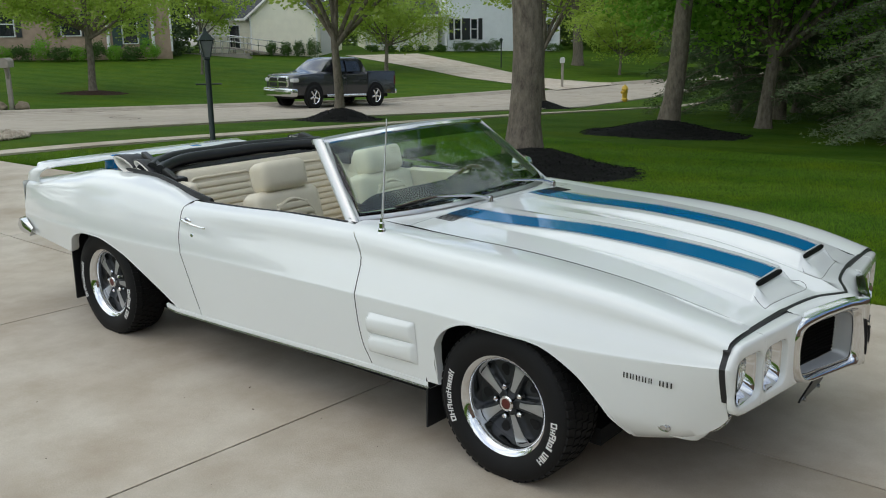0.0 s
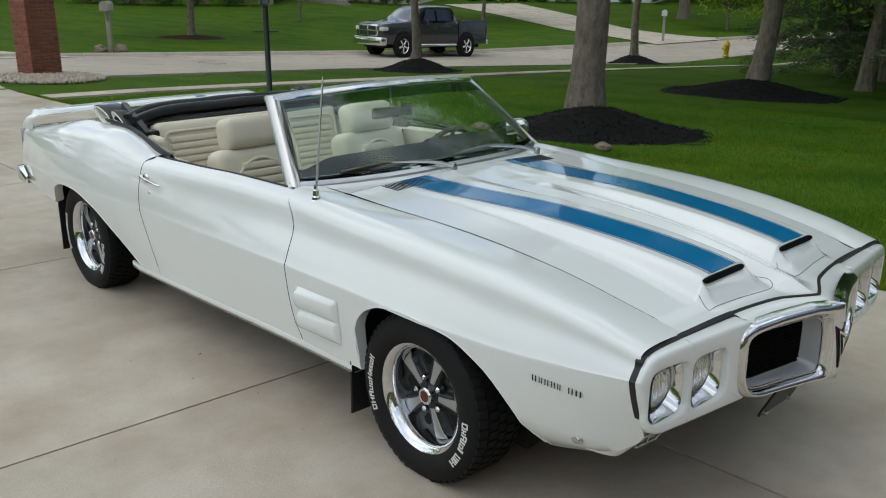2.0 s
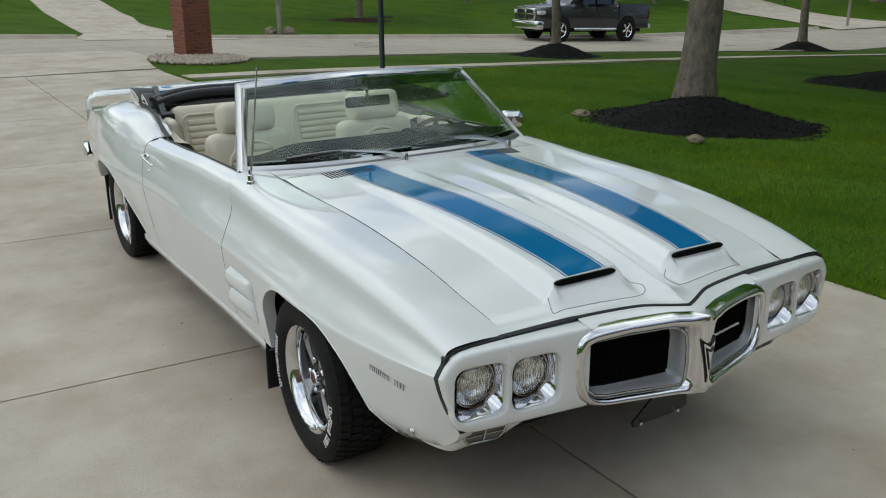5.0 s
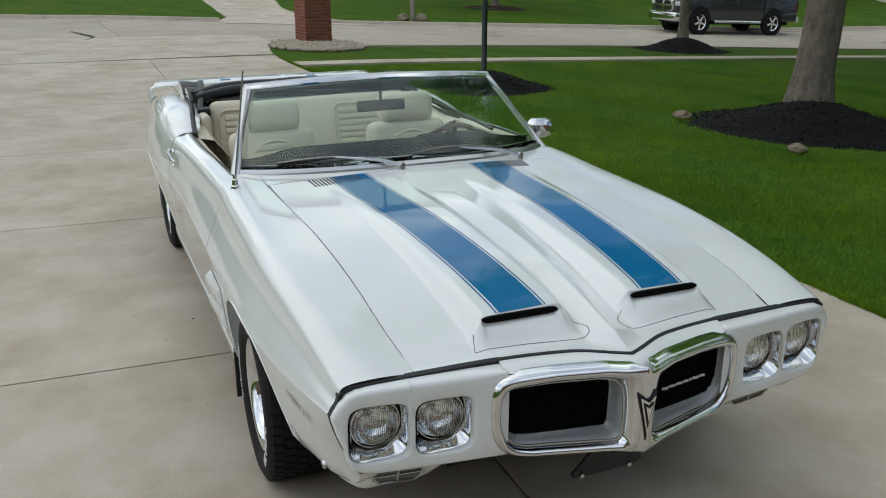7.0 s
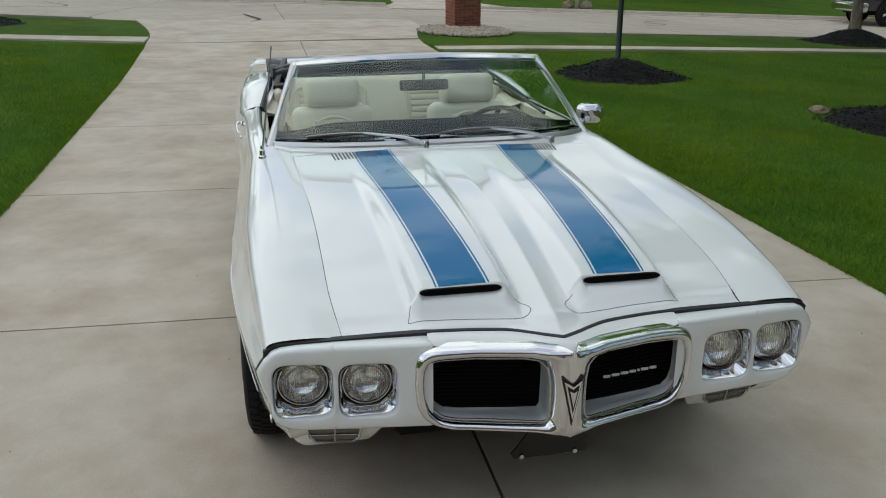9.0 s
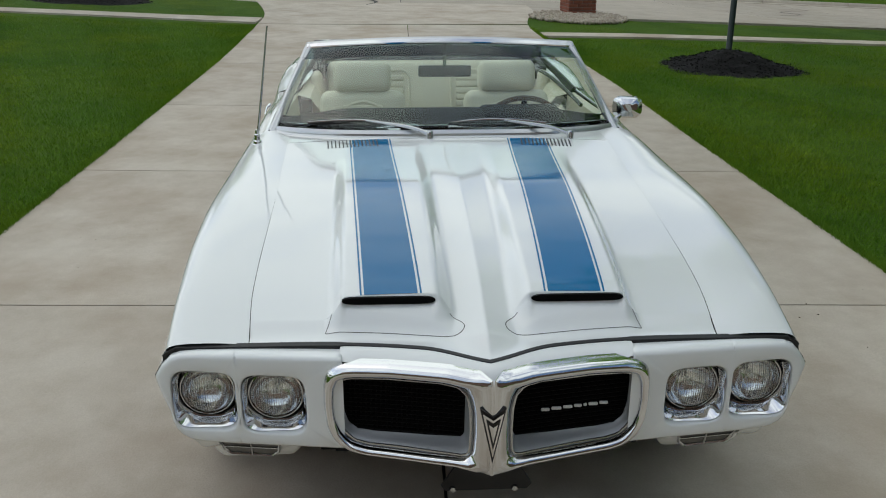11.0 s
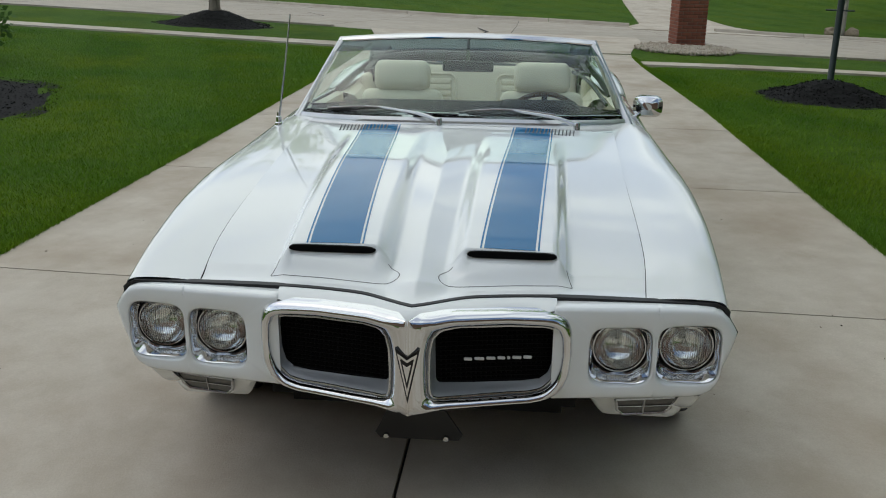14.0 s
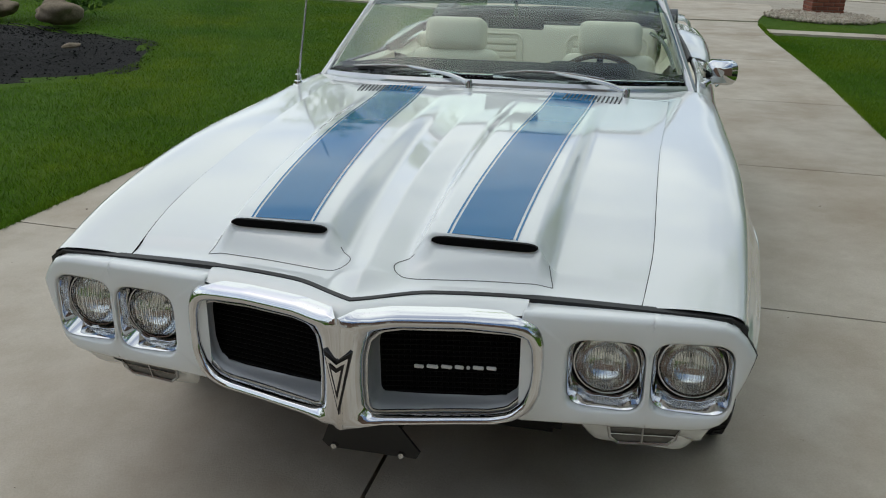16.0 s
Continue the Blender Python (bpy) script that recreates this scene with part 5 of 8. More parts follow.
bs = [[tuple(ws_base(v) + Vector(d)) for d in ((0.022, 0, -0.016), (0.021, 0, -0.007), (0.009, 0, 0.006), (-0.004, 0, 0.004))] for v in [-1.03 + 2.06 * k / 40 for k in range(41)]]
part("screen_moulding", rings(bs, True, True, True), M["satin"], screen)
for sgn in (-1, 1):
    P0, P1 = ws_base(sgn), ws_top(sgn)
    pl, pm = [], []
    for k in range(15):
        s = -0.06 + 1.09 * k / 14
        p = P0.lerp(P1, s)
        pl.append([tuple(p + Vector(d)) for d in ((0.006, sgn * 0.000, 0.002), (0.008, sgn * 0.010, 0.004), (0.000, sgn * 0.018, 0.004), (-0.026, sgn * 0.023, 0.002), (-0.052, sgn * 0.018, -0.002), (-0.052, sgn * 0.000, -0.002), (-0.014, sgn * -0.008, -0.002))])
        pm.append([tuple(p + Vector(d)) for d in ((0.012, sgn * -0.016, 0.002), (0.016, sgn * -0.008, 0.006), (0.015, sgn * 0.002, 0.007), (0.006, sgn * 0.000, 0.002))])
    part("screen_pillar", rings(pl, True, True, True), M["satin"], screen, "satin bright windscreen pillar")
    part("screen_moulding", rings(pm, True, True, True), M["satin"], screen)
# mirror behind the screen
mir = new("rear_view_mirror")
mir.parent = car
part("mirror_body", moved(bm_geo(rbox(-0.012, 0.012, -0.125, 0.125, -0.026, 0.026, 0.011, 3)), pose(-1.175, 0.015, 1.072, 0, -8, 0)), M["black"], mir, "black plastic shell")
part("mirror_stem", tube([(-1.18, 0.015, 1.09), (-1.185, 0.015, 1.20)], 0.008, 8), M["steel"], mir)
part("mirror_face", moved(bm_geo(rbox(-0.0150, -0.0125, -0.117, 0.117, -0.020, 0.020, 0.001, 1)), pose(-1.175, 0.015, 1.072, 0, -8, 0)), M["mirrorglass"], mir)
# wipers
for piv, mid, tip, far in (((-0.655, -0.079, 0.896), (-0.765, -0.348, 0.932), (-0.806, -0.600, 0.920), (-0.742, -0.113, 0.914)), ((-0.675, 0.518, 0.888), (-0.745, 0.245, 0.934), (-0.742, 0.002, 0.926), (-0.775, 0.43, 0.916))):
    wp = new("wiper")
    wp.parent = car
    tagged(wp, "bright wiper arm with a black blade")
    arm = [piv, tuple(Vector(piv).lerp(Vector(mid), 0.35) + Vector((0, 0, 0.012))), mid]
    part("arm", tube([tuple(p) for p in spline(arm, 12)], [0.0105 - 0.0005 * k for k in range(12)], 8), M["steel"], wp, "satin wiper arm")
    part("pivot", moved(lathe([(0, 0.016), (0.011, 0.014), (0.014, 0.006), (0.014, -0.02)], 20), Matrix.Translation(piv) @ Matrix.Rotation(radians(90), 4, "X")), M["steel"], wp)
    d = (Vector(far) - Vector(tip))
    part("blade_bridge", tube([tuple(Vector(tip).lerp(Vector(far), s) + Vector((0.006, 0, 0.016 * math.sin(math.pi * s)))) for s in [k / 12 for k in range(13)]], 0.0045, 6), M["steel"], wp)
    part("blade", tube([tuple(Vector(tip).lerp(Vector(far), s) + Vector((0.002, 0, -0.002))) for s in (0, 0.5, 1)], 0.008, 6), M["black"], wp, "black rubber blade")
# aerial
an = new("aerial")
an.parent = car
part("mast", tube([(-0.700, -0.803, 0.88), (-0.708, -0.772, 1.08), (-0.716, -0.736, 1.326)], [0.0052, 0.0044, 0.0032], 8), M["steel"], an, "thin bright mast")
part("aerial_base", moved(lathe([(0.0, 0.066), (0.007, 0.066), (0.008, 0.050), (0.012, 0.046), (0.013, 0.024), (0.017, 0.020), (0.018, 0.010), (0.025, 0.004), (0.026, -0.006)], 20), pose(-0.700, -0.804, 0.846) @ Matrix.Rotation(radians(90), 4, "X")), M["chrome"], an, "chrome base")
# outside mirror on the driver's side
om = new("door_mirror")
om.parent = car
tagged(om, "chrome door mirror")
shell = [[], [], [], []]
for y, z in rloop(-0.062, 0.062, -0.045, 0.045, 0.034, 8):
    shell[0].append((0.055, y * 0.35, z * 0.35))
    shell[1].append((0.040, y * 0.75, z * 0.8))
    shell[2].append((0.0, y, z))
    shell[3].append((-0.006, y * 0.97, z * 0.97))
T = pose(-1.125, 0.885, 0.912, 0, -6, -12) @ Matrix.Scale(1.12, 4)
part("mirror_shell", moved(rings(shell, True, True, False), T), M["chrome"], om)
part("mirror_face", moved(([(-0.004, y * 0.96, z * 0.96) for y, z in rloop(-0.062, 0.062, -0.045, 0.045, 0.034, 8)], [tuple(range(32))]), T), M["mirrorglass"], om)
part("mirror_stalk", tube([(-1.06, 0.815, 0.862), (-1.08, 0.83, 0.872), (-1.105, 0.865, 0.895)], [0.016, 0.010, 0.010], 10), M["chrome"], om)

# dash, steering wheel
ds = [[(x + (0.12 if x < -1.0 else -0.19 if x > -0.9 else -0.03) * smooth01((abs(y) - 0.40) / 0.32), y, z - 0.012 * smooth01((abs(y) - 0.45) / 0.25)) for x, z in ((-0.80, 0.892), (-0.95, 0.918), (-1.08, 0.924), (-1.12, 0.90), (-1.08, 0.80), (-1.04, 0.68), (-0.80, 0.66))] for y in [-0.72 + 1.44 * k / 20 for k in range(21)]]
part("dashboard", rings(ds, True, True, True), M["dash"], car, "black padded dashboard")
part("instrument_hood", bm_geo(rbox(-1.14, -0.90, 0.17, 0.55, 0.80, 0.930, 0.03, 3)), M["dash"], car)
swh = new("steering_wheel")
swh.parent = car
T = pose(-1.215, 0.390, 0.800, 0, -58, 0)
part("wheel_rim", moved(tube([(0.185 * math.cos(a), 0.185 * math.sin(a), 0) for a in [2 * math.pi * k / 48 for k in range(49)]], 0.0125, 10, False), T), M["wood"], swh, "dark wood-look rim")
part("wheel_hub", moved(bm_geo(rbox(-0.05, 0.05, -0.06, 0.06, -0.03, 0.015, 0.015, 2)), T), M["black"], swh)
for a in (90, 210, 330):
    part("wheel_spoke", moved(moved(bm_geo(rbox(0.03, 0.18, -0.014, 0.014, -0.006, 0.004, 0.003, 1)), pose(0, 0, 0, 0, 0, a - 90)), T), M["steel"], swh)
part("steering_column", moved(tube([(0, 0, -0.02), (0, 0, -0.3)], 0.028, 12), T), M["black"], car)

# ---- seats ----
def cushion(x0, x1, y0, y1, z0, z1, r=0.05):
    return bm_geo(rbox(x0, x1, y0, y1, z0, z1, r, 4))


for name_y in (-0.398, 0.398):
    seat = new("front_seat")
    seat.parent = car
    tagged(seat, "cream vinyl bucket seat with a separate headrest")
    lean = pose(-1.72, name_y, 0.50, 0, -14, 0)
    part("backrest", moved(cushion(-0.10, 0.06, -0.235, 0.235, -0.02, 0.385, 0.055), lean), M["cream"], seat, "pleated cream backrest")
    # pleated inset: an arched frame with ribs
    arch = [(0.066, -0.15 + 0.30 * k / 24, 0.19 + 0.13 * math.sin(math.pi * k / 24) ** 0.5) for k in range(25)]
    part("piping", moved(tube(arch, 0.009, 8), lean), M["cream"], seat)
    for q in range(5):
        z = 0.10 + 0.042 * q
        hw = 0.135 if z < 0.25 else 0.11
        part("pleat", moved(cushion(0.052, 0.074, -hw, hw, z, z + 0.038, 0.012), lean), M["cream"], seat)
    part("headrest", moved(cushion(-0.075, 0.075, -0.158, 0.158, 0.376, 0.538, 0.045), lean), M["cream"], seat, "cream padded headrest")
    part("headrest_post", moved(tube([(0, 0, 0.36), (0, 0, 0.42)], 0.012, 8), lean), M["chrome"], seat)
    part("seat_cushion", cushion(-1.68, -1.16, name_y - 0.25, name_y + 0.25, 0.34, 0.50, 0.06), M["cream"], seat)
    part("seat_base", box(-1.65, -1.2, name_y - 0.2, name_y + 0.2, 0.255, 0.36), M["dark"], seat)
rear = new("rear_seat")
rear.parent = car
tagged(rear, "cream vinyl rear bench with ribbed panels")
lean = pose(-2.32, 0, 0.46, 0, -16, 0)
part("bench_back", moved(cushion(-0.10, 0.05, -0.64, 0.64, 0.0, 0.50, 0.05), lean), M["cream"], rear)
for c in (-0.36, 0.36):
    for q in range(9):
        z = 0.07 + 0.038 * q
        part("pleat", moved(cushion(0.040, 0.062, c - 0.20, c + 0.20, z, z + 0.034, 0.011), lean), M["cream"], rear)
    lp = [(0.055, y, z) for y, z in rloop(c - 0.23, c + 0.23, 0.045, 0.435, 0.05, 8)]
    part("piping", moved(tube(lp + lp[:1], 0.008, 8, False), lean), M["cream"], rear)
part("bench_cushion", cushion(-2.30, -1.90, -0.60, 0.60, 0.34, 0.48, 0.05), M["cream"], rear)
part("parcel_shelf", grid(lambda s, v: (-2.44 - 0.12 * s, v * 0.70, 0.945 - 0.02 * s), [0, 0.5, 1], [-1 + k / 4 for k in range(9)]), M["cream"], car)
part("carpet", box(-2.3, -0.72, -0.76, 0.76, 0.255, 0.275), M["dash"], car)
part("console", bm_geo(rbox(-1.75, -0.85, -0.10, 0.10, 0.27, 0.46, 0.03, 2)), M["dash"], car)

# ---- folded top ----
top = new("folded_top")
top.parent = car
tagged(top, "folded black convertible top with pale lining")
for i, (x, z, r, yy) in enumerate(((-2.60, 0.975, 0.034, 0.70), (-2.68, 0.982, 0.038, 0.70), (-2.545, 0.915, 0.03, 0.68), (-2.76, 0.962, 0.036, 0.72))):
    pts, rad = [], []
    for k in range(31):
        v = -1 + 2 * k / 30
        pts.append((x - 0.05 * (1 - v * v) + 0.10 * abs(v) ** 5, yy * v, z + 0.002 * math.sin(9 * v + i) - 0.02 * abs(v) ** 4))
        rad.append(r * (1 + 0.03 * math.sin(17 * v + 2 * i)) * (1 - 0.25 * abs(v) ** 6))
    part("cloth_fold", tube(pts, rad, 12), M["topcloth"], top, "rolled black top cloth")
part("top_well", grid(lambda s, v: (-2.46 - 0.42 * s, v * 0.75, 0.90 + 0.02 * math.sin(6 * s) - 0.05 * abs(v) ** 4), [k / 8 for k in range(9)], [-1 + k / 10 for k in range(21)]), M["topcloth"], top)
for sgn in (-1, 1):
    # the cloth doubled back at each end, with its pale lining showing inside
    for x, z, rx, rz, tilt, y1 in ((-2.79, 0.962, 0.105, 0.040, -16, 0.755), (-2.63, 0.948, 0.090, 0.030, -24, 0.735)):
        for name, shrink, material, text in (("cloth_end", 0.0, M["topcloth"], "doubled black top cloth"), ("lining_curl", 0.008, M["toplining"], "curled pale lining edge")):
            L = []
            for k in range(7):
                q = k / 6
                ring = []
                for n_ in range(29):
                    a = radians(28 + 304 * n_ / 28)
                    wob = 1 + 0.06 * math.sin(3 * a + 5 * q)
                    px, pz = (rx - shrink) * math.cos(a) * wob, (rz - shrink) * math.sin(a) * wob
                    ct, st_ = math.cos(radians(tilt)), math.sin(radians(tilt))
                    ring.append((x + px * ct - pz * st_ + 0.02 * q, sgn * (y1 - 0.13 * q - (0.0 if shrink else 0.004)), z + px * st_ + pz * ct))
                L.append(ring)
            ob = part(name, rings(L, closed=False), material, top, text)
            md = ob.modifiers.new("thick", "SOLIDIFY")
            md.thickness, md.offset = 0.006, 0
    part("hinge_link", moved(bm_geo(rbox(-0.23, 0.23, -0.018, 0.018, -0.02, 0.02, 0.007, 2)), pose(-2.545, sgn * 0.665, 0.955, 0, 14, sgn * 10)), M["black"], top, "black folding bow")
    part("hinge_link", moved(bm_geo(rbox(-0.20, 0.20, -0.012, 0.012, -0.03, 0.02, 0.007, 2)), pose(-2.50, sgn * 0.700, 0.905, 0, 18, sgn * 6)), M["black"], top)
    part("hinge_pivot", moved(bm_geo(rbox(-0.05, 0.05, -0.03, 0.03, -0.05, 0.03, 0.012, 2)), pose(-2.36, sgn * 0.675, 0.895)), M["black"], top)
    # beltline rubber along the opening
    P = [(-1.90, 0.805, 0.866), (-2.02, 0.795, 0.880), (-2.2, 0.775, 0.905), (-2.45, 0.745, 0.935), (-2.75, 0.735, 0.94), (-2.95, 0.69, 0.925)]
    L = []
    for p in spline(P, 24):
        x, y, z = p
        L.append([(x, sgn * (y + 0.006), z - 0.004), (x, sgn * (y + 0.003), z + 0.003), (x, sgn * (y - 0.009), z + 0.003), (x, sgn * (y - 0.022), z - 0.02), (x, sgn * (y - 0.03), z - 0.08), (x, sgn * (y + 0.0), z - 0.06)])
    part("belt_rubber", rings(L, True, True, True), M["trim"], car)
    # quarter window top glimpsed at the opening
    part("quarter_pad", bm_geo(rbox(-2.36, -2.18, sgn * 0.69 - 0.03, sgn * 0.69 + 0.03, 0.62, 0.905, 0.03, 3)), M["cream"], car, "cream buttoned side pad")
    lt = [(-2.24, sgn * 0.60, 0.935), (-1.95, sgn * 0.655, 0.93), (-1.62, sgn * 0.69, 0.905), (-1.33, sgn * 0.71, 0.88)]
    if sgn > 0:
        part("seat_belt", tube([tuple(p) for p in spline(lt, 14)], 0.010, 6), M["black"], car, "black belt strap along the opening")

# ---- boot lid, spoiler, tail ----
def deck_z(x, v):
    return curve(x, (-3.84, -3.3, -2.9, -2.7), (0.785, 0.858, 0.900, 0.915)) + 0.014 * (1 - v * v)


part("boot_lid", grid(lambda s, v: (lambda x: (x, v * (curve(x, (-3.84, -3.3, -2.75), (0.60, 0.62, 0.66)) - 0.003), deck_z(x, v)))(-3.86 + 1.0 * s), [k / 16 for k in range(17)], [-1 + k / 16 for k in range(33)]), M["paint"], car, "white boot lid")
tail = [[(-3.84 - 0.03 * math.sin(math.pi * t) - 0.02 * (1 - v * v), v * (0.866 - 0.05 * (1 - t) * t), 0.42 + 0.365 * t) for t in [k / 8 for k in range(9)]] for v in [-1 + k / 16 for k in range(33)]]
part("tail_panel", rings(tail, closed=False), M["paint"], car)
sp_pts = [(-0.880, -3.68, 0.800), (-0.872, -3.665, 0.850), (-0.850, -3.63, 0.880), (-0.79, -3.60, 0.898), (-0.60, -3.58, 0.903), (0.0, -3.57, 0.906), (0.60, -3.58, 0.903), (0.79, -3.60, 0.898), (0.850, -3.63, 0.880), (0.872, -3.665, 0.850), (0.880, -3.68, 0.800)]
L = []
for k, p in enumerate(spline(sp_pts, 90)):
    y, x, z = p
    e = smooth01((abs(y) - 0.80) / 0.07)
    ch = 0.155 - 0.02 * e
    th = 0.020
    if e < 0.5:
        L.append([(x + ch * 0.5, y, z - 0.002), (x + ch * 0.42, y, z + 0.010), (x, y, z + 0.014), (x - ch * 0.4, y, z + 0.022), (x - ch * 0.48, y, z + 0.014), (x - ch * 0.3, y, z - 0.008), (x + ch * 0.4, y, z - 0.010)])
    else:
        yo = math.copysign(1, y)
        L.append([(x + ch * 0.5, y - yo * 0.012, z), (x + ch * 0.42, y, z + 0.002), (x, y + yo * 0.010, z + 0.004), (x - ch * 0.4, y + yo * 0.004, z + 0.004), (x - ch * 0.48, y - yo * 0.006, z), (x - ch * 0.3, y - yo * 0.016, z), (x + ch * 0.4, y - yo * 0.02, z)])
part("rear_spoiler", rings(L, True, True, True), M["paint"], car, "white raised rear spoiler", True, 60)
for y in (-0.33, 0.33):
    part("spoiler_post", bm_geo(rbox(-3.64, -3.52, y - 0.045, y + 0.045, 0.82, 0.92, 0.012, 2)), M["blue"], car, "blue striped spoiler post")
    part("boot_stripe", grid(lambda s, v: (-3.83 + 0.9 * s, y + 0.07 * v, deck_z(-3.83 + 0.9 * s, (y + 0.07 * v) / 0.62) + 0.002), [k / 8 for k in range(9)], [-1, 0, 1]), M["blue"], car)
bp = [[(x, y, z) for x, z in ((-3.86, 0.452), (-3.94, 0.455), (-3.97, 0.495), (-3.94, 0.535), (-3.85, 0.548))] for y in [-0.84 + 1.68 * k / 24 for k in range(25)]]
for sgn in (-1, 1):
    W = [[(-3.70, sgn * 0.912, 0.444 + 0.01), (-3.70, sgn * 0.922, 0.46), (-3.70, sgn * 0.922, 0.475), (-3.70, sgn * 0.914, 0.49), (-3.70, sgn * 0.905, 0.50)], [(-3.80, sgn * 0.905, 0.450), (-3.80, sgn * 0.925, 0.458), (-3.80, sgn * 0.928, 0.495), (-3.80, sgn * 0.92, 0.53), (-3.80, sgn * 0.89, 0.545)], [(-3.85, sgn * 0.87, 0.452), (-3.90, sgn * 0.90, 0.456), (-3.91, sgn * 0.905, 0.495), (-3.90, sgn * 0.895, 0.535), (-3.84, sgn * 0.86, 0.548)]]
    bp = ([W[0], W[1], W[2]] + bp) if sgn < 0 else (bp + [W[2], W[1], W[0]])
part("rear_bumper", rings(bp, closed=False), M["chrome"], car, "chrome rear bumper with wrapped ends")
for sgn in (-1, 1):
    part("rear_marker", bm_geo(rbox(-3.625, -3.545, sgn * 0.897 - 0.012, sgn * 0.897 + 0.012, 0.515, 0.545, 0.010, 2)), M["steel"], car)

# the car stands turned by a hair to its front end, away from the driveway's line
for ob in car.children_recursive:
    if ob.type == "MESH":
        for v in ob.data.vertices:
            v.co.y -= 0.0125 * max(0.0, 0.8 - v.co.x) * (1 + v.co.y / 0.9)

# ---- the place round the car ----
M["bark"] = bark("grey_bark", (0.28, 0.24, 0.19), (0.065, 0.054, 0.043))
M["leaf"] = leafy("spring_leaves", (0.46, 0.58, 0.11), (0.24, 0.36, 0.05), 0.9, 0.5)
M["leafdark"] = leafy("maple_leaves", (0.30, 0.56, 0.07), (0.13, 0.32, 0.035), 0.8)
M["needle"] = mat("spruce_needles", (0.27, 0.34, 0.19), 0.7, 0, 0, 1.2, 18, 0, base2=(0.11, 0.15, 0.08), spec=0.2)
M["needle2"] = mat("dark_needles", (0.11, 0.17, 0.07), 0.7, 0, 0, 1.2, 18, 0, base2=(0.04, 0.07, 0.03), spec=0.2)
M["brick"] = mat("red_brick", (0.27, 0.10, 0.065), 0.85, 0, 0, 9, 80, 0.003, base2=(0.12, 0.045, 0.035), rnd=0.35, spec=0.2)
M["mortar"] = mat("mortar", (0.20, 0.16, 0.135), 0.9, 0, 0.2, 10, 90)
M["pebble"] = mat("pale_pebbles", (0.56, 0.50, 0.41), 0.8, 0, 0, 6, 50, 0, base2=(0.22, 0.17, 0.13), spec=0.2)
M["boulder"] = mat("field_stone", (0.30, 0.24, 0.17), 0.85, 0, 0, 5, 40, 0.01, base2=(0.14, 0.11, 0.08), spec=0.2)
M["iron"] = mat("dark_green_lamp_paint", (0.018, 0.030, 0.028), 0.45, 0.2, 0.2, 12, 120)
M["frost"] = mat("frosted_lamp_panes", (0.55, 0.56, 0.55), 0.3, 0, 0.06, 8, 80)
M["lanternpane"] = mat("smoky_lantern_panes", (0.16, 0.17, 0.18), 0.15, 0, 0.1, 8, 80, coat=0.5)
M["siding"] = mat("cream_siding", (0.86, 0.82, 0.68), 0.7, 0, 0.05, 2, 60)
M["whitesiding"] = mat("white_siding", (0.84, 0.86, 0.88), 0.7, 0, 0.05, 2, 60)
M["tan"] = mat("tan_brickwork", (0.40, 0.29, 0.21), 0.85, 0, 0.2, 3, 60, 0.004)
M["roof"] = mat("grey_shingles", (0.075, 0.078, 0.085), 0.9, 0, 0.25, 3, 40, 0.004)
M["shutter"] = mat("black_shutters", (0.02, 0.022, 0.024), 0.5, 0, 0.2, 10, 80)
M["pane"] = mat("dark_window_pane", (0.02, 0.024, 0.028), 0.06, 0, 0.3, 3, 30, coat=0.6)
M["whitetrim"] = mat("white_trim", (0.78, 0.78, 0.76), 0.5, 0, 0.04, 4, 60)
M["truck"] = mat("charcoal_truck_paint", (0.034, 0.036, 0.042), 0.25, 0.3, 0.08, 3, 200, coat=1.0)
M["hydrant"] = mat("yellow_hydrant_paint", (0.55, 0.36, 0.03), 0.5, 0, 0.12, 14, 90)
M["wooddeck"] = mat("grey_weathered_wood", (0.30, 0.27, 0.23), 0.85, 0, 0.2, 8, 70, 0.003)
M["shrub"] = leafy("box_shrub_leaves", (0.10, 0.19, 0.04), (0.04, 0.09, 0.02), 3.0, 0.3)
M["greenhedge"] = leafy("far_woods", (0.13, 0.20, 0.05), (0.05, 0.09, 0.025), 0.3)


def leaf_mesh(name, centres, spread, per, size, material, rng, flat=0.6, wide=0.55):
    """Many small leaves, four corners each, in clumps about the centres."""
    C = np.repeat(np.array(centres, float), per, axis=0)
    n = len(C)
    P = C + rng.normal(size=(n, 3)) * np.array(spread)
    a = rng.normal(size=(n, 3))
    a[:, 2] *= flat
    a /= np.linalg.norm(a, axis=1)[:, None]
    b = np.cross(a, rng.normal(size=(n, 3)))
    b /= np.linalg.norm(b, axis=1)[:, None]
    s = size * (0.6 + 0.8 * rng.random(n))[:, None]
    V = np.empty((n, 4, 3))
    V[:, 0], V[:, 1], V[:, 2], V[:, 3] = P - a * s, P + b * s * wide + a * s * 0.1, P + a * s, P - b * s * wide + a * s * 0.1
    me = bpy.data.meshes.new(name)
    me.vertices.add(4 * n)
    me.vertices.foreach_set("co", V.ravel())
    me.loops.add(4 * n)
    me.loops.foreach_set("vertex_index", np.arange(4 * n))
    me.polygons.add(n)
    me.polygons.foreach_set("loop_start", np.arange(0, 4 * n, 4))
    me.update(calc_edges=True)
    me.materials.append(material)
    return me


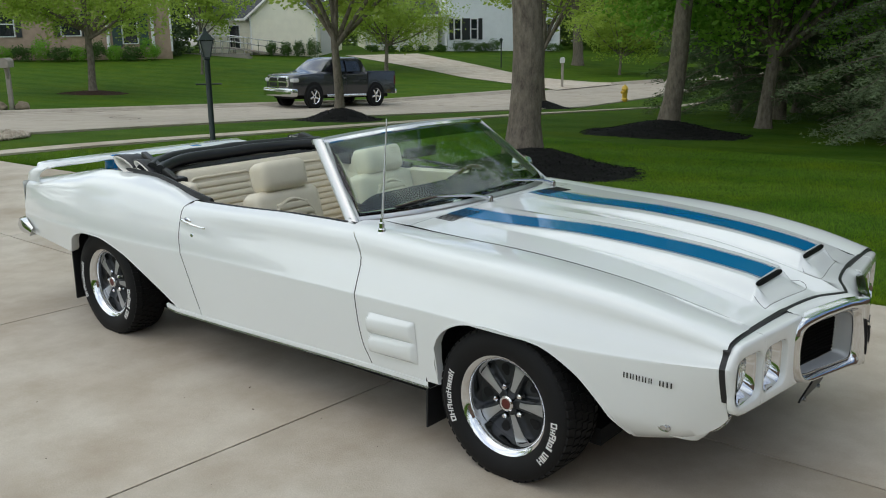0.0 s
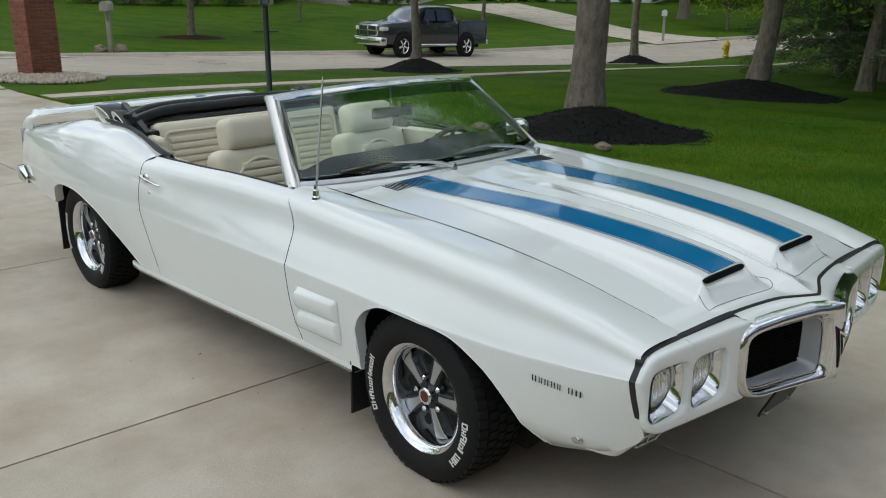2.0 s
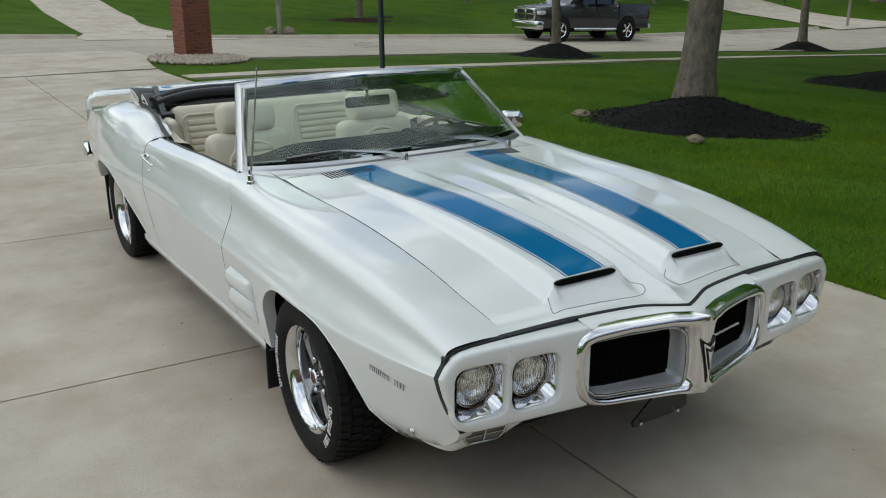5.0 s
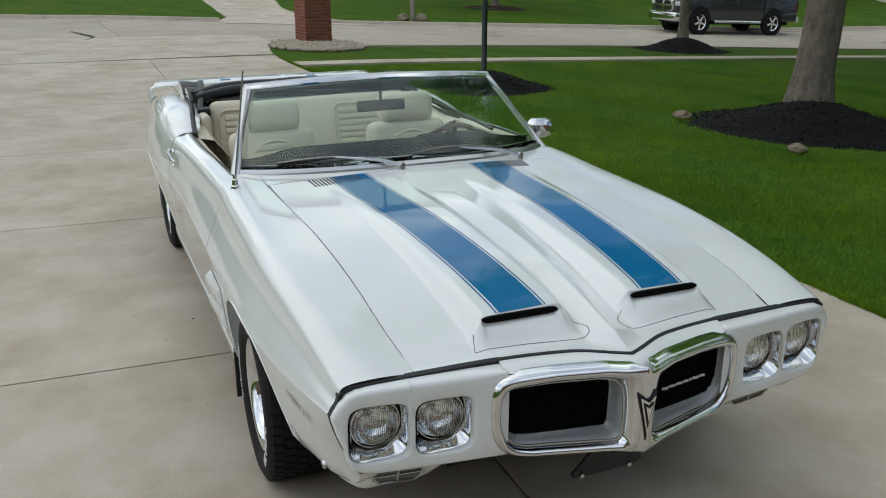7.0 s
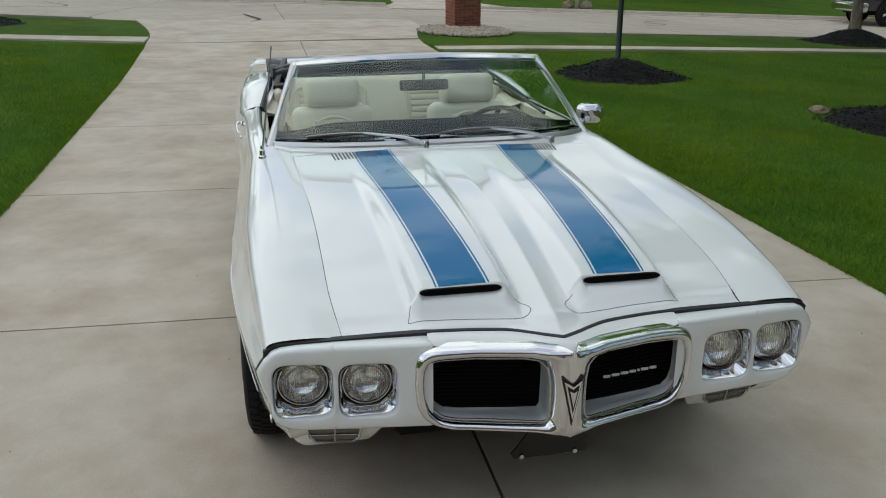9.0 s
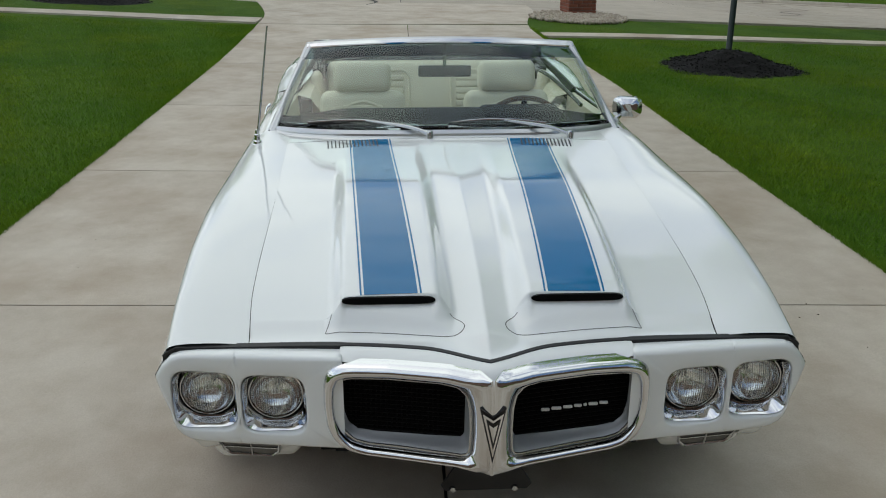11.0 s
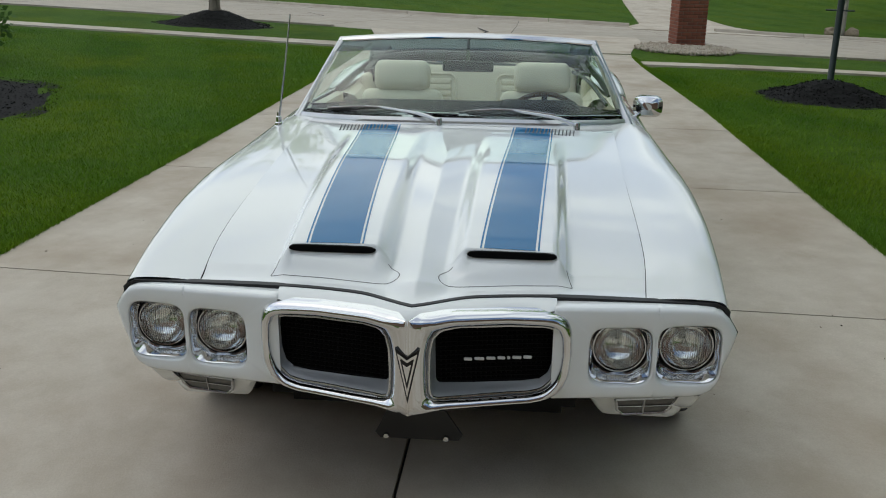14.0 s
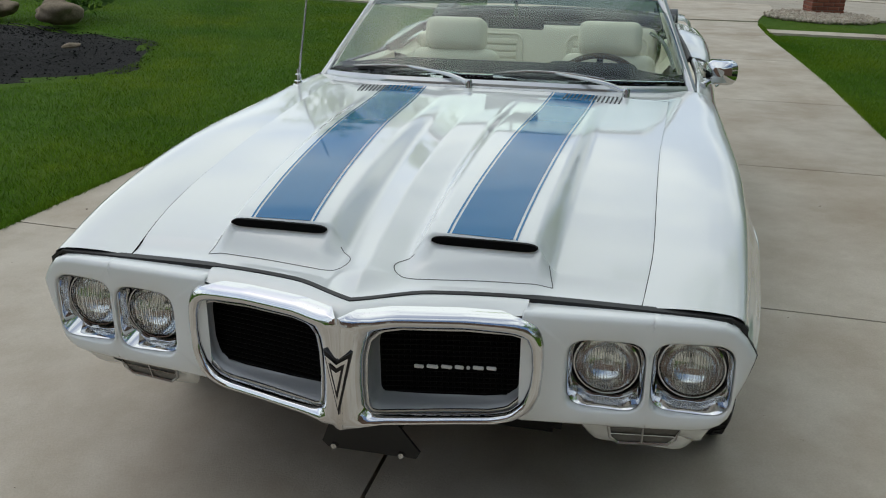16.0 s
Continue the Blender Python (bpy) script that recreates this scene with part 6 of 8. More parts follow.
def tree(name, label, at, h, r, crown_r, crown_z, clumps, per, leaf, material, seed, lean=(0, 0), fork=None, spread=0.42, limbs=9, base=0.0, low=0.55):
    """A broad-leaved tree: tapered trunk with root flare, limbs, and a loose crown."""
    rng = np.random.default_rng(seed)
    x0, y0, z0 = at
    t = new(name)
    t.location = at
    tagged(t, label, "tree")
    top = fork or h * 0.72
    pts, rad = [], []
    for k in range(14):
        s = k / 13
        z = -0.12 + (top + 0.12) * s
        pts.append((lean[0] * z + 0.03 * math.sin(2.1 * z + seed), lean[1] * z + 0.03 * math.cos(1.7 * z + seed), z))
        rad.append(r * (1.0 - 0.35 * s) * (1 + 0.34 * math.exp(-max(0, z + 0.05) / (r * 0.8))))
    V, F = tube(pts, rad, 20)
    V = [Vector(v) + Vector((v[0] - lean[0] * v[2], v[1] - lean[1] * v[2], 0)) * (0.10 * math.sin(5 * math.atan2(v[1], v[0]) + seed) * math.exp(-max(0, v[2]) / 0.35) + 0.03 * math.sin(9 * math.atan2(v[1], v[0]) + 0.6 * v[2])) for v in V]
    trunk = part("trunk", (V, F), M["bark"], t, "rough grey bark")
    tips = []
    tip0 = Vector(pts[-1])
    geos = []
    for i in range(limbs):
        a = 2 * math.pi * (i + rng.random() * 0.7) / limbs
        zs = top * (low + (1 - low) * (i + 0.5) / limbs) if i < limbs - 2 else top
        st = Vector((lean[0] * zs, lean[1] * zs, zs))
        reach = crown_r * (0.65 + 0.4 * rng.random())
        rise = (h - zs) * (0.35 + 0.6 * rng.random()) if i < limbs - 2 else (h - zs)
        if i >= limbs - 2:
            reach *= 0.35
        end = st + Vector((reach * math.cos(a), reach * math.sin(a), rise))
        mid = st.lerp(end, 0.5) + Vector((0, 0, -0.08 * reach))
        P = [tuple(q) for q in spline([tuple(st), tuple(mid), tuple(end)], 9)]
        geos.append(tube(P, [r * 0.42 * (1 - 0.85 * k / 8) + 0.008 for k in range(9)], 8))
        for q in range(3, 9):
            tips.append(P[q])
            b = a + rng.normal() * 1.0
            ln = reach * (0.25 + 0.3 * rng.random())
            e = Vector(P[q]) + Vector((ln * math.cos(b), ln * math.sin(b), ln * (0.1 + 0.5 * rng.random())))
            geos.append(tube([P[q], tuple(Vector(P[q]).lerp(e, 0.5) + Vector((0, 0, -0.03 * ln))), tuple(e)], [r * 0.13, r * 0.09, 0.006], 6))
            tips += [tuple(e), tuple(Vector(P[q]).lerp(e, 0.6))]
    put_mesh("branchwork", raw("branchwork", *join(*geos), M["bark"]), t, "branching grey limbs", kind="stuff")
    C = [tips[i] for i in rng.integers(0, len(tips), clumps)]
    C = [(c[0] + rng.normal() * spread, c[1] + rng.normal() * spread, c[2] + rng.normal() * spread * 0.8) for c in C]
    put_mesh("crown", leaf_mesh("crown", C, (spread * 0.5, spread * 0.5, spread * 0.32), per, leaf, material, rng), t, "loose green foliage")
    return t


def mound(name, label, x, y, r, h, material, seed=0, ry=1.0):
    """A heap of bark mulch with a crumbly surface."""
    def f(s, v):
        a = 2 * math.pi * v
        rr = r * (1 + 0.06 * math.sin(3 * a + seed) + 0.04 * math.sin(7 * a + 2 * seed)) * s
        px, py = x + rr * math.cos(a), y + rr * math.sin(a) * ry
        z = land(px, py) + h * (math.cos(math.pi * min(1, s)) * 0.5 + 0.5) ** 1.1 - 0.015 + 0.02 * (noise.noise((px * 9, py * 9, seed)) if s < 1 else 0) + 0.03 * (1 - s)
        return (px, py, z)
    ns, nv = 26, 64
    V, F = grid(f, [k / ns for k in range(ns + 1)], [k / nv for k in range(nv)])
    n = nv
    F = []
    for i in range(ns):
        for k in range(nv):
            F.append((i * n + k, (i + 1) * n + k, (i + 1) * n + (k + 1) % nv, i * n + (k + 1) % nv))
    ob = put_mesh(name, raw(name, V, F, material, True, 60), None, label, "mulch bed", kind="stuff")
    # loose chips
    rng = np.random.default_rng(seed + 5)
    cs = []
    for _ in range(int(2600 * r)):
        s, v = math.sqrt(rng.random()) * 0.985, rng.random()
        px, py, pz = f(s, v)
        cs.append((px, py, pz + 0.006))
    put_mesh("bark_chips", leaf_mesh("bark_chips", cs, (0.004, 0.004, 0.004), 1, 0.013, material, rng, 0.4), ob, kind="stuff")
    return ob


BLACKM = "heap of black bark mulch"
mound("mulch_mound", BLACKM + " round a large tree", -4.85, 6.55, 1.50, 0.27, M["mulch"], 1)
mound("mulch_mound", BLACKM + " round a leaning tree", -6.35, 13.6, 1.75, 0.24, M["mulch"], 2)
mound("mulch_mound", BLACKM + " round a street tree", -14.0, 11.65, 1.12, 0.27, M["mulch"], 3)
mound("mulch_mound", BLACKM + " round the lamp post", -8.72, 4.15, 0.98, 0.20, M["mulch"], 4)
mound("mulch_mound", BLACKM + " round a young street tree", -17.3, -6.95, 1.35, 0.30, M["mulch"], 5)
mound("mulch_mound", BLACKM + " round a street tree", -16.4, 24.1, 1.2, 0.30, M["mulch"], 6)
mound("mulch_ring", "low ring of brown mulch round a tree", -39.9, 19.5, 1.7, 0.12, M["mulchred"], 7)
mound("mulch_bed", "dark mulch bed with boulders beside the lawn", -5.25, -7.3, 2.6, 0.16, M["mulch"], 8, 1.0)

tree("maple_tree", "large tree with a straight grey trunk in black mulch", (-5.15, 6.73, 0.10), 11, 0.225, 4.4, 6, 620, 60, 0.062, M["leafdark"], 11, (0.0, 0.004), 6.2, 0.5, 10, low=0.62)
tree("leaning_tree", "tall tree with a leaning pale trunk in black mulch", (-6.42, 13.9, -0.17), 12, 0.195, 5.0, 6, 560, 60, 0.062, M["leafdark"], 12, (0.065, 0.10), 6.4, 0.5, 10, low=0.62)
tree("street_tree", "forked street tree with fresh leaves in black mulch", (-14.07, 11.65, -0.10), 6.2, 0.125, 2.7, 3, 420, 26, 0.07, M["leaf"], 13, (0.0, 0.0), 1.75, 0.36, 9, low=0.86)
tree("street_tree", "slim street tree in black mulch beside the road", (-16.4, 24.1, -0.80), 7.5, 0.15, 2.6, 3, 220, 26, 0.085, M["leaf"], 14, (0.02, 0.02), 2.8, 0.4, 9, low=0.62)
tree("street_tree", "young street tree in a black mulch heap", (-17.3, -6.95, 0.46), 6.0, 0.12, 2.4, 3, 160, 24, 0.08, M["leaf"], 15, (0.0, 0.0), 2.8, 0.4, 8, low=0.7)
tree("lawn_tree", "spreading spring tree on the far lawn", (-39.9, 19.5, -0.88), 8.2, 0.20, 4.9, 3, 900, 26, 0.085, M["leaf"], 16, (-0.02, 0.0), 3.3, 0.6, 13, low=0.75)
tree("lawn_tree", "small spring tree before the far houses", (-40.8, 41.7, -0.75), 6.6, 0.15, 3.8, 3, 700, 26, 0.085, M["leaf"], 17, (0, 0), 2.2, 0.55, 12, low=0.7)
tree("lawn_tree", "slender spring tree beside the far pavement", (-28.1, 51.5, land(-28.1, 51.5)), 6.4, 0.10, 2.7, 3, 700, 26, 0.085, M["leaf"], 18, (0, 0), 1.5, 0.5, 13, low=0.7)

# lamp post
lamp_post = thing("lamp_post", "dark green lamp post with a lantern top in mulch", "lamp post", (-8.80, 4.15, 0.10))
part("post", moved(lathe([(0.0, 1.26), (0.036, 1.26), (0.040, 1.20), (0.040, 0.05), (0.052, 0.03), (0.052, -0.15)], 20), Matrix.Rotation(radians(90), 4, "X")), M["iron"], lamp_post, "dark green steel post")
part("ladder_rest", tube([(-0.11, -0.14, 0.925), (0.11, 0.14, 0.925)], 0.011, 8), M["iron"], lamp_post)
lan = part("lantern_base", moved(lathe([(0.0, 0.03), (0.05, 0.03), (0.06, 0.0), (0.03, -0.03)], 4), pose(0, 0, 1.27, 0, 0, 20) @ Matrix.Rotation(radians(90), 4, "X")), M["iron"], lamp_post)
for k in range(4):
    a0, a1 = radians(20 + 90 * k), radians(110 + 90 * k)
    q = [(0.062 * math.cos(a0), 0.062 * math.sin(a0), 1.30), (0.062 * math.cos(a1), 0.062 * math.sin(a1), 1.30), (0.125 * math.cos(a1), 0.125 * math.sin(a1), 1.53), (0.125 * math.cos(a0), 0.125 * math.sin(a0), 1.53)]
    part("lantern_pane", (q, [(0, 1, 2, 3)]), M["lanternpane"], lamp_post, "smoky lantern pane", False)
    part("lantern_rib", tube([q[0], q[3]], 0.009, 6), M["iron"], lamp_post)
    part("lantern_rib", tube([q[3], q[2]], 0.010, 6), M["iron"], lamp_post)
part("lantern_roof", moved(lathe([(0.0, 0.17), (0.02, 0.155), (0.035, 0.11), (0.10, 0.05), (0.155, 0.0), (0.12, -0.005)], 4), pose(0, 0, 1.535, 0, 0, 20) @ Matrix.Rotation(radians(90), 4, "X")), M["iron"], lamp_post, "", False)


def brick_mesh(l, w, h):
    return bm_geo(rbox(-l / 2, l / 2, -w / 2, w / 2, -h / 2, h / 2, 0.006, 1))


# brick pillar with an arched top
pillar = thing("brick_pillar", "red brick mailbox pillar with an arched top beside the driveway", "pillar", (-15.93, 3.50, land(-15.93, 3.5)), 8)
part("mortar_core", box(-0.285, 0.285, -0.285, 0.285, -0.2, 1.44), M["mortar"], pillar, "pale mortar")
bme = raw("brick", *brick_mesh(0.19, 0.09, 0.058), M["brick"])
bsm = raw("brick", *brick_mesh(0.09, 0.09, 0.058), M["brick"])
for row in range(21):
    z = 0.0 + row * 0.069
    for side in range(4):
        T = pose(0, 0, 0, 0, 0, 90 * side)
        run = ((bme, -0.2), (bme, 0.0), (bme, 0.2)) if (row + side) % 2 == 0 else ((bsm, -0.25), (bme, -0.1), (bme, 0.1), (bsm, 0.25))
        for k, (piece, along) in enumerate(run):
            ob = put_mesh("brick", piece, pillar)
            ob.matrix_local = T @ pose(along, 0.252 + 0.002 * ((row * 7 + k * 5 + side) % 3 - 1), z, 0, 0, 0.6 * (((row + 3 * k) % 5) - 2))
for k in range(11):
    a = radians(10 + 16 * k)
    for yy in (-0.2, 0.0, 0.2):
        ob = put_mesh("brick", bme, pillar)
        ob.matrix_local = Matrix.Translation((0.27 * math.cos(a), yy, 1.43 + 0.20 * math.sin(a))) @ pose(0, 0, 0, 0, -math.degrees(a), 0) @ pose(0, 0, 0, 0, 0, 90)
part("arch_core", moved(lathe([(0, 0.28), (0.25, 0.28), (0.25, -0.28), (0, -0.28)], 32), Matrix.Translation((0, 0, 1.42)) @ Matrix.Diagonal((1, 1, 0.75, 1))), M["mortar"], pillar)

# pebbles round the pillar
rng = np.random.default_rng(3)
pv, pf = [], []
bm = bmesh.new()
bmesh.ops.create_icosphere(bm, subdivisions=1, radius=1.0)
ico = bm_geo(bm)
for k in range(2300):
    a, q = rng.random() * 2 * math.pi, math.sqrt(rng.random())
    px, py = -15.15 + 1.30 * q * math.cos(a), 3.35 + 0.98 * q * math.sin(a)
    if py < drive_r(px) + 0.02:
        continue
    s = 0.020 + 0.030 * rng.random() ** 2
    T = pose(px, py, land(px, py) + 0.02 + 0.02 * (1 - q), *(rng.random(3) * 360)) @ Matrix.Diagonal((s * 1.3, s, s * 0.7, 1))
    o = len(pv)
    pv.extend([T @ Vector(v) for v in ico[0]])
    pf.extend([tuple(i + o for i in f) for f in ico[1]])
put_mesh("pebbles", raw("pebbles", pv, pf, M["pebble"], True, 80), None, "pale river pebbles heaped round the pillar", "pebbles", kind="stuff")


def boulder(x, y, s, seed, label):
    bm = bmesh.new()
    bmesh.ops.create_icosphere(bm, subdivisions=4, radius=1.0)
    for v in bm.verts:
        n = noise.noise(v.co * 1.3 + Vector((seed, 0, 0))) * 0.35 + noise.noise(v.co * 4 + Vector((0, seed, 0))) * 0.08
        v.co *= 1 + n
    g = bm_geo(bm)
    ob = put_mesh("boulder", raw("boulder", [(v[0] * s[0], v[1] * s[1], v[2] * s[2]) for v in g[0]], g[1], M["boulder"], True, 70), None, label, "boulder")
    ob.location = (x, y, land(x, y) + s[2] * 0.55 + (0.10 if abs(y + 7) < 3 else 0))


boulder(-7.65, -7.1, (0.25, 0.27, 0.17), 1.0, "brown field boulder in dark mulch")
boulder(-7.85, -8.1, (0.22, 0.22, 0.11), 2.0, "small brown field boulder in dark mulch")
boulder(-5.8, -5.6, (0.10, 0.08, 0.03), 3.0, "flat pale stone in dark mulch")
boulder(-3.72, 5.20, (0.10, 0.07, 0.05), 4.0, "small pale stone at the mulch edge")
boulder(-5.75, 5.35, (0.12, 0.09, 0.05), 5.0, "small pale stone at the mulch edge")
boulder(-32.5, 12.45, (0.26, 0.24, 0.19), 6.0, "tan boulder at the foot of a mailbox")
boulder(-32.75, 11.75, (0.26, 0.24, 0.18), 7.0, "tan boulder at the foot of a mailbox")
# plants of the bed
put_mesh("bed_shrub", leaf_mesh("bed_shrub", [(-8.5 + 0.3 * math.cos(k), -7.5 + 0.35 * math.sin(2.3 * k), 0.35 + 0.05 * (k % 5) + land(-8.5, -7.5)) for k in range(40)], (0.16, 0.16, 0.12), 26, 0.05, M["shrub"], np.random.default_rng(9)), None, "leafy green shrub in the mulch bed", "shrub")


def mailbox(x, y, rz, post, body, label, s=1.0):
    t = thing("mailbox", label, "mailbox", (x, y, land(x, y)), rz)
    part("post", moved(bm_geo(rbox(-0.055, 0.055, -0.055, 0.055, -0.2, 1.05, 0.012, 1)), Matrix.Diagonal((s, s, s, 1))), post, t, "mailbox post")
    pr = [(-0.10, 0.0), (0.10, 0.0), (0.10, 0.14)] + [(0.10 * math.cos(a), 0.14 + 0.10 * math.sin(a)) for a in [math.pi * k / 10 for k in range(1, 10)]] + [(-0.10, 0.14)]
    L = [[(s * q, s * y_, s * (1.05 + z_)) for y_, z_ in pr] for q in (-0.28, 0.26)]
    part("box_body", rings(L, True, True, True), body, t, "rounded mailbox body")
    part("box_door", moved(rings([[(s * q, s * y_ * 1.06, s * (1.045 + z_ * 1.03)) for y_, z_ in pr] for q in (0.26, 0.285)], True, True, True), Matrix.Identity(4)), body, t, "mailbox door")
    part("brace", tube([(s * 0.04, 0, s * 0.78), (s * 0.20, 0, s * 1.04)], s * 0.03, 6), post, t)
    return t


mailbox(-32.72, 12.14, -40, M["wooddeck"], M["wooddeck"], "weathered grey mailbox on a thick post by the kerb", 1.5)
mailbox(-25.6, 40.2, -60, M["wooddeck"], M["frost"], "silver mailbox on a post by the kerb", 1.3)

hyd = thing("fire_hydrant", "yellow fire hydrant on the grass verge", "hydrant", (-17.0, 31.66, land(-17.0, 31.66)))
part("barrel", moved(lathe([(0, 1.02), (0.04, 1.02), (0.06, 0.98), (0.16, 0.90), (0.20, 0.78), (0.22, 0.76), (0.22, 0.72), (0.165, 0.70), (0.15, 0.20), (0.20, 0.16), (0.20, 0.10), (0.16, 0.08), (0.16, -0.1)], 20), Matrix.Rotation(radians(90), 4, "X")), M["hydrant"], hyd, "yellow iron barrel")
for a in (0, 90, 180):
    part("nozzle", moved(lathe([(0, 0.27), (0.05, 0.27), (0.085, 0.25), (0.085, 0.20), (0.06, 0.19), (0.06, 0.1)], 16), pose(0, 0, 0.55, 0, 0, a)), M["hydrant"], hyd)


hyd.scale = (0.72, 0.72, 0.72)


# ---- pickup truck across the road ----
truck = thing("pickup_truck", "charcoal grey crew-cab pickup truck parked by the far kerb", "truck", (0, 0, 0))
TS = 1.10
side_top = [(-2.95, 1.14), (-2.88, 1.24), (-2.0, 1.31), (-1.55, 1.35), (-0.75, 1.82), (-0.45, 1.90), (0.85, 1.92), (1.15, 1.86), (1.35, 1.36)]


def cab_sec(x):
    zt = curve(x, [p[0] for p in side_top], [p[1] for p in side_top])
    w = 0.99 if x > -2.6 else 0.99 - 0.10 * ((-2.6 - x) / 0.35) ** 2
    wt = w - 0.06 if zt < 1.35 else w - 0.06 - 0.22 * smooth01((zt - 1.3) / 0.6)
    zb = min(1.35, zt - 0.03)
    return [(x, -w * 0.97, 0.50), (x, -w, 0.62), (x, -w, 0.95), (x, -w + 0.02, zb - 0.06), (x, -wt - (0.02 if zt > 1.38 else 0), zb + 0.01), (x, -wt + (0.0 if zt > 1.38 else 0.03), zt - 0.03), (x, -wt * 0.9, zt), (x, 0, zt + 0.02)]


xs = [-2.95, -2.9, -2.8, -2.5, -2.1, -1.8, -1.55, -1.35, -1.1, -0.9, -0.75, -0.6, -0.45, 0, 0.4, 0.85, 1.0, 1.15, 1.25, 1.34]
half = [cab_sec(x) for x in xs]
full = [h + [(p[0], -p[1], p[2]) for p in reversed(h[:-1])] for h in half]
part("cab_body", rings(full, False, False, False), M["truck"], truck, "charcoal painted cab and bonnet", True, 40)
part("cab_front", (full[0], [tuple(range(len(full[0])))]), M["truck"], truck)
part("cab_back", (full[-1], [tuple(range(len(full[-1])))]), M["truck"], truck)
bed = [(-1.0, 0.50), (-1.0, 1.34), (-0.97, 1.40), (-0.90, 1.40), (-0.88, 0.72), (0.88, 0.72), (0.90, 1.40), (0.97, 1.40), (1.0, 1.34), (1.0, 0.50)]
part("load_bed", rings([[(x, y, z) for y, z in bed] for x in (1.38, 1.6, 2.9, 3.08)], True, True, True), M["truck"], truck, "charcoal load bed", True, 30)
part("tailgate", bm_geo(rbox(3.04, 3.11, -0.93, 0.93, 0.70, 1.33, 0.02, 2)), M["truck"], truck)
for sgn in (-1, 1):
    part("side_window", ([(-0.70, sgn * 0.945, 1.38), (0.02, sgn * 0.950, 1.38), (0.02, sgn * 0.795, 1.80), (-0.42, sgn * 0.79, 1.80)], [(0, 1, 2, 3)]), M["pane"], truck, "dark side window", False)
    part("side_window", ([(0.12, sgn * 0.950, 1.38), (0.95, sgn * 0.950, 1.38), (0.90, sgn * 0.80, 1.78), (0.12, sgn * 0.795, 1.80)], [(0, 1, 2, 3)]), M["pane"], truck, "dark side window", False)
    part("side_step", tube([(-1.15, sgn * 1.02, 0.46), (1.2, sgn * 1.02, 0.46)], 0.05, 10), M["chrome"], truck, "chrome side step")
    part("headlamp", bm_geo(rbox(-2.97, -2.66, sgn * 0.85 - 0.15, sgn * 0.85 + 0.15, 0.98, 1.13, 0.05, 2)), M["frost"], truck, "large clear headlamp")
    part("tail_lamp", bm_geo(rbox(3.00, 3.12, sgn * 0.93 - 0.08, sgn * 0.93 + 0.08, 0.85, 1.22, 0.02, 2)), M["red"], truck, "red tail lamp")
    part("door_mirror", bm_geo(rbox(-0.72, -0.60, sgn * 1.12 - 0.10, sgn * 1.12 + 0.10, 1.22, 1.40, 0.03, 2)), M["truck"], truck)
    part("door_handle", bm_geo(rbox(-0.12, 0.06, sgn * 1.0 - 0.02, sgn * 1.0 + 0.02, 1.10, 1.14, 0.01, 1)), M["truck"], truck)
    part("door_gap", box(0.055, 0.07, sgn * 0.985 - 0.008, sgn * 0.985 + 0.008, 0.55, 1.28), M["black"], truck)
    part("cab_gap", box(1.345, 1.378, sgn * 0.95 - 0.04, sgn * 0.95 + 0.04, 0.55, 1.30), M["black"], truck)
    for x in (-1.85, 1.85):
        part("wheel_arch", moved(lathe([(0.53, 0.0), (0.53, 0.03), (0.47, 0.04), (0.0, 0.04)], 32), pose(x, sgn * 0.965, 0.47) @ Matrix.Diagonal((1, sgn, 1, 1))), M["dark"], truck, "dark wheel arch")
        wh = part("wheel", moved(lathe([(0.0, 0.02), (0.24, 0.05), (0.26, 0.10), (0.28, 0.12), (0.40, 0.12), (0.435, 0.09), (0.435, -0.13), (0.3, -0.15)], 40), pose(x, sgn * 0.92, 0.435) @ Matrix.Diagonal((1, sgn, 1, 1))), M["tyre"], truck, "black truck tyre")
        for k in range(5):
            part("spoke", moved(bm_geo(rbox(0.03, 0.25, 0.07, 0.105, -0.04, 0.04, 0.012, 1)), pose(x, sgn * 0.92, 0.435) @ Matrix.Diagonal((1, sgn, 1, 1)) @ pose(0, 0, 0, 0, 72 * k + 18, 0)), M["chrome"], wh, "chrome spoke")
        part("rim", moved(lathe([(0.25, 0.10), (0.275, 0.125), (0.285, 0.10)], 40), pose(x, sgn * 0.92, 0.435) @ Matrix.Diagonal((1, sgn, 1, 1))), M["chrome"], wh)
part("windscreen", ([(-1.50, -0.86, 1.325), (-1.50, 0.86, 1.325), (-0.70, 0.72, 1.835), (-0.70, -0.72, 1.835)], [(0, 1, 2, 3)]), M["pane"], truck, "raked dark windscreen", False)
part("rear_window", box(1.30, 1.36, -0.6, 0.6, 1.40, 1.75), M["pane"], truck)
part("front_bumper", bm_geo(rbox(-3.10, -2.72, -0.99, 0.99, 0.44, 0.76, 0.07, 3)), M["chrome"], truck, "chrome front bumper")
part("rear_bumper", bm_geo(rbox(3.05, 3.28, -0.95, 0.95, 0.48, 0.66, 0.04, 2)), M["chrome"], truck, "chrome rear bumper")
part("grille_frame", bm_geo(rbox(-3.04, -2.88, -0.66, 0.66, 0.78, 1.21, 0.05, 2)), M["chrome"], truck, "chrome grille frame")
for sy in (-1, 1):
    for z0, z1 in ((0.815, 0.965), (1.005, 1.155)):
        part("grille_opening", bm_geo(rbox(-3.045, -3.0, min(sy * 0.05, sy * 0.57), max(sy * 0.05, sy * 0.57), z0, z1, 0.01, 1)), M["black"], truck)
part("chassis", box(-2.7, 2.9, -0.7, 0.7, 0.35, 0.6), M["dark"], truck)
heading = math.degrees(math.atan2(25.1 - 21.75, -25.95 + 26.35))
